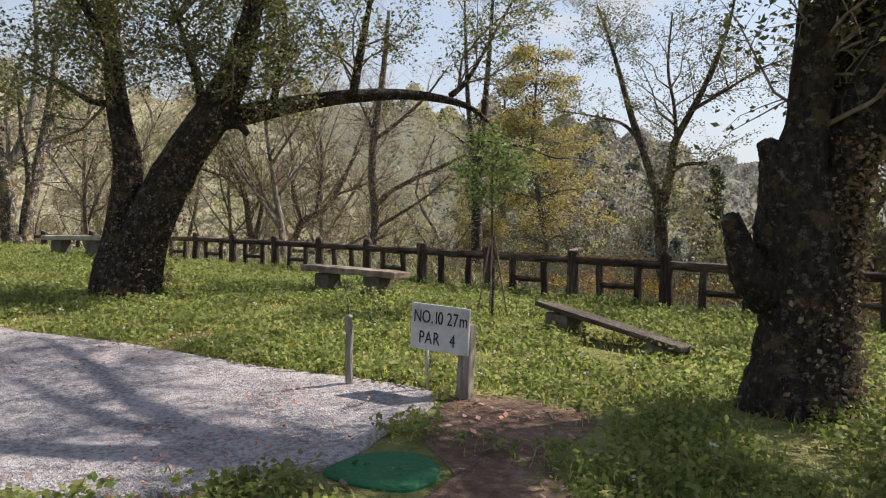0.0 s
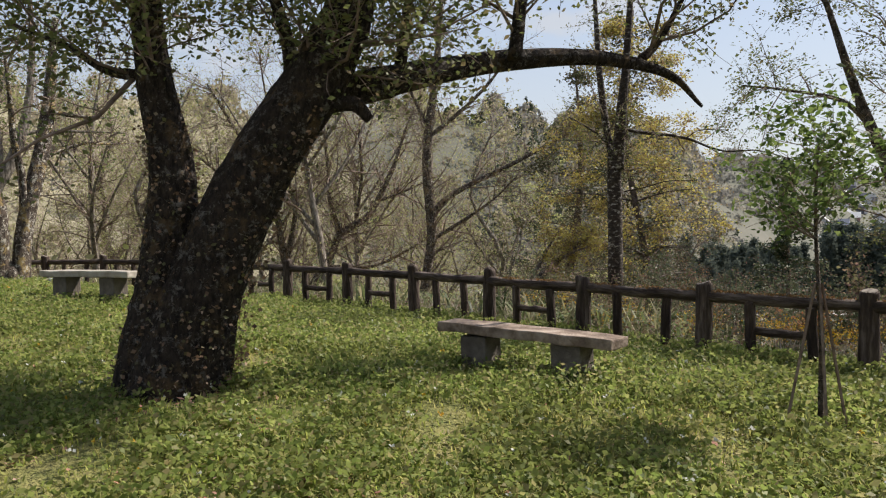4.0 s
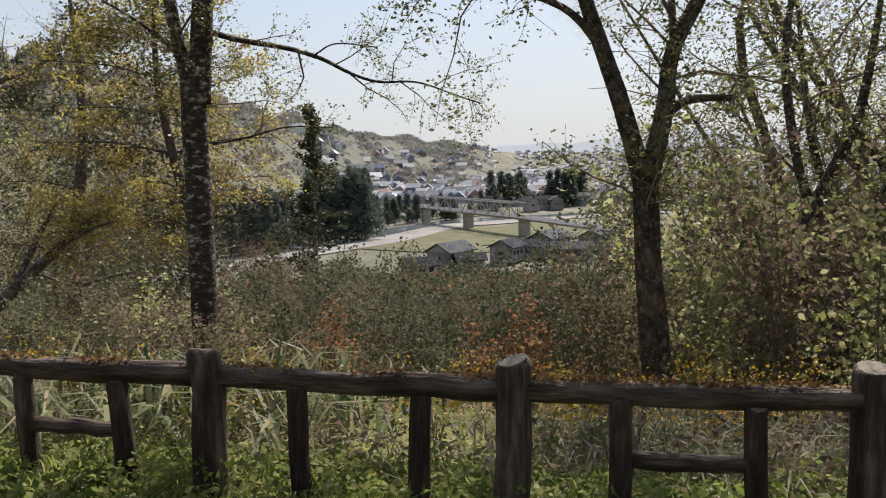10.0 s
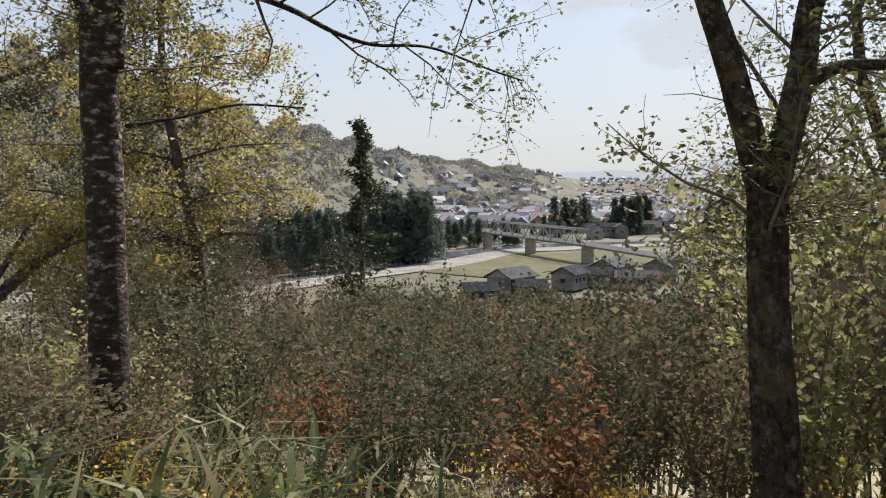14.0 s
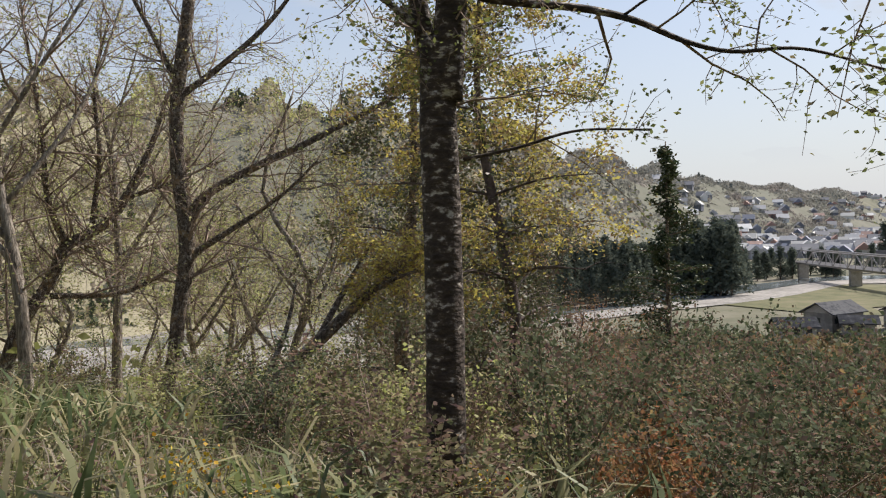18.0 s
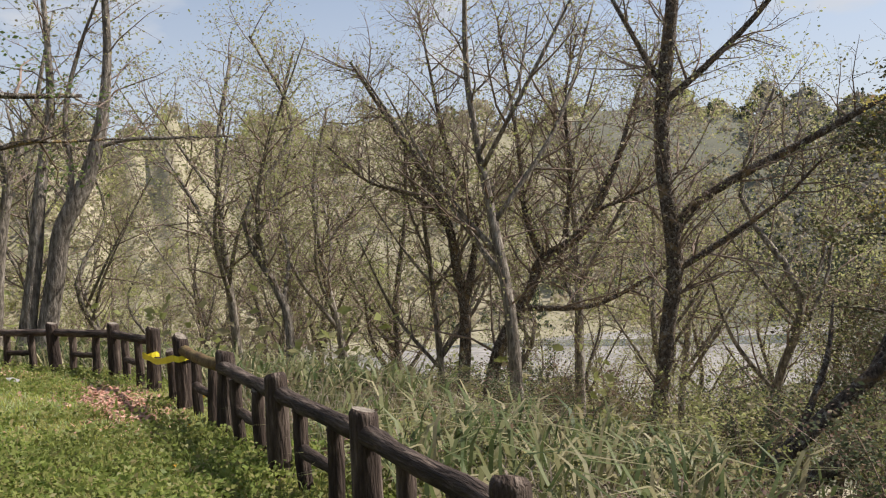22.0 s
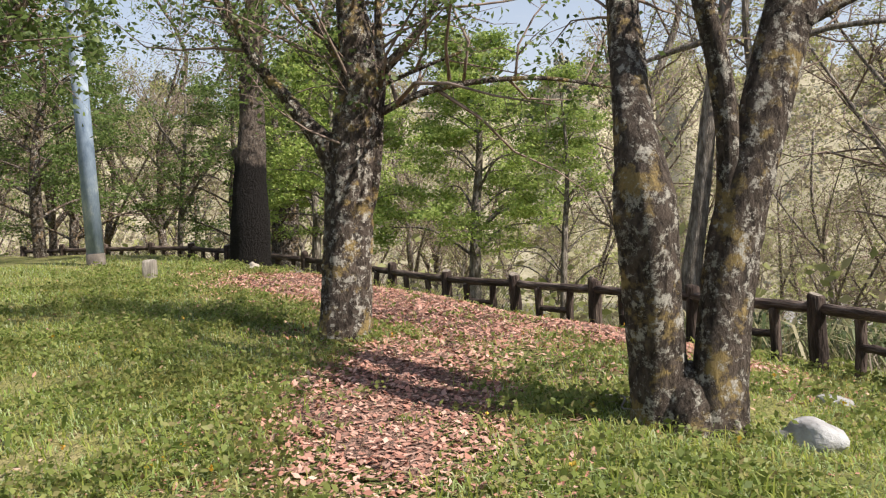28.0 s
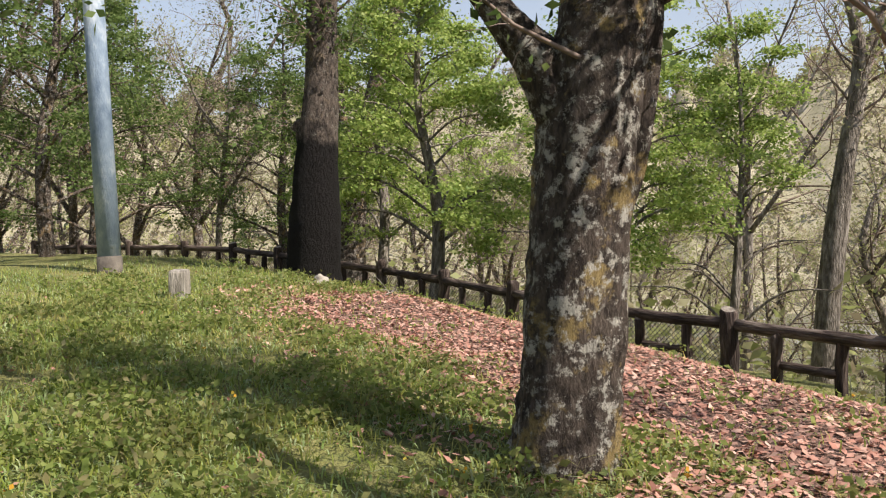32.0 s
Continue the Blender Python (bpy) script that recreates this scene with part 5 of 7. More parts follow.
DARK_B = [
    [(-24.98, -12.37, 0.27, 0.35), (-24.99, -12.34, 1.36, 0.32), (-25, -12.3, 2.21, 0.3), (-25.03, -12.17, 3.05, 0.233), (-25.09, -11.88, 4.01, 0.208), (-25.16, -11.61, 5.08, 0.184), (-25.24, -11.27, 6.27, 0.147), (-25.33, -10.86, 7.69, 0.098), (-25.4, -10.57, 9.34, 0.049)],
    [(-25.02, -12.22, 2.93, 0.11), (-24.97, -12.41, 4.03, 0.086), (-24.96, -12.48, 5.23, 0.049), (-24.92, -12.67, 6.56, 0.025)],
]
tree("dark leaning trunk just behind the fence", DARK_B, 28, M_BARK, M_LEAF, 7, 1.8, 7, 0.6, 7, 0.08, 0.09, 0.6, sides=14)
FAR_LEFT = [
    [(-13.61, -10.67, 1.32, 0.305), (-13.62, -10.61, 1.99, 0.258), (-13.64, -10.56, 2.79, 0.244), (-13.67, -10.43, 3.78, 0.231), (-13.68, -10.41, 4.76, 0.204), (-13.68, -10.4, 6.06, 0.122)],
    [(-13.67, -10.43, 2.59, 0.136), (-13.72, -10.25, 3.18, 0.095), (-13.78, -10.01, 3.76, 0.068), (-13.9, -9.57, 4.45, 0.034)],
]
tree("broad old tree at the shaded side of the lawn", FAR_LEFT, 23, M_BARK, M_LEAF_DEEP, 16, 2.0, 10, 0.6, 14, 0.08, 0.08, 0.5, sides=14)
RIGHT_A = [
    [(1.54, 6.37, -1.06, 0.15), (1.55, 6.38, -0.07, 0.137), (1.7, 6.41, 0.83, 0.123), (1.75, 6.42, 1.3, 0.109)],
    [(1.74, 6.42, 1.23, 0.082), (1.94, 6.47, 1.63, 0.075), (2.25, 6.54, 2.36, 0.062), (2.41, 6.58, 3.27, 0.041), (2.51, 6.6, 4.16, 0.021)],
    [(1.75, 6.42, 1.16, 0.062), (1.54, 6.37, 1.84, 0.055), (1.39, 6.34, 2.91, 0.048), (1.44, 6.35, 3.68, 0.034), (1.54, 6.37, 4.63, 0.014)],
]
tree("young tree leaning through the thicket on the bank", RIGHT_A, 24, M_BARK, M_LEAF_LIGHT, 9, 1.3, 8, 0.6, 9, 0.06, 0.09, 0.3)
RIGHT_B = [
    [(1.93, 5.89, -0.56, 0.09), (2.02, 5.91, 0.42, 0.077), (2.26, 5.97, 0.94, 0.071), (2.61, 6.05, 1.5, 0.058), (2.89, 6.12, 2.31, 0.039)],
]
tree("bent sapling trunk in the thicket on the bank", RIGHT_B, 25, M_BARK, M_LEAF_LIGHT, 10, 1.3, 8, 0.6, 9, 0.06, 0.09, 0.3)

# sapling tied to three canes
sgx, sgy = 1.05, -2.25
sg = gz(sgx, sgy)
sap = tree("staked young sapling with a few fresh green leaves", [[(sgx, sgy, sg, 0.022), (sgx + 0.01, sgy, sg + 0.6, 0.018), (sgx - 0.03, sgy + 0.02, sg + 1.3, 0.012), (sgx, sgy, sg + 1.9, 0.006)]], 26, M_BARK, M_LEAF_DEEP, 34, 0.8, 6, 0.28, 12, 0.05, 0.05, 0.5, name="sapling")
for dx, dy in ((-0.22, -0.05), (0.12, 0.16), (0.12, -0.16)):
    v, f = tubes([[(dx, dy, -0.1, 0.012), (dx * 0.1, dy * 0.1, 0.95, 0.011)]], 8)
    part("cane", mesh_from("cane", v, f, M_TWIG), None, sap, "thin dark support cane")


def wild_limbs(rng, h, r, lean=0.15, forks=4):
    """A trunk and a few rising limbs for a woodland tree at the origin."""
    a = rng.random() * math.tau
    trunk = [(lean * h * u * math.cos(a) + 0.06 * h * rng.normal() * u, lean * h * u * math.sin(a) + 0.06 * h * rng.normal() * u, h * u, r * (1 - 0.75 * u)) for u in (0, 0.25, 0.5, 0.75, 1.0)]
    out = [trunk]
    for _ in range(forks):
        u = rng.uniform(0.2, 0.6)
        i = int(u * 4)
        p = np.array(trunk[i]) + (np.array(trunk[i + 1]) - np.array(trunk[i])) * (u * 4 - i)
        a, L = rng.random() * math.tau, h * rng.uniform(0.3, 0.55)
        out.append([tuple(p * (1, 1, 1, 0.6)), (p[0] + 0.3 * L * math.cos(a), p[1] + 0.3 * L * math.sin(a), p[2] + 0.4 * L, p[3] * 0.45), (p[0] + 0.6 * L * math.cos(a + 0.3), p[1] + 0.6 * L * math.sin(a + 0.3), p[2] + 0.95 * L, p[3] * 0.15)])
    return out


def wild(label, seed, h, r, bark, leaf, forks, per, size, blen, tlen, branches=8, twigs=6, jitter=0.2, lean=0.12, start=0.3, group="woodland trees", name="tree", leafy=1.0):
    r_ = np.random.default_rng(seed)
    limbs = [[(x + 900, y - 900, z + gz(900, -900), q) for x, y, z, q in l] for l in wild_limbs(r_, h, r, lean, forks)]
    t = tree(label, limbs, seed, bark, leaf, branches, blen, twigs, tlen, per, size, jitter, start, 0.3, group, sides=6, name=name, segs=3, leafy=leafy)
    return t


def set_thing(ob, x, y, turn, scale, sink=0.15):
    ob.matrix_basis = pose(x, y, gz(x, y) - sink, 0, 0, turn) @ Matrix.Scale(scale, 4)


def scatter(proto, spots, rng, lo=0.8, hi=1.2):
    for k, (x, y) in enumerate(spots):
        m = pose(x, y, gz(x, y) - 0.15, 0, 0, rng.uniform(0, 360)) @ Matrix.Scale(rng.uniform(lo, hi), 4)
        if k == 0:
            proto.matrix_basis = m
        else:
            c = copy_thing(proto, Matrix())
            c.matrix_basis = m


W_A = wild("bare grey-brown woodland tree with opening leaves on the slope", 31, 8.5, 0.13, M_GREYBARK, M_LEAF_LIGHT, 5, 9, 0.058, 1.9, 0.9)
W_B = wild("thin crooked woodland tree with pale yellowish leaves", 32, 7.0, 0.1, M_GREYBARK, M_LEAF_LIGHT, 4, 16, 0.052, 1.6, 0.8, 9, 7)
W_C = wild("woodland tree with fresh olive leaves on the bank", 33, 9.5, 0.15, M_BARK, M_LEAF, 5, 16, 0.056, 2.0, 0.9)
W_F = wild("distant woodland tree in thin spring leaf", 35, 9.0, 0.14, M_BARK, M_LEAF_LIGHT, 4, 11, 0.1, 2.0, 1.0, 5, 3)
W_D = wild("slender many-branched woodland tree almost bare", 34, 8.0, 0.11, M_GREYBARK, M_LEAF_LIGHT, 6, 7, 0.058, 1.8, 1.0, 8, 6)


def polar(h, d, cx=-3.0, cy=-2.0):
    a = radians(h)
    return cx + d * math.sin(a), cy + d * math.cos(a)


prng = random.Random(8)
spots = {0: [], 1: [], 2: [], 3: []}
for _ in range(900):
    h, d = prng.uniform(-128, -36), prng.uniform(14, 75)
    x, y = polar(h, d)
    s_ = float(outside(x, y))
    if s_ < 4.5 or s_ > 60:
        continue
    if h > -60 and d < 26:
        continue
    if -36 < x < -19 and -15 < y < 0:
        continue
    if any((x - a) ** 2 + (y - b) ** 2 < (3.2 if d < 30 else 4.4) ** 2 for v_ in spots.values() for a, b in v_):
        continue
    if sum(map(len, spots.values())) < 95:
        spots[prng.randrange(4)].append((x, y))
# thicket on the near right of the bank
for x, y in ((3.6, 4.6), (4.8, 6.2), (3.0, 8.8), (6.2, 5.2), (5.4, 9.6), (7.8, 7.4), (8.8, 4.4), (7.0, 11.5), (10.5, 8.0), (2.2, 11.8)):
    spots[prng.choice((1, 1, 2))].append((x, y))
# wood at the end of the park
for _ in range(400):
    x, y = prng.uniform(-46, -25), prng.uniform(-44, -10)
    if -3.0 < float(outside(x, y)) < 3 or math.hypot(x + 22, y + 11) < 5:
        continue
    if float(outside(x, y)) < 0 and x > -29:
        continue
    if x > -36 and y > -15:
        continue
    if any((x - a) ** 2 + (y - b) ** 2 < 9 for v_ in spots.values() for a, b in v_):
        continue
    if sum(map(len, spots.values())) < 150:
        spots[prng.randrange(4)].append((x, y))
for x, y in ((-19, -24), (-23, -27), (-15, -25), (-11, -27), (-26, -22), (-8, -24), (-18, -30), (-3, -26), (3, -24), (10, -22), (16, -16), (19, -9), (17, -3)):
    spots[2].append((x, y))
for k, (x, y) in enumerate(((-27.5, -2.2), (-29.5, 1.0), (-31.5, -4.6), (-33.5, -1.2), (-36, -6.5), (-35, 2.6), (-38.5, -3.0), (-41, 1.2), (-30.5, -9.5), (-34.5, -11.5), (-40, -9), (-44, -5), (-28.5, -13.5), (-26.8, 2.4))):
    spots[(1, 3, 0, 1)[k % 4]].append((x, y))


def is_far(x, y):
    return min(math.hypot(x - a, y - b) for a, b in ((0, -4), (-4, -2), (-8, -4), (-12, -6))) > 27


scatter(W_F, [q for v_ in spots.values() for q in v_ if is_far(*q)], prng, 0.75, 1.25)
for k, proto in enumerate((W_A, W_B, W_C, W_D)):
    scatter(proto, [q for q in spots[k] if not is_far(*q)], prng, 0.75, 1.25)

# closer stand of thin trees towards the river
near_rng = random.Random(19)
for k, (h_, d_) in enumerate(((-50, 19), (-56, 22), (-62, 24))):
    x, y = polar(h_, d_, -1.1, -1.2)
    set_thing(copy_thing((W_B, W_B, W_A)[k], Matrix()), x, y, near_rng.uniform(0, 360), near_rng.uniform(0.9, 1.3))

# tree in golden new foliage and the little yellow shrub tree
def tiered(label, seed, h, r, reach, first, n, leaf, size, tufts, per, group, flat=0.5, name="tree", bark=None, rise=0.15, shape=0.7, bare=0.0, core=None):
    """A trunk with spreading tiers of boughs, each ending in flat tufts of leaves over bare dark wood."""
    rg = np.random.default_rng(seed)
    thing = tagged(new(name), label, "tree", group=group)
    trunk = smooth_path([(0, 0, -0.5, r * 1.3), (0.03 * h, 0.02 * h, h * 0.3, r), (-0.02 * h, 0.04 * h, h * 0.65, r * 0.6), (0.0, 0.02 * h, h, 0.012)], 16)
    v, f = tubes([trunk], 10, 0.05, seed)
    part("trunk", mesh_from("trunk", v, f, bark or M_BARK), None, thing)
    boughs, shoots, hubs = [], [], []
    for k in range(n):
        u = first + (1 - first) * (k + rg.random()) / n
        i = min(len(trunk) - 2, int(u * (len(trunk) - 1)))
        p = trunk[i, :3]
        a = k * 2.4 + rg.normal() * 0.4
        L = reach * (1.08 - u) ** shape * rg.uniform(0.65, 1.15)
        d = np.array((math.cos(a), math.sin(a), 0))
        q = smooth_path([(*p, r * 0.32 * (1.1 - u) + 0.008), (*(p + d * L * 0.45 + (0, 0, L * rise)), r * 0.2 * (1.1 - u) + 0.006), (*(p + d * L + (0, 0, L * rise * 1.1)), 0.005)], 8)
        boughs.append(q)
        side = sprout(q, rg, tufts, L * 0.42, 0.3, spread=0.9, up=0.05, keep=0.6, segs=4)
        shoots += side
        if u < bare:
            continue
        for sh_ in side:
            if rg.random() < 0.82:
                hubs.append(sh_[-1, :3])
                hubs.append(sh_[2, :3])
        hubs.append(q[-1, :3])
    for k, q in enumerate(boughs):
        part("bough", mesh_from("bough", *tubes([q], 6, 0.04, k), bark or M_BARK), None, thing)
    v, f = tubes(shoots, 4)
    tagged(part("twig_growth", mesh_from("twig_growth", v, f, M_TWIG_DARK), None, thing), kind="stuff")
    # Shade within the crown is put into a core of dark leaves.
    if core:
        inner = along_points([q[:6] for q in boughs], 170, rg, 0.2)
        part("inner_foliage", leaves_mesh("inner_foliage", inner, 0.085, core, rg, 0.1, 0.5), None, thing, "inner foliage coloured dark for the shade within the crown")
    c = np.repeat(np.array(hubs), per, 0)
    c = c + rg.normal(0, 1, c.shape) * np.array((size * 2.2, size * 2.2, size * 2.2 * flat))
    part("crown", leaves_mesh("crown", c, size, leaf, rg, 0.05, 0.6), None, thing)
    return thing


# maples beyond the fence
M_A = tiered("bright green maple with layered leaves behind the fence", 41, 5.6, 0.1, 2.5, 0.25, 28, M_LEAF_GREEN, 0.062, 9, 85, "maples", 0.3, rise=0.28, bark=M_GREYBARK, shape=0.6)
set_thing(M_A, -22.7, -7.4, 0, 1.0)
for x, y, turn, sc in ((-23.2, -10.2, 120, 1.02), (-26.6, -12.4, 70, 1.1)):
    set_thing(copy_thing(M_A, Matrix()), x, y, turn, sc)
M_Y = tiered("young maple with a light green crown on thin bare stems", 43, 5.0, 0.06, 1.5, 0.12, 22, M_LEAF_GREEN, 0.055, 7, 60, "maples", 0.35, rise=0.4, bark=M_GREYBARK, shape=0.4, bare=0.55)
set_thing(M_Y, -22.6, -5.7, 0, 1.0)
# Half shade at the wood's edge is put into the deeper leaf colour.
M_D = tiered("shady green tree with layered leaves at the edge of the wood", 42, 6.5, 0.11, 3.2, 0.2, 24, M_LEAF_DEEP, 0.07, 8, 60, "maples", 0.3, rise=0.2, shape=0.6)
set_thing(M_D, -22.5, -17.0, 0, 1.0)
for x, y, turn, sc in ((-26.5, -19.5, 120, 1.1), (-28.4, -15.2, 250, 1.0)):
    set_thing(copy_thing(M_D, Matrix()), x, y, turn, sc)
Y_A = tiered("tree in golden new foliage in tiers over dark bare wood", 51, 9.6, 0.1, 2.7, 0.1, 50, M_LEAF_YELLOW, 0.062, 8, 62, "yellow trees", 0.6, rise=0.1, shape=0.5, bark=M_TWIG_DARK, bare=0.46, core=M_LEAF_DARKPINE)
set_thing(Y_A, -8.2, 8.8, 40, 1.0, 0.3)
Y_C = tiered("dark half-bare tree behind the golden one", 53, 10.5, 0.16, 3.0, 0.22, 26, M_LEAF_DARKPINE, 0.08, 6, 50, "yellow trees", 0.7, rise=0.12)
set_thing(Y_C, -12.2, 11.5, 200, 1.0, 0.3)
Y_LEAN = [
    [(-10.2, 4.7, -1.3, 0.12), (-9.8, 5.5, -0.5, 0.1), (-9.4, 6.3, 0.25, 0.09), (-9.0, 7.0, 0.9, 0.06), (-8.6, 7.5, 1.35, 0.025)],
    [(-9.45, 6.2, 0.2, 0.05), (-9.55, 6.9, 0.9, 0.04), (-9.5, 7.4, 1.5, 0.015)],
    [(-9.1, 6.8, 0.75, 0.04), (-8.6, 6.9, 1.0, 0.03), (-8.1, 7.0, 1.15, 0.012)],
    [(-10.0, 5.2, -1.3, 0.13), (-9.5, 5.6, -0.8, 0.12), (-9.1, 5.9, -0.42, 0.11)],
    [(-9.85, 5.4, -0.6, 0.05), (-9.9, 6.0, 0.3, 0.035), (-10.1, 6.4, 1.0, 0.012)],
]
tree("low leaning tree with yellow-green leaf tufts over a broken stem", Y_LEAN, 52, M_BARK, M_LEAF_YELLOW, 10, 0.7, 8, 0.32, 26, 0.055, 0.07, 0.62, group="yellow trees", plain=(3, 4), fork_start=0.3, sides=12)
BRUSH = wild("bare brown brushwood with reddish buds on the bank", 54, 4.0, 0.05, M_TWIG_DARK, M_SHRUB_RED, 8, 3, 0.045, 1.1, 0.6, 12, 9, 0.08, 0.15, 0.2, "brushwood")
for k, (x, y, turn, sc) in enumerate(((-7.4, 9.2, 0, 0.75), (-7.0, 11.4, 90, 0.85))):
    set_thing(BRUSH if k == 0 else copy_thing(BRUSH, Matrix()), x, y, turn, sc)
W_G = wild("sombre woodland tree with dark olive foliage on the slope", 36, 11.0, 0.16, M_BARK, M_LEAF_DARKPINE, 7, 14, 0.09, 2.0, 0.9, 10, 7, 0.16)
for k, (h, d) in enumerate(((-40, 33), (-37, 38), (-34.5, 31), (-39, 50), (-42.5, 44), (-33, 44))):
    x, y = polar(h, d, -0.5, -2.5)
    set_thing(W_G if k == 0 else copy_thing(W_G, Matrix()), x, y, 77 * k, 0.85 + 0.07 * (k % 5))


def conifer(label, seed, h, r, spread, leaf, n=70, per=46, size=0.3, slope=0.8):
    rg = np.random.default_rng(seed)
    thing = tagged(new("conifer"), label, "tree", group="conifers")
    v, f = tubes([[(0, 0, -0.5, r), (0, 0, h * 0.5, r * 0.6), (0, 0, h, 0.02)]], 8)
    part("trunk", mesh_from("trunk", v, f, M_BARK), None, thing)
    paths = []
    for k in range(n):
        u = 0.1 + 0.88 * (k + rg.random()) / n
        a = rg.random() * math.tau
        L = spread * (1.02 - u) ** slope * rg.choice((0.4, 0.75, 1.0, 1.3)) * rg.uniform(0.8, 1.1) + 0.15
        z = u * h
        paths.append(np.array([(0, 0, z, 0.03), (L * 0.5 * math.cos(a), L * 0.5 * math.sin(a), z + 0.12 * L, 0.02), (L * math.cos(a), L * math.sin(a), z + 0.05 * L + 0.15, 0.006)]))
    v, f = tubes(paths, 4)
    tagged(part("bough_growth", mesh_from("bough_growth", v, f, M_TWIG), None, thing), kind="stuff")
    c = along_points(paths, per, rg, size * 0.5)
    part("crown", leaves_mesh("crown", c, size, leaf, rg, 0.1, 0.45), None, thing)
    return thing


CON = conifer("tall dark spire-shaped conifer on the slope", 61, 16.5, 0.22, 4.6, M_NEEDLE, 130, 110, 0.17, 1.15)
CON.matrix_basis = pose(-13.9, 28.6, 4.75 - 16.5, 0, 0, 0)
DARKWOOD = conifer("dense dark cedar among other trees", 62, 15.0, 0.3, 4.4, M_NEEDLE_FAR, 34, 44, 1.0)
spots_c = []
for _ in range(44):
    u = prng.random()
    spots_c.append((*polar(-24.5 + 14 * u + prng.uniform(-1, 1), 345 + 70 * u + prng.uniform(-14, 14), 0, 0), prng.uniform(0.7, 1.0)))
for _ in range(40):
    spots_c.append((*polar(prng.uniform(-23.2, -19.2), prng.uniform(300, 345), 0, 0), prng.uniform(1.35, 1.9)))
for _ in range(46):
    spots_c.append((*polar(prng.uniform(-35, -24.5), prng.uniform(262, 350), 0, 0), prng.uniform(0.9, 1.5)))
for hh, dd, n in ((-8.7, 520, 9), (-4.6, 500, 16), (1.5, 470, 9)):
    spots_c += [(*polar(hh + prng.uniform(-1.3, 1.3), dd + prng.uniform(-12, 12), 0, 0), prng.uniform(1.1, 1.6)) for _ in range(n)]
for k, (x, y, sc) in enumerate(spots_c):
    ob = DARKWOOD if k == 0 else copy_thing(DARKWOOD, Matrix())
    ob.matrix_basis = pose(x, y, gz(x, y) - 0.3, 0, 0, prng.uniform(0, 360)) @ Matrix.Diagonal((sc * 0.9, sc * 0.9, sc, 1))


# ---------- scrub on the bank ----------
def shrub(label, seed, leaf, h=1.6, stems=8, per=18, size=0.065, group="shrubs"):
    rg = np.random.default_rng(seed)
    thing = tagged(new("shrub"), label, "shrub", group=group)
    paths = []
    for _ in range(stems):
        a, t = rg.random() * math.tau, rg.uniform(0.1, 0.75)
        H = h * rg.uniform(0.6, 1.1)
        paths.append(smooth_path([(0.1 * math.cos(a), 0.1 * math.sin(a), -0.2, 0.012), (t * H * 0.35 * math.cos(a), t * H * 0.35 * math.sin(a), H * 0.5, 0.009), (t * H * math.cos(a + 0.3), t * H * math.sin(a + 0.3), H, 0.003)], 8))
    side = []
    for p in paths:
        side += sprout(p, rg, 8, 0.45 * h / 1.6, 0.2, up=0.3, segs=3)
    v, f = tubes(paths + side, 4)
    tagged(part("stem_growth", mesh_from("stem_growth", v, f, M_TWIG), None, thing), kind="stuff")
    part("foliage", leaves_mesh("foliage", along_points(side + paths, per, rg, 0.07), size, leaf, rg, 0.1, 0.6), None, thing)
    return thing


S_A = shrub("scrubby bush with small olive leaves on the bank", 71, M_SHRUB, 1.6, 9, 26, 0.056)
S_B = shrub("pale yellow-green bush on the bank", 72, M_LEAF_LIGHT, 1.8)
S_C = shrub("russet bush with pinkish brown leaves", 73, M_SHRUB_RED, 1.5, 8, 18, 0.07)
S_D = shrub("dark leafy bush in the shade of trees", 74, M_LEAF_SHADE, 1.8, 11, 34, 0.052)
sh = {0: [], 1: [], 2: [], 3: []}
brng = random.Random(17)


def top_line(h):
    """How high scrub may stand against the view, as rise over distance."""
    return float(np.interp(h, [-130, -75, -45, -30, -24, -4, 3, 12, 40], [-0.1, -0.12, -0.15, -0.145, -0.158, -0.162, -0.06, 0.09, 0.1]))


def add_shrubs(n, lo, hi, dlo, dhi, gap):
    for _ in range(n):
        h, d = brng.uniform(lo, hi), brng.uniform(dlo, dhi)
        x, y = polar(h, d, -0.8, -1.2)
        s_ = float(outside(x, y))
        if s_ < 1.8 or s_ > 45:
            continue
        g_ = gz(x, y)
        room = 1.8 + top_line(h) * d - g_
        if room < 0.5:
            continue
        if any((x - a) ** 2 + (y - b) ** 2 < (gap + 0.03 * d) ** 2 for v_ in sh.values() for a, b, _s in v_):
            continue
        corridor = -30 < h < 3
        kind = brng.choice((0, 3, 3, 2, 3, 3)) if corridor else brng.choice((0, 0, 1, 1, 3))
        if corridor and d > 11:
            kind = brng.choice((2, 3, 3, 0))
        if h > 4:
            kind = brng.choice((1, 1, 0, 0))
        room *= (brng.uniform(0.88, 0.98) if d > 11 else brng.uniform(0.74, 0.95)) if corridor else brng.uniform(0.65, 1.0)
        sh[kind].append((x, y, min(room, 4.6) / 1.7))


add_shrubs(420, -60, 45, 4, 16, 0.85)
add_shrubs(260, -95, 30, 12, 45, 1.5)
for x, y, sc in ((-15.8, 15.2, 2.0), (-14.6, 16.0, 1.7), (-17.0, 14.6, 1.6), (-11.6, 26.6, 2.6), (-10.2, 25.0, 2.3), (-12.6, 24.6, 2.2), (-11.0, 22.4, 2.2), (-12.9, 26.9, 2.6)):
    sh[3].append((x, y, sc))
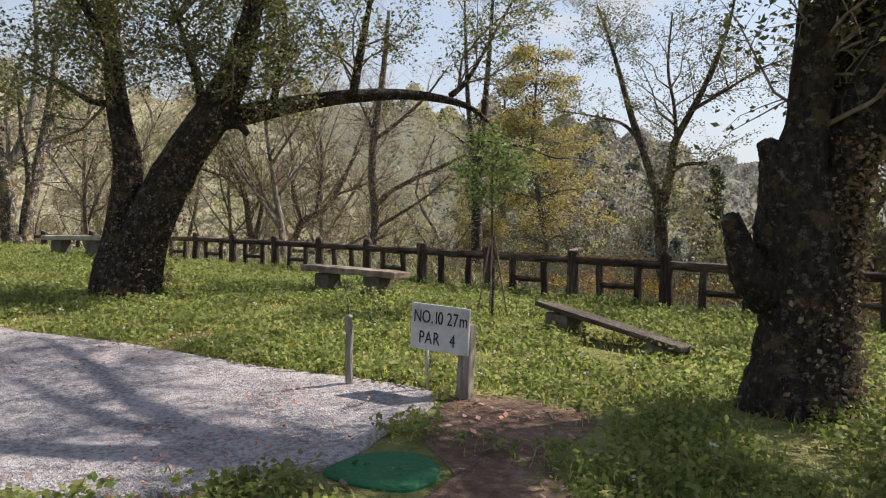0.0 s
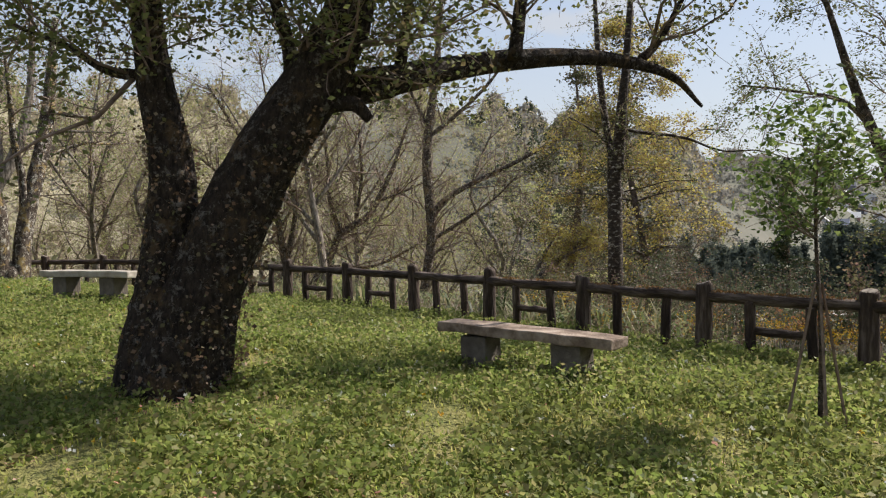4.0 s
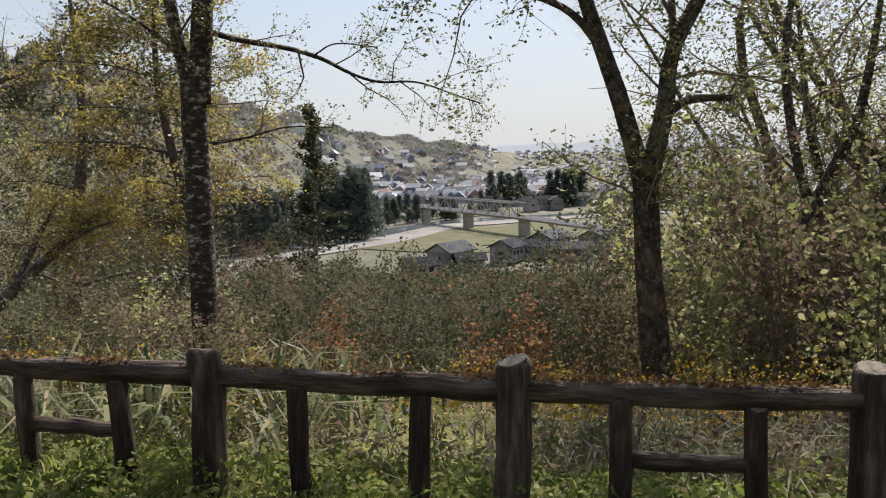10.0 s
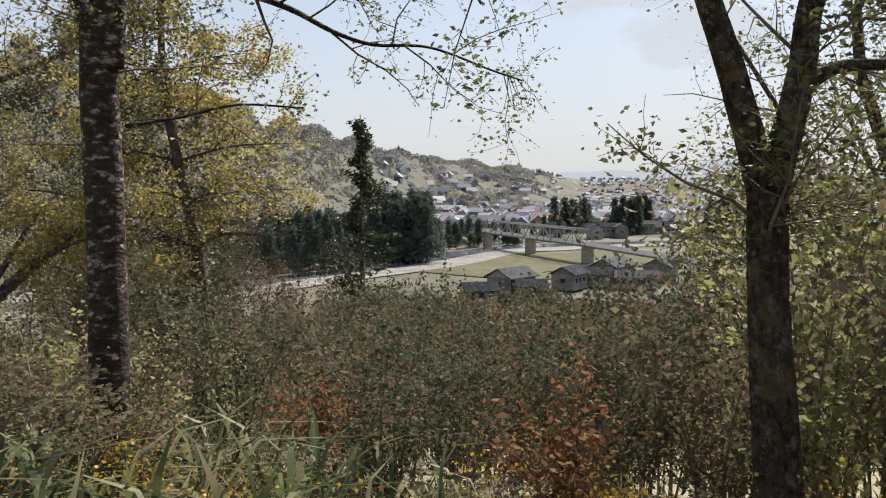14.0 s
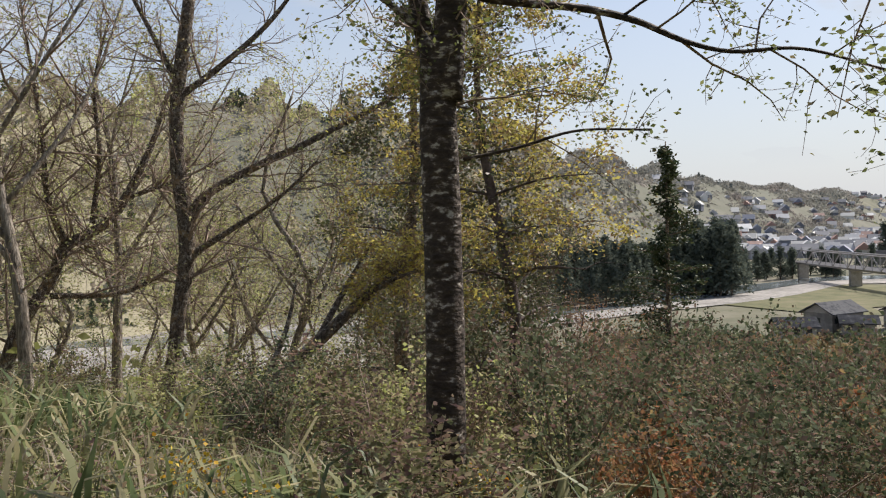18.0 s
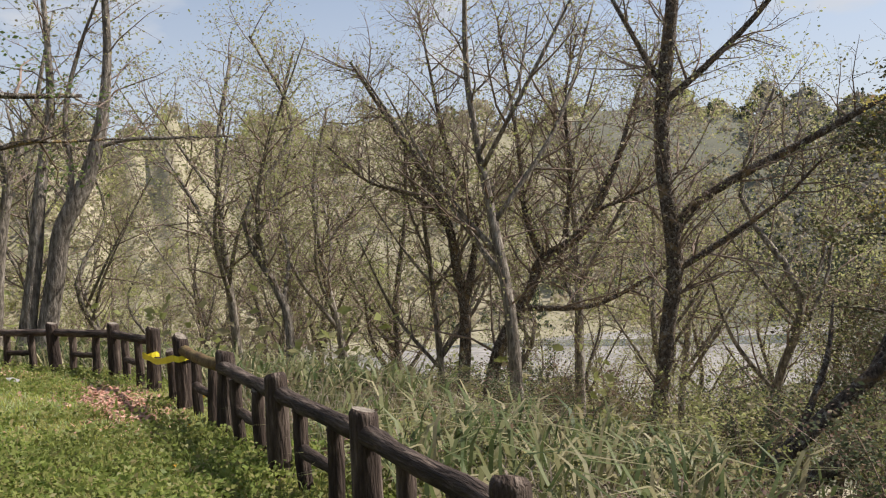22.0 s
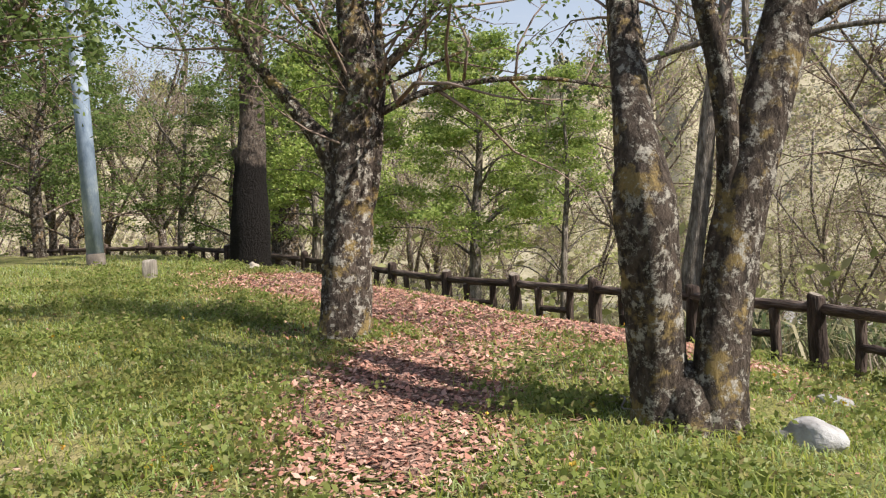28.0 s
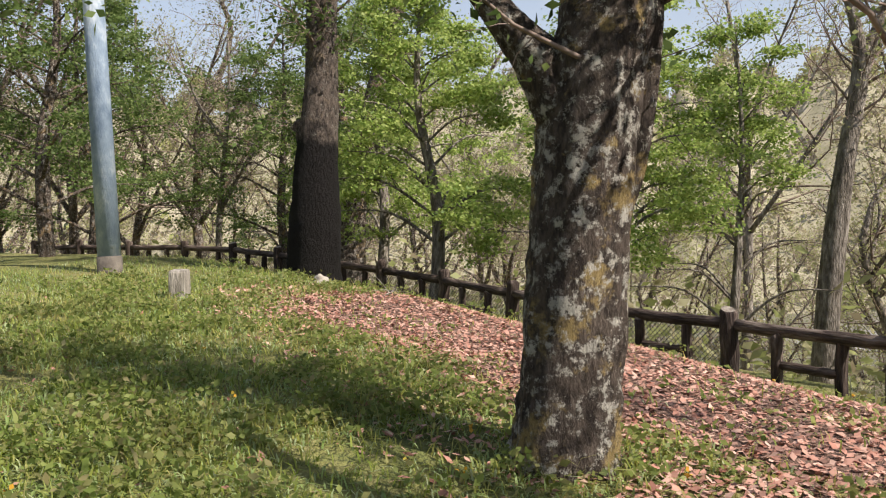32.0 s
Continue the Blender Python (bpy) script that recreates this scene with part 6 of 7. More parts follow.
for k, proto in enumerate((S_A, S_B, S_C, S_D)):
    for j, (x, y, sc) in enumerate(sh[k]):
        m = pose(x, y, gz(x, y) - 0.1, 0, 0, brng.uniform(0, 360)) @ Matrix.Diagonal((max(0.75, sc * 0.85), max(0.75, sc * 0.85), sc, 1))
        if j == 0:
            proto.matrix_basis = m
        else:
            copy_thing(proto, Matrix()).matrix_basis = m

# ---------- stones, stub posts, pole ----------
def boulder(label, x, y, sx, sy, sz, seed, turn, rock=None):
    bm = bmesh.new()
    bmesh.ops.create_icosphere(bm, subdivisions=3, radius=1)
    for v in bm.verts:
        v.co += v.co * (0.5 * noise.noise(v.co * 1.2 + Vector((seed, 0, 0))) + 0.05 * noise.noise(v.co * 4 + Vector((seed, 3, 0))))
        v.co = Vector((v.co.x * sx, v.co.y * sy, v.co.z * sz))
    for f_ in bm.faces:
        f_.smooth = True
    ob = part("boulder", bm, rock or M_STONE)
    ob.matrix_basis = pose(x, y, gz(x, y) + sz * 0.3, 0, 0, turn)
    return tagged(ob, label, "rock", group="rocks")


boulder("pale smooth boulder lying at the foot of a tree", -12.25, -3.5, 0.18, 0.12, 0.12, 2, 70)
boulder("small flat white stone half sunk in the lawn", -13.5, -3.1, 0.13, 0.09, 0.04, 5, 40)
boulder("small grey stone by the dark trunk", -20.0, -10.7, 0.13, 0.1, 0.09, 7, 10, M_CONC)
for sx_, sy_, h_ in ((-18.2, -11.5, 0.3),):
    bm = block(0.19, 0.19, h_ + 0.1, 0.03, 3, 0.01, 2)
    ob = part("stub_post", bm, M_GREYWOOD)
    ob.matrix_basis = pose(sx_, sy_, gz(sx_, sy_) + h_ / 2 - 0.05, 0, 0, 20)
    tagged(ob, "short pale sawn-off stub post in the grass", "post")

px_, py_ = -19.85, -13.65
pole = tagged(new("utility_pole"), "tall blue-grey concrete pole with a dark band at its foot", "pole")
pole.matrix_basis = pose(px_, py_, gz(px_, py_), 2.6, -1.0, 0)
v, f = tubes([[(0, 0, 0.22, 0.15), (0, 0, 3, 0.137), (0.0, 0, 6, 0.123), (0, 0, 9.5, 0.105)]], 16)
part("shaft", mesh_from("shaft", v, f, M_POLE), None, pole)
v, f = tubes([[(0, 0, -0.3, 0.165), (0, 0, 0.0, 0.163), (0, 0, 0.22, 0.16)]], 16)
part("foot_band", mesh_from("foot_band", v, f, M_CONC_DARK), None, pole, "dark band round the foot")


# ---------- valley: houses, bridge, town ----------
def house(label, x, y, sx, sy, h, turn, seed):
    g_ = max(gz(x, y), FLOOR + 0.4)
    th = tagged(new("house"), label, "house", group="riverside houses")
    th.matrix_basis = pose(x, y, g_, 0, 0, turn)
    part("wall", block(sx, sy, h, 0.05), M_WALL, th).matrix_basis = pose(0, 0, h / 2)
    bm = bmesh.new()
    o, rise, t = 0.8, sy * 0.27, 0.25
    for sgn in (1, -1):
        q = [bm.verts.new(p_) for p_ in ((-sx / 2 - o, 0, h + rise), (sx / 2 + o, 0, h + rise), (sx / 2 + o, sgn * (sy / 2 + o), h - 0.3), (-sx / 2 - o, sgn * (sy / 2 + o), h - 0.3))]
        w = [bm.verts.new(v_.co + Vector((0, 0, t))) for v_ in q]
        bm.faces.new(w if sgn < 0 else w[::-1])
        bm.faces.new(q[::-1] if sgn < 0 else q)
        for k in range(4):
            bm.faces.new((q[k], q[(k + 1) % 4], w[(k + 1) % 4], w[k]))
    bmesh.ops.recalc_face_normals(bm, faces=list(bm.faces))
    part("roof", bm, M_ROOF, th)
    for sgn in (1, -1):
        bm = bmesh.new()
        q = [bm.verts.new(p_) for p_ in ((sgn * sx / 2 * 0.995, -sy / 2, h - 0.1), (sgn * sx / 2 * 0.995, sy / 2, h - 0.1), (sgn * sx / 2 * 0.995, 0, h + rise))]
        w = [bm.verts.new(v_.co - Vector((sgn * 0.15, 0, 0))) for v_ in q]
        bm.faces.new(q)
        bm.faces.new(w[::-1])
        for k in range(3):
            bm.faces.new((q[k], q[(k + 1) % 3], w[(k + 1) % 3], w[k]))
        part("gable", bm, M_WALL, th)
    for k in range(max(2, int(sx / 2.6))):
        u = -sx / 2 + 1.4 + k * 2.5
        if u > sx / 2 - 0.8:
            break
        win = part("window", block(1.3, 0.08, 1.2, 0.02), M_PANE, th)
        win.matrix_basis = pose(u, -sy / 2 - 0.02, h * 0.62)
    for sgn in (1, -1):
        win = part("window", block(0.08, 1.5, 1.2, 0.02), M_PANE, th)
        win.matrix_basis = pose(sgn * (sx / 2 + 0.02), 0, h * 0.6)
    return th


for k, (hh, dd, a, b, h_, tn) in enumerate(((-13.2, 212, 11, 8, 4.6, 65), (-11.8, 205, 7, 5, 3.0, 20), (-9.0, 222, 9, 7, 4.4, 75), (-7.6, 230, 12, 6, 3.6, 5), (-5.9, 240, 13, 8, 5.0, 70), (-4.3, 226, 11, 6, 3.2, 10), (-15.6, 196, 8, 6, 3.0, 30), (-2.6, 250, 12, 8, 4.4, 80))):
    x, y = polar(hh, dd, 0, 0)
    house("dark-roofed farmhouse with pale walls on the river flat", x, y, a, b, h_, tn, k)
hrng = random.Random(23)
kinds = [house("low slate-roofed house at the near edge of the town", 0, 0, a, b, h_, 0, 3) for a, b, h_ in ((11, 8, 5), (14, 7, 4), (9, 7, 6))]
placed = 0
while placed < 42:
    hh, dd = hrng.uniform(-10.5, 6), hrng.uniform(440, 640)
    x, y = polar(hh, dd, 0, 0)
    proto = kinds[placed % 3]
    m_ = pose(x, y, max(gz(x, y), FLOOR) + 0.2, 0, 0, hrng.choice((20, 110)) + hrng.uniform(-8, 8))
    ob = proto if placed < 3 else copy_thing(proto, Matrix())
    ob.matrix_basis = m_
    placed += 1

# truss bridge
pa, pb, pc = Vector((-99, 372, -19.6)), Vector((-40, 297, -19.8)), Vector((4, 236, -20.6))
bridge = tagged(new("truss_bridge"), "long grey steel truss bridge on concrete piers across the river", "bridge")
bridge.location = pa
B0 = np.array([*pa, 0])


def beam(name, p, q, r, label="", m=M_STEEL):
    v, f = tubes([np.array([(*p, r), (*q, r)]) - B0], 4)
    return part(name, mesh_from(name, v, f, m, False), None, bridge, label)


across = (pb - pa).cross(Vector((0, 0, 1))).normalized() * 3
for p, q in ((pa, pb), (pb, pc)):
    for k in (-0.7, 0, 0.7):
        beam("deck", p + across * k, q + across * k, 0.75)
n = 16
hi = Vector((0, 0, 5.5))
for sd in (1, -1):
    beam("chord", pa.lerp(pb, 0.03) + across * sd + hi, pa.lerp(pb, 0.97) + across * sd + hi, 0.28)
    for k in range(n):
        a, b = pa.lerp(pb, k / n) + across * sd, pa.lerp(pb, (k + 1) / n) + across * sd
        up_ = k % 2 == 0
        beam("diagonal", a + (Vector() if up_ else hi), b + (hi if up_ else Vector()), 0.2)
        beam("upright", b, b + hi, 0.13)
for u, p, q in ((0.02, pa, pb), (0.5, pa, pb), (1.0, pa, pb), (1.0, pb, pc)):
    c = p.lerp(q, u)
    bm = block(1.8, 4.5, c.z - FLOOR, 0.3)
    pr = part("pier", bm, M_CONC, bridge, "concrete pier")
    pr.matrix_basis = pose(*(Vector((c.x, c.y, (c.z + FLOOR) / 2)) - pa), 0, 0, math.degrees(math.atan2((pb - pa).y, (pb - pa).x)))

# the town: far gabled roofs, too many to count
trng = np.random.default_rng(9)
V, F = [], []
count = 0
while count < 1500:
    h, d = trng.uniform(-24, 16), 560 + 2300 * trng.random() ** 1.6
    if d < 560 and h < -11.5:
        continue
    if h < -12 and d > np.interp(h, [-24, -12], [760, 1250]):
        continue
    x, y = polar(h, d, 0, 0)
    z = max(gz(x, y), FLOOR) - 0.3
    a, b, hh, tn = trng.uniform(7, 16), trng.uniform(6, 9), trng.uniform(3.5, 6.5), trng.choice((0.35, 1.9)) + trng.normal() * 0.12
    c_, s_ = math.cos(tn), math.sin(tn)
    box = [(-a, -b, 0), (a, -b, 0), (a, b, 0), (-a, b, 0), (-a, -b, hh), (a, -b, hh), (a, b, hh), (-a, b, hh)]
    roof = [(-a * 1.1, -b * 1.25, hh - 0.3), (a * 1.1, -b * 1.25, hh - 0.3), (a * 1.1, b * 1.25, hh - 0.3), (-a * 1.1, b * 1.25, hh - 0.3), (-a * 1.1, 0, hh + b * 0.5), (a * 1.1, 0, hh + b * 0.5)]
    n0 = len(V)
    V += [(x + (p_ * c_ - q_ * s_) / 2, y + (p_ * s_ + q_ * c_) / 2, z + r_) for p_, q_, r_ in box]
    F += [(n0, n0 + 1, n0 + 5, n0 + 4), (n0 + 1, n0 + 2, n0 + 6, n0 + 5), (n0 + 2, n0 + 3, n0 + 7, n0 + 6), (n0 + 3, n0, n0 + 4, n0 + 7)]
    n1 = len(V)
    V += [(x + (p_ * c_ - q_ * s_) / 2, y + (p_ * s_ + q_ * c_) / 2, z + r_) for p_, q_, r_ in roof]
    F += [(n1, n1 + 1, n1 + 5, n1 + 4), (n1 + 2, n1 + 3, n1 + 4, n1 + 5), (n1, n1 + 4, n1 + 3), (n1 + 1, n1 + 2, n1 + 5), (n1 + 3, n1 + 2, n1 + 1, n1)]
    count += 1
town = new("town", mesh_from("town", V, F, M_TOWN, False))
tagged(town, "far town of low houses with pale and slate roofs", "town", kind="stuff")


# ---------- woods on the hills ----------
def crowns_mesh(name, hub, top, wide, each, rg, material, size=0.5, spire=0.0):
    """Far tree crowns: ragged plates lying over a rounded or pointed crown, each crown of its own height."""
    k = len(hub)
    u = rg.random((k, each))
    a = rg.random((k, each)) * np.pi * 2
    z = 0.1 + 0.9 * u
    r = np.where(spire > 0.5, 1.02 - z, np.sqrt(np.clip(1.04 - (2 * z - 1.0) ** 2, 0.02, 1))) * rg.uniform(0.7, 1.12, (k, each))
    n = np.stack([np.cos(a) * r, np.sin(a) * r, (z - 0.4) * 0.9], -1) + rg.normal(0, 0.28, (k, each, 3))
    n /= np.linalg.norm(n, axis=-1, keepdims=True)
    c = hub[:, None, :] + np.stack([np.cos(a) * r * wide[:, None], np.sin(a) * r * wide[:, None], z * top[:, None]], -1)
    t1 = np.cross(n, rg.normal(0, 1, n.shape))
    t1 /= np.linalg.norm(t1, axis=-1, keepdims=True) + 1e-9
    t2 = np.cross(n, t1)
    q = (size * wide)[:, None, None] * rg.uniform(0.6, 1.3, (k, each, 1))
    v = np.stack([c - t1 * q, c + t2 * q * 0.8 + n * q * 0.2, c + t1 * q, c - t2 * q * 0.8 + n * q * 0.2], 2).reshape(-1, 3)
    m = k * each
    me = bpy.data.meshes.new(name)
    me.vertices.add(m * 4)
    me.vertices.foreach_set("co", v.ravel())
    me.loops.add(m * 4)
    me.loops.foreach_set("vertex_index", np.arange(m * 4))
    me.polygons.add(m)
    me.polygons.foreach_set("loop_start", np.arange(m) * 4)
    me.materials.append(material)
    me.update(calc_edges=True)
    return me


def patches(x, y, scale, seed):
    """Uneven stands of one kind of tree, as a smooth field about zero."""
    w = scale
    return np.sin(x * w + seed + 1.3 * np.sin(y * w * 0.7 + seed)) * np.sin(y * w * 1.2 - seed + np.sin(x * w * 0.5)) + 0.6 * np.sin(x * w * 2.3 + y * w * 1.9 + 2 * seed)


def woods(name, label, n, r0, r1, h0, h1, tall, wide, each, material, seed, keep=None, low=0.6, spire=0.0, size=0.5):
    rg = np.random.default_rng(seed)
    h, r = np.radians(rg.uniform(h0, h1, n)), r0 + (r1 - r0) * rg.random(n) ** 0.8
    x, y = r * np.sin(h), r * np.cos(h)
    z = height(x, y)
    ok = (outside(x, y) > 60) & (z > FLOOR + low)
    if keep:
        ok &= keep(x, y)
    hub = np.stack([x, y, z], 1)[ok]
    k = len(hub)
    top = tall * rg.uniform(0.6, 1.15, k)
    ob = new(name, crowns_mesh(name, hub, top, wide * rg.uniform(0.7, 1.25, k), each, rg, material, size, spire))
    return tagged(ob, label, "woods", kind="stuff")


woods("budding_woods", "half-bare grey-brown spring woods covering the hillside across the river", 4400, 120, 520, -135, -26, 8, 2.9, 34, M_HILL, 1, size=0.26)
woods("fresh_woods", "stands of pale yellow-green trees on the hillside", 2600, 120, 520, -135, -26, 7.5, 2.8, 34, M_HILL_FRESH, 2, lambda x, y: patches(x, y, 0.03, 1.0) > 0.15, size=0.26)
woods("cedar_woods", "dark evergreen stands on the hillside across the river", 3200, 150, 460, -135, -24, 9, 2.4, 26, M_HILL_DARK, 3, lambda x, y: patches(x, y, 0.022, 4.2) > 0.72 - 0.85 * smoothstep(np.degrees(np.arctan2(x, y)), -66, -54), spire=1.0, size=0.36)
woods("valley_scrub", "russet and grey scrub on the lower slope above the river flat", 1500, 70, 186, -27, 9, 3.2, 2.0, 40, M_VALLEY, 4, low=-1.0, size=0.22)
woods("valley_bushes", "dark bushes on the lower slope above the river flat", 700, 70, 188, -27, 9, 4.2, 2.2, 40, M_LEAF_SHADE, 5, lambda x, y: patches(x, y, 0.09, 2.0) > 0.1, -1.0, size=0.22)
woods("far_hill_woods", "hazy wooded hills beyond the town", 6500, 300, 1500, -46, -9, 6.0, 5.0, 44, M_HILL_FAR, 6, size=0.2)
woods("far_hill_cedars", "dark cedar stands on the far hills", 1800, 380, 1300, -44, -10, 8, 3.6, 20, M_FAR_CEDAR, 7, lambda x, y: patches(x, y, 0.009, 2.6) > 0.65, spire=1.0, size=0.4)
rg = np.random.default_rng(19)
x, y = rg.uniform(-85, -18, 5200), rg.uniform(-26, 34, 5200)
o_ = outside(x, y)
ok = (o_ > 5) & (o_ < 62) & (np.degrees(np.arctan2(x + 3, y + 2)) < -52)
hub = np.c_[x, y, height(x, y)][ok]
t = np.repeat(rg.uniform(0.5, 2.6, len(hub)), 16)
c = np.repeat(hub, 16, 0)
c[:, :2] += rg.normal(0, 1, (len(c), 2)) * (0.32 * t + 0.25)[:, None]
c[:, 2] += t * rg.random(len(c))
ob = new("slope_undergrowth", leaves_mesh("slope_undergrowth", c, 0.26, M_LEAF_LIGHT, rg, 0.0, 0.6))
tagged(ob, "thin pale undergrowth between the trees on the slope", "undergrowth", kind="stuff")
# Backdrop ridge: the mountain haze is its own glowing colour.
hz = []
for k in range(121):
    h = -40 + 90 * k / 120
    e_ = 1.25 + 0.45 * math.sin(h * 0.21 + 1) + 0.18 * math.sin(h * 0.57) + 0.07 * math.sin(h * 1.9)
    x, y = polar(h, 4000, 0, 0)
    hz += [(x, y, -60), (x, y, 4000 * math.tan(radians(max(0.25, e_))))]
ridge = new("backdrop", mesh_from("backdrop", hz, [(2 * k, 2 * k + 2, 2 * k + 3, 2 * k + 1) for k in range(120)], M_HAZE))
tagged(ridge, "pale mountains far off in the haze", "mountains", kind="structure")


# ---------- lawn ----------
def blades(name, label, xy, h_lo, h_hi, width, material, seed, lean=0.35, category="grass", lift=0.0):
    """Bent grass blades of two quads' worth of triangles each, rooted on the ground."""
    rg = np.random.default_rng(seed)
    k = len(xy)
    z = height(xy[:, 0], xy[:, 1]) - 0.01 + lift
    a = rg.random(k) * np.pi * 2
    L = rg.uniform(h_lo, h_hi, k)
    d = np.stack([np.cos(a), np.sin(a)], 1)
    sd = np.stack([-np.sin(a), np.cos(a)], 1) * (width * rg.uniform(0.6, 1.3, k))[:, None]
    ln = lean * rg.uniform(0.3, 1.6, k)
    b = np.c_[xy, z]
    v = np.empty((k, 5, 3))
    v[:, 0, :2], v[:, 0, 2] = b[:, :2] - sd / 2, b[:, 2]
    v[:, 1, :2], v[:, 1, 2] = b[:, :2] + sd / 2, b[:, 2]
    m = b[:, :2] + d * (ln * L * 0.35)[:, None]
    v[:, 2, :2], v[:, 2, 2] = m + sd * 0.45, b[:, 2] + L * 0.62
    v[:, 3, :2], v[:, 3, 2] = m - sd * 0.45, b[:, 2] + L * 0.62
    v[:, 4, :2], v[:, 4, 2] = b[:, :2] + d * (ln * L)[:, None], b[:, 2] + L * np.clip(1.05 - 0.35 * ln, 0.3, 1)
    i = np.arange(k)[:, None] * 5
    quads, tris = i + np.array([[0, 1, 2, 3]]), i + np.array([[3, 2, 4]])
    me = bpy.data.meshes.new(name)
    me.vertices.add(k * 5)
    me.vertices.foreach_set("co", v.ravel())
    me.loops.add(k * 7)
    me.loops.foreach_set("vertex_index", np.hstack([quads, tris]).ravel())
    me.polygons.add(k * 2)
    me.polygons.foreach_set("loop_start", np.stack([np.arange(k) * 7, np.arange(k) * 7 + 4], 1).ravel())
    me.materials.append(material)
    me.update(calc_edges=True)
    return tagged(new(name, me), label, category, kind="stuff")


LITTER = ((-12.7, -6.0, 2.3, 0.85, 10), (-16.4, -6.7, 2.7, 1.5, 40), (-17.9, -8.9, 2.0, 1.1, 50), (-15.4, -4.6, 1.8, 0.8, 40), (-12.0, -1.95, 1.6, 0.35, 10))


def litter_amount(x, y):
    out = np.zeros_like(x)
    for cx, cy, rx, ry, tn in LITTER:
        a = radians(tn)
        dx, dy = x - cx, y - cy
        u, v_ = (dx * math.cos(a) + dy * math.sin(a)) / rx, (-dx * math.sin(a) + dy * math.cos(a)) / ry
        q = u * u + v_ * v_
        out = np.maximum(out, np.maximum(np.clip(1.6 - q * 1.3, 0, 1), 0.22 * np.clip(2.6 - q, 0, 1)))
    return out


def inside_apron(x, y):
    p = np.array(APRON)
    c = np.zeros(x.shape, bool)
    for (ax, ay), (bx, by) in zip(p, np.roll(p, -1, 0)):
        c ^= ((ay > y) != (by > y)) & (x < (bx - ax) * (y - ay) / (by - ay + 1e-12) + ax)
    return c


def lawn_spots(n, seed, x0=-27, x1=10, y0=-15, y1=0.6, clump=0.0):
    rg = np.random.default_rng(seed)
    x, y = rg.uniform(x0, x1, n), rg.uniform(y0, y1, n)
    ok = (outside(x, y) < 0.5) & ~inside_apron(x, y)
    ok &= rg.random(n) > litter_amount(x, y) * 0.92
    # trodden earth and the turf mat beside the paving
    for ex, ey, er in ((4.95, -6.1, 0.45), (4.3, -5.35, 0.5), (3.9, -4.95, 0.32)):
        ok &= rg.random(n) > 0.95 * np.clip(1.7 - np.hypot(x - ex, y - ey) / er, 0, 1)
    ok &= np.hypot(x - 4.35, y + 6.3) > 0.44
    if clump:
        f_ = np.sin(x * 2.1 + np.sin(y * 1.7)) * np.sin(y * 2.6 + np.sin(x * 1.1)) + 0.5 * np.sin(x * 5.3 + y * 4.1)
        ok &= f_ + rg.normal(0, 0.4, n) > clump
    # thinner far from the walk
    path_d = np.minimum.reduce([np.hypot(x - a, y - b) for a, b in ((5, -7.7), (2, -6.8), (-0.3, -4), (-1, -1.7), (-4, -2.2), (-7, -3.8), (-9.5, -5.2), (-12.5, -6.8), (-15, -8))])
    ok &= rg.random(n) < np.clip(1.2 - path_d / 7.5, 0.08, 1)
    return np.c_[x, y][ok]


blades("lawn_grass", "short rough lawn grass in sun and shade", lawn_spots(400000, 1, clump=-1.1), 0.03, 0.1, 0.009, M_GRASS, 1, 0.8)
w = lawn_spots(70000, 2, clump=0.35)
blades("lawn_weeds", "tufts of broad-leaved weeds in the lawn", w, 0.06, 0.16, 0.022, M_WEED, 2, 0.9)
hub = lawn_spots(46000, 12, -9, 9.5, -9, 0.5, clump=-0.45)
hub = np.vstack([hub, lawn_spots(24000, 13, -22, -9, -13, -1, clump=0.1)])
c = np.repeat(hub, 11, 0)
rg = np.random.default_rng(14)
c = c + rg.normal(0, 0.045, c.shape)
cz = height(c[:, 0], c[:, 1]) + rg.uniform(0.015, 0.05, len(c)) + np.repeat(rg.random(len(hub)) ** 3 * 0.1, 11)
ob = new("weed_rosettes", leaves_mesh("weed_rosettes", np.c_[c, cz], 0.042, M_WEED, rg, -0.15, 0.62))
tagged(ob, "clover and plantain rosettes spread through the lawn", "weeds", kind="stuff")
blades("lawn_tufts", "taller uneven tufts of grass in the lawn", lawn_spots(170000, 15, clump=0.45), 0.07, 0.19, 0.007, M_GRASS, 16, 0.9)
blades("dry_lawn_grass", "pale dry grass in the open end of the lawn", lawn_spots(260000, 17, -24, -8.5, -15, 0.0, clump=-0.5), 0.03, 0.085, 0.009, M_DRYGRASS, 18, 1.1)
# rank weeds along the fence foot and in the sunny hollow by the sign
rg = np.random.default_rng(3)
x = rg.uniform(-10, 9.5, 60000)
y = rg.uniform(-4.5, 0.9, 60000)
o_ = outside(x, y)
ok = (o_ > -2.6 + 1.2 * np.sin(x * 0.8)) & (o_ < 0.8) & (rg.random(60000) < 0.75)
blades("fence_weeds", "rank green weeds along the foot of the fence", np.c_[x, y][ok][::2], 0.06, 0.2, 0.011, M_WEED, 4, 0.8)
c = np.repeat(np.c_[x, y][ok], 2, 0) + rg.normal(0, 0.04, (2 * ok.sum(), 2))
cz = height(c[:, 0], c[:, 1]) + rg.uniform(0.02, 0.2, len(c)) * (0.5 + 0.5 * np.sin(c[:, 0] * 3.1) * np.sin(c[:, 1] * 2.7)) + 0.02
ob = new("weed_leaves", leaves_mesh("weed_leaves", np.c_[c, cz], 0.042, M_WEED, rg, -0.1, 0.6))
tagged(ob, "small leaves of weeds and nettles by the fence", "weeds", kind="stuff")

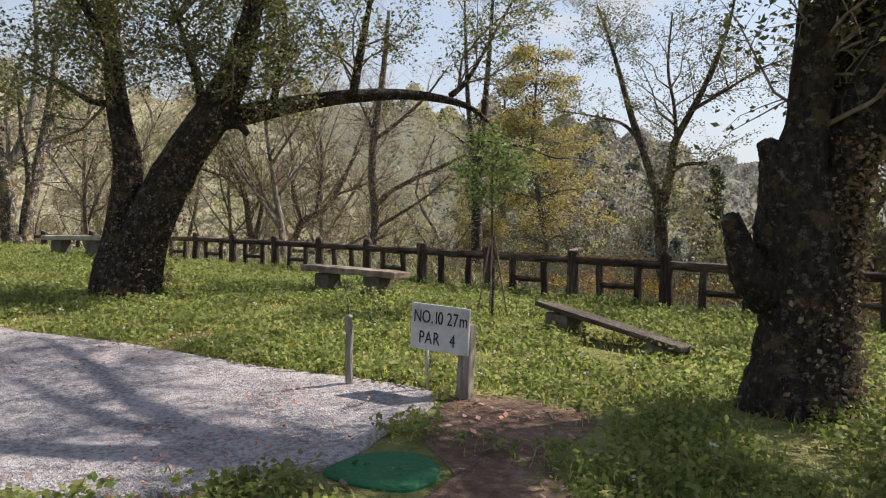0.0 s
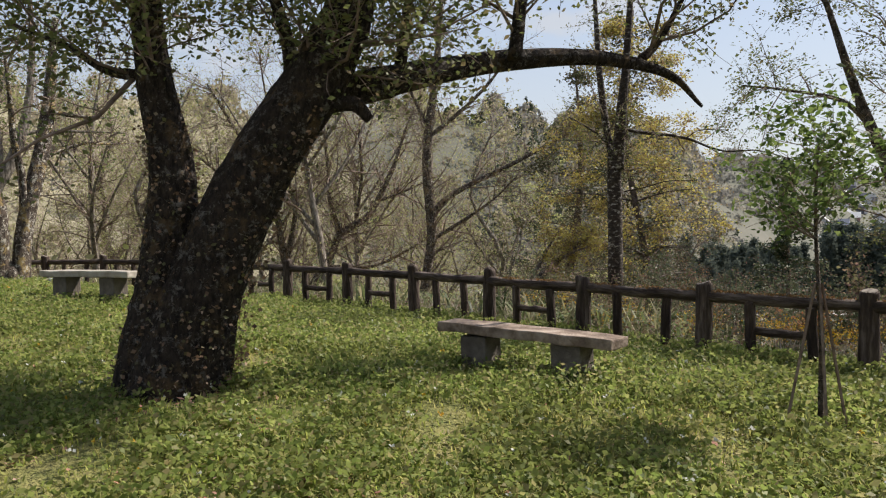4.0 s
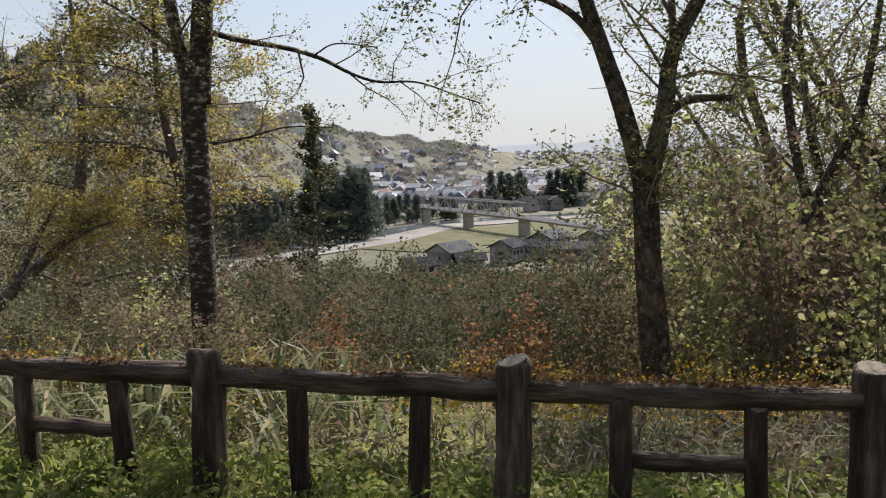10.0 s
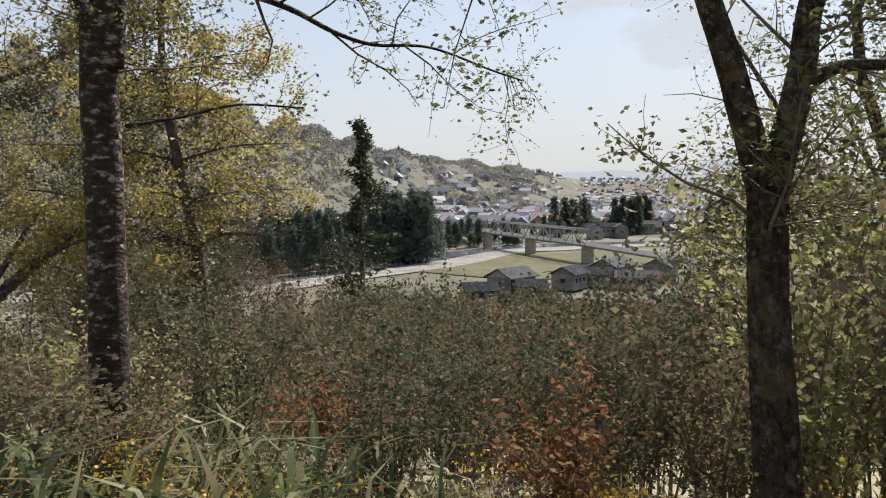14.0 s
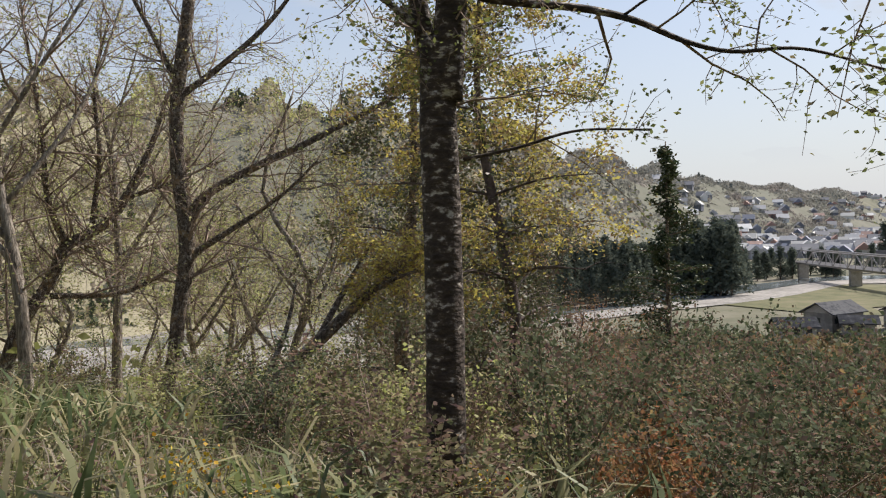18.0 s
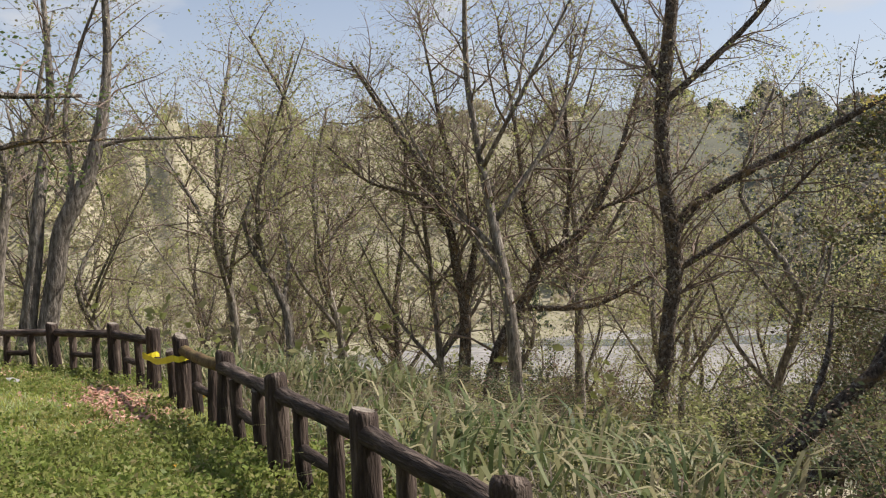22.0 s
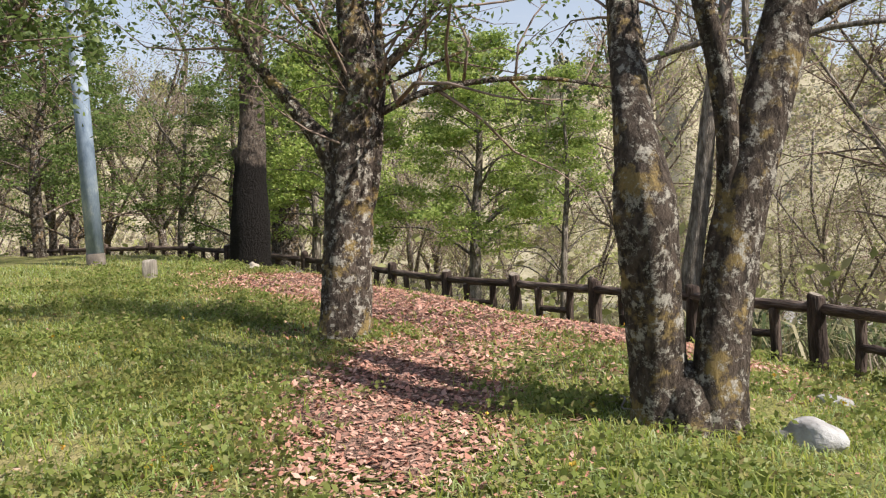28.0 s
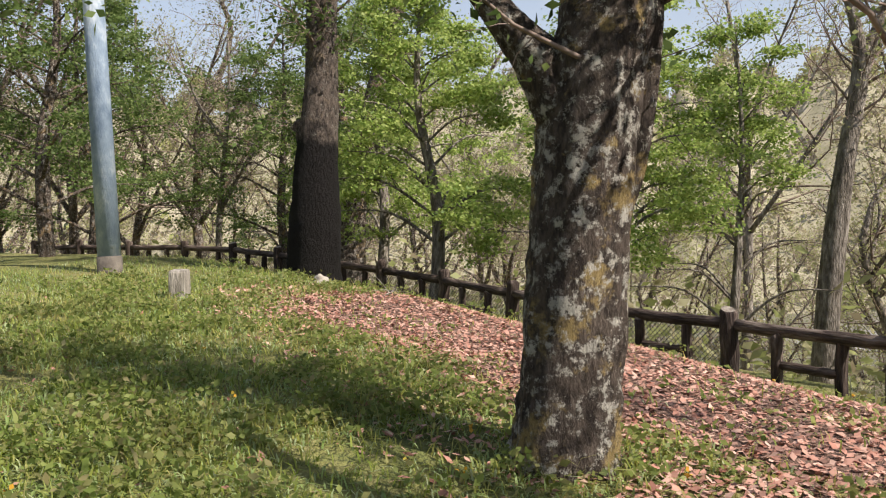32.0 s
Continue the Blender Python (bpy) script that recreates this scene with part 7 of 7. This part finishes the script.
# tall grass on the bank
x, y = rg.uniform(-19, 10, 90000), rg.uniform(-5, 9, 90000)
o_ = outside(x, y)
ok = (o_ > 0.4) & (o_ < 6.5) & (rg.random(90000) < np.clip(1.1 - o_ / 7, 0, 1) * (0.25 + 0.75 * (np.sin(x * 0.9 + np.sin(y * 1.4)) > -0.1)))
blades("bank_grass", "tall mixed grass and bamboo grass on the bank", np.c_[x, y][ok], 0.12, 0.42, 0.012, M_REED, 5, 1.1)
x, y = rg.uniform(-20, -1, 16000), rg.uniform(-4, 6, 16000)
o_ = outside(x, y)
ok = (o_ > 0.5) & (o_ < 3.6) & (np.sin(x * 1.3) + rg.normal(0, 0.6, 16000) > 0.1)
blades("bamboo_grass", "broad drooping bamboo grass leaves behind the fence", np.c_[x, y][ok], 0.35, 0.75, 0.034, M_BAMBOO, 6, 1.1)
hx, hy = rg.uniform(-4.5, 4.5, 130), rg.uniform(-0.2, 3.0, 130)
o_ = outside(hx, hy)
hub = np.c_[hx, hy][(o_ > 0.7) & (o_ < 2.8)]
c = np.repeat(hub, 90, 0)
c = c + rg.normal(0, 0.1, c.shape)
cz = height(c[:, 0], c[:, 1]) + np.repeat(rg.uniform(0.15, 0.5, len(hub)), 90) + rg.normal(0, 0.07, len(c))
ob = new("bank_flowers", leaves_mesh("bank_flowers", np.c_[c, cz], 0.021, M_FLOWER, rg, -0.5, 0.9))
tagged(ob, "orange and yellow blossoms low on the bank", "flowers", kind="stuff")

x, y = rg.uniform(-16, 8, 9000), rg.uniform(-4, 7, 9000)
o_ = outside(x, y)
hub = np.c_[x, y][(o_ > 0.3) & (o_ < 5) & (np.sin(x * 1.9 + y) + np.sin(y * 2.3 - x) + rg.normal(0, 0.5, 9000) > -0.2)]
c = np.repeat(hub, 16, 0)
c = c + rg.normal(0, 0.1, c.shape)
cz = height(c[:, 0], c[:, 1]) + np.repeat(rg.uniform(0.05, 0.35, len(hub)), 16) * rg.uniform(0.2, 1.1, len(c))
ob = new("bank_weeds", leaves_mesh("bank_weeds", np.c_[c, cz], 0.05, M_SHRUB, rg, 0.0, 0.5))
tagged(ob, "olive and brown leafy weeds crowding the top of the bank", "weeds", kind="stuff")

# fallen leaves
for cx, cy, rx, ry, tn in LITTER:
    a0 = radians(tn)
    ring = []
    for k in range(14):
        w_ = math.tau * k / 14
        q = 0.66 + 0.2 * math.sin(k * 2.4 + cx)
        u_, v_ = rx * q * math.cos(w_), ry * q * math.sin(w_)
        ring.append((cx + u_ * math.cos(a0) - v_ * math.sin(a0), cy + u_ * math.sin(a0) + v_ * math.cos(a0)))
    if cy > -2.5:
        continue
    patch("litter_bed", ring, M_LITTERBED, "thin bed of brown leaf mould under the trees", 0.012, category="leaf litter")
n = 260000
x, y = rg.uniform(-22, -9, n), rg.uniform(-12.5, -1.2, n)
ok = (rg.random(n) < litter_amount(x, y) * 0.85 + 0.012) & (outside(x, y) < 0.2)
c = np.c_[x, y][ok]
xa, ya = rg.uniform(-3, 4.6, 11000), rg.uniform(-10.5, -5, 11000)
heap = np.sin(xa * 2.3 + np.sin(ya * 2)) + np.sin(ya * 3.1 + xa) + rg.normal(0, 0.6, 11000) > 0.2
xa, ya = xa[heap], ya[heap]
c = np.vstack([c, np.c_[xa, ya], np.c_[rg.uniform(-9, 6, 1500), rg.uniform(-9, -1, 1500)]])
c = c[outside(c[:, 0], c[:, 1]) < 0.2]
k = len(c)
apron = inside_apron(c[:, 0], c[:, 1])
cz = height(c[:, 0], c[:, 1]) + rg.uniform(0.006, 0.03, k) + np.where(apron, 0.045, 0.0)
a = rg.random(k) * np.pi * 2
L = np.where(apron, rg.uniform(0.014, 0.036, k), rg.uniform(0.022, 0.065, k))
d = np.stack([np.cos(a), np.sin(a), rg.normal(0, 0.35, k)], 1) * L[:, None]
e = np.stack([-np.sin(a), np.cos(a), rg.normal(0, 0.25, k)], 1) * (L * 0.3)[:, None]
p = np.c_[c, cz]
v = np.stack([p - d / 2, p + e, p + d / 2, p - e], 1)
me = bpy.data.meshes.new("leaf_litter")
me.vertices.add(k * 4)
me.vertices.foreach_set("co", v.ravel())
me.loops.add(k * 4)
me.loops.foreach_set("vertex_index", np.arange(k * 4))
me.polygons.add(k)
me.polygons.foreach_set("loop_start", np.arange(k) * 4)
me.materials.append(M_LITTER)
me.update(calc_edges=True)
tagged(new("leaf_litter", me), "drifts of dry pinkish brown fallen leaves", "leaf litter", kind="stuff")

# flowers in the lawn and fallen twigs
fl = lawn_spots(420, 41, -18, 9, -10, 0.3)
fz = height(fl[:, 0], fl[:, 1]) + 0.07
ob = new("dandelions", leaves_mesh("dandelions", np.repeat(np.c_[fl, fz], 5, 0) + np.random.default_rng(42).normal(0, 0.006, (len(fl) * 5, 3)), 0.022, M_FLOWER, np.random.default_rng(43), -0.6, 0.9))
tagged(ob, "scattered small yellow dandelions in the lawn", "flowers", kind="stuff")
fl = lawn_spots(500, 44, -6, 9, -8, 0.3)
fz = height(fl[:, 0], fl[:, 1]) + 0.09
ob = new("white_flowers", leaves_mesh("white_flowers", np.repeat(np.c_[fl, fz], 4, 0) + np.random.default_rng(45).normal(0, 0.006, (len(fl) * 4, 3)), 0.02, M_DAISY, np.random.default_rng(46), -0.6, 0.9))
tagged(ob, "tiny white flowers dotted through the weeds", "flowers", kind="stuff")


def fallen_branch(x, y, turn, length, seed):
    rg = np.random.default_rng(seed)
    g_ = gz(x, y)
    main = smooth_path([(0, 0, 0.03, 0.011), (length * 0.35, 0.05, 0.06, 0.009), (length * 0.7, -0.04, 0.05, 0.006), (length, 0.03, 0.09, 0.003)], 12)
    v, f = tubes([main] + sprout(main, rg, 6, length * 0.4, 0.15, up=0.25, segs=4), 6, 0.05, seed)
    ob = new("fallen_branch", mesh_from("fallen_branch", v, f, M_GREYWOOD))
    ob.matrix_basis = pose(x, y, g_, 0, 0, turn)
    tagged(ob, "dry grey fallen branch lying in the grass", "branch", group="fallen branches")


fallen_branch(-12.75, -4.62, 20, 0.6, 1)
fallen_branch(-12.7, -4.5, 75, 0.45, 2)
fallen_branch(-19.4, -9.6, 20, 0.9, 3)
fallen_branch(-20.0, -8.9, 200, 0.7, 4)
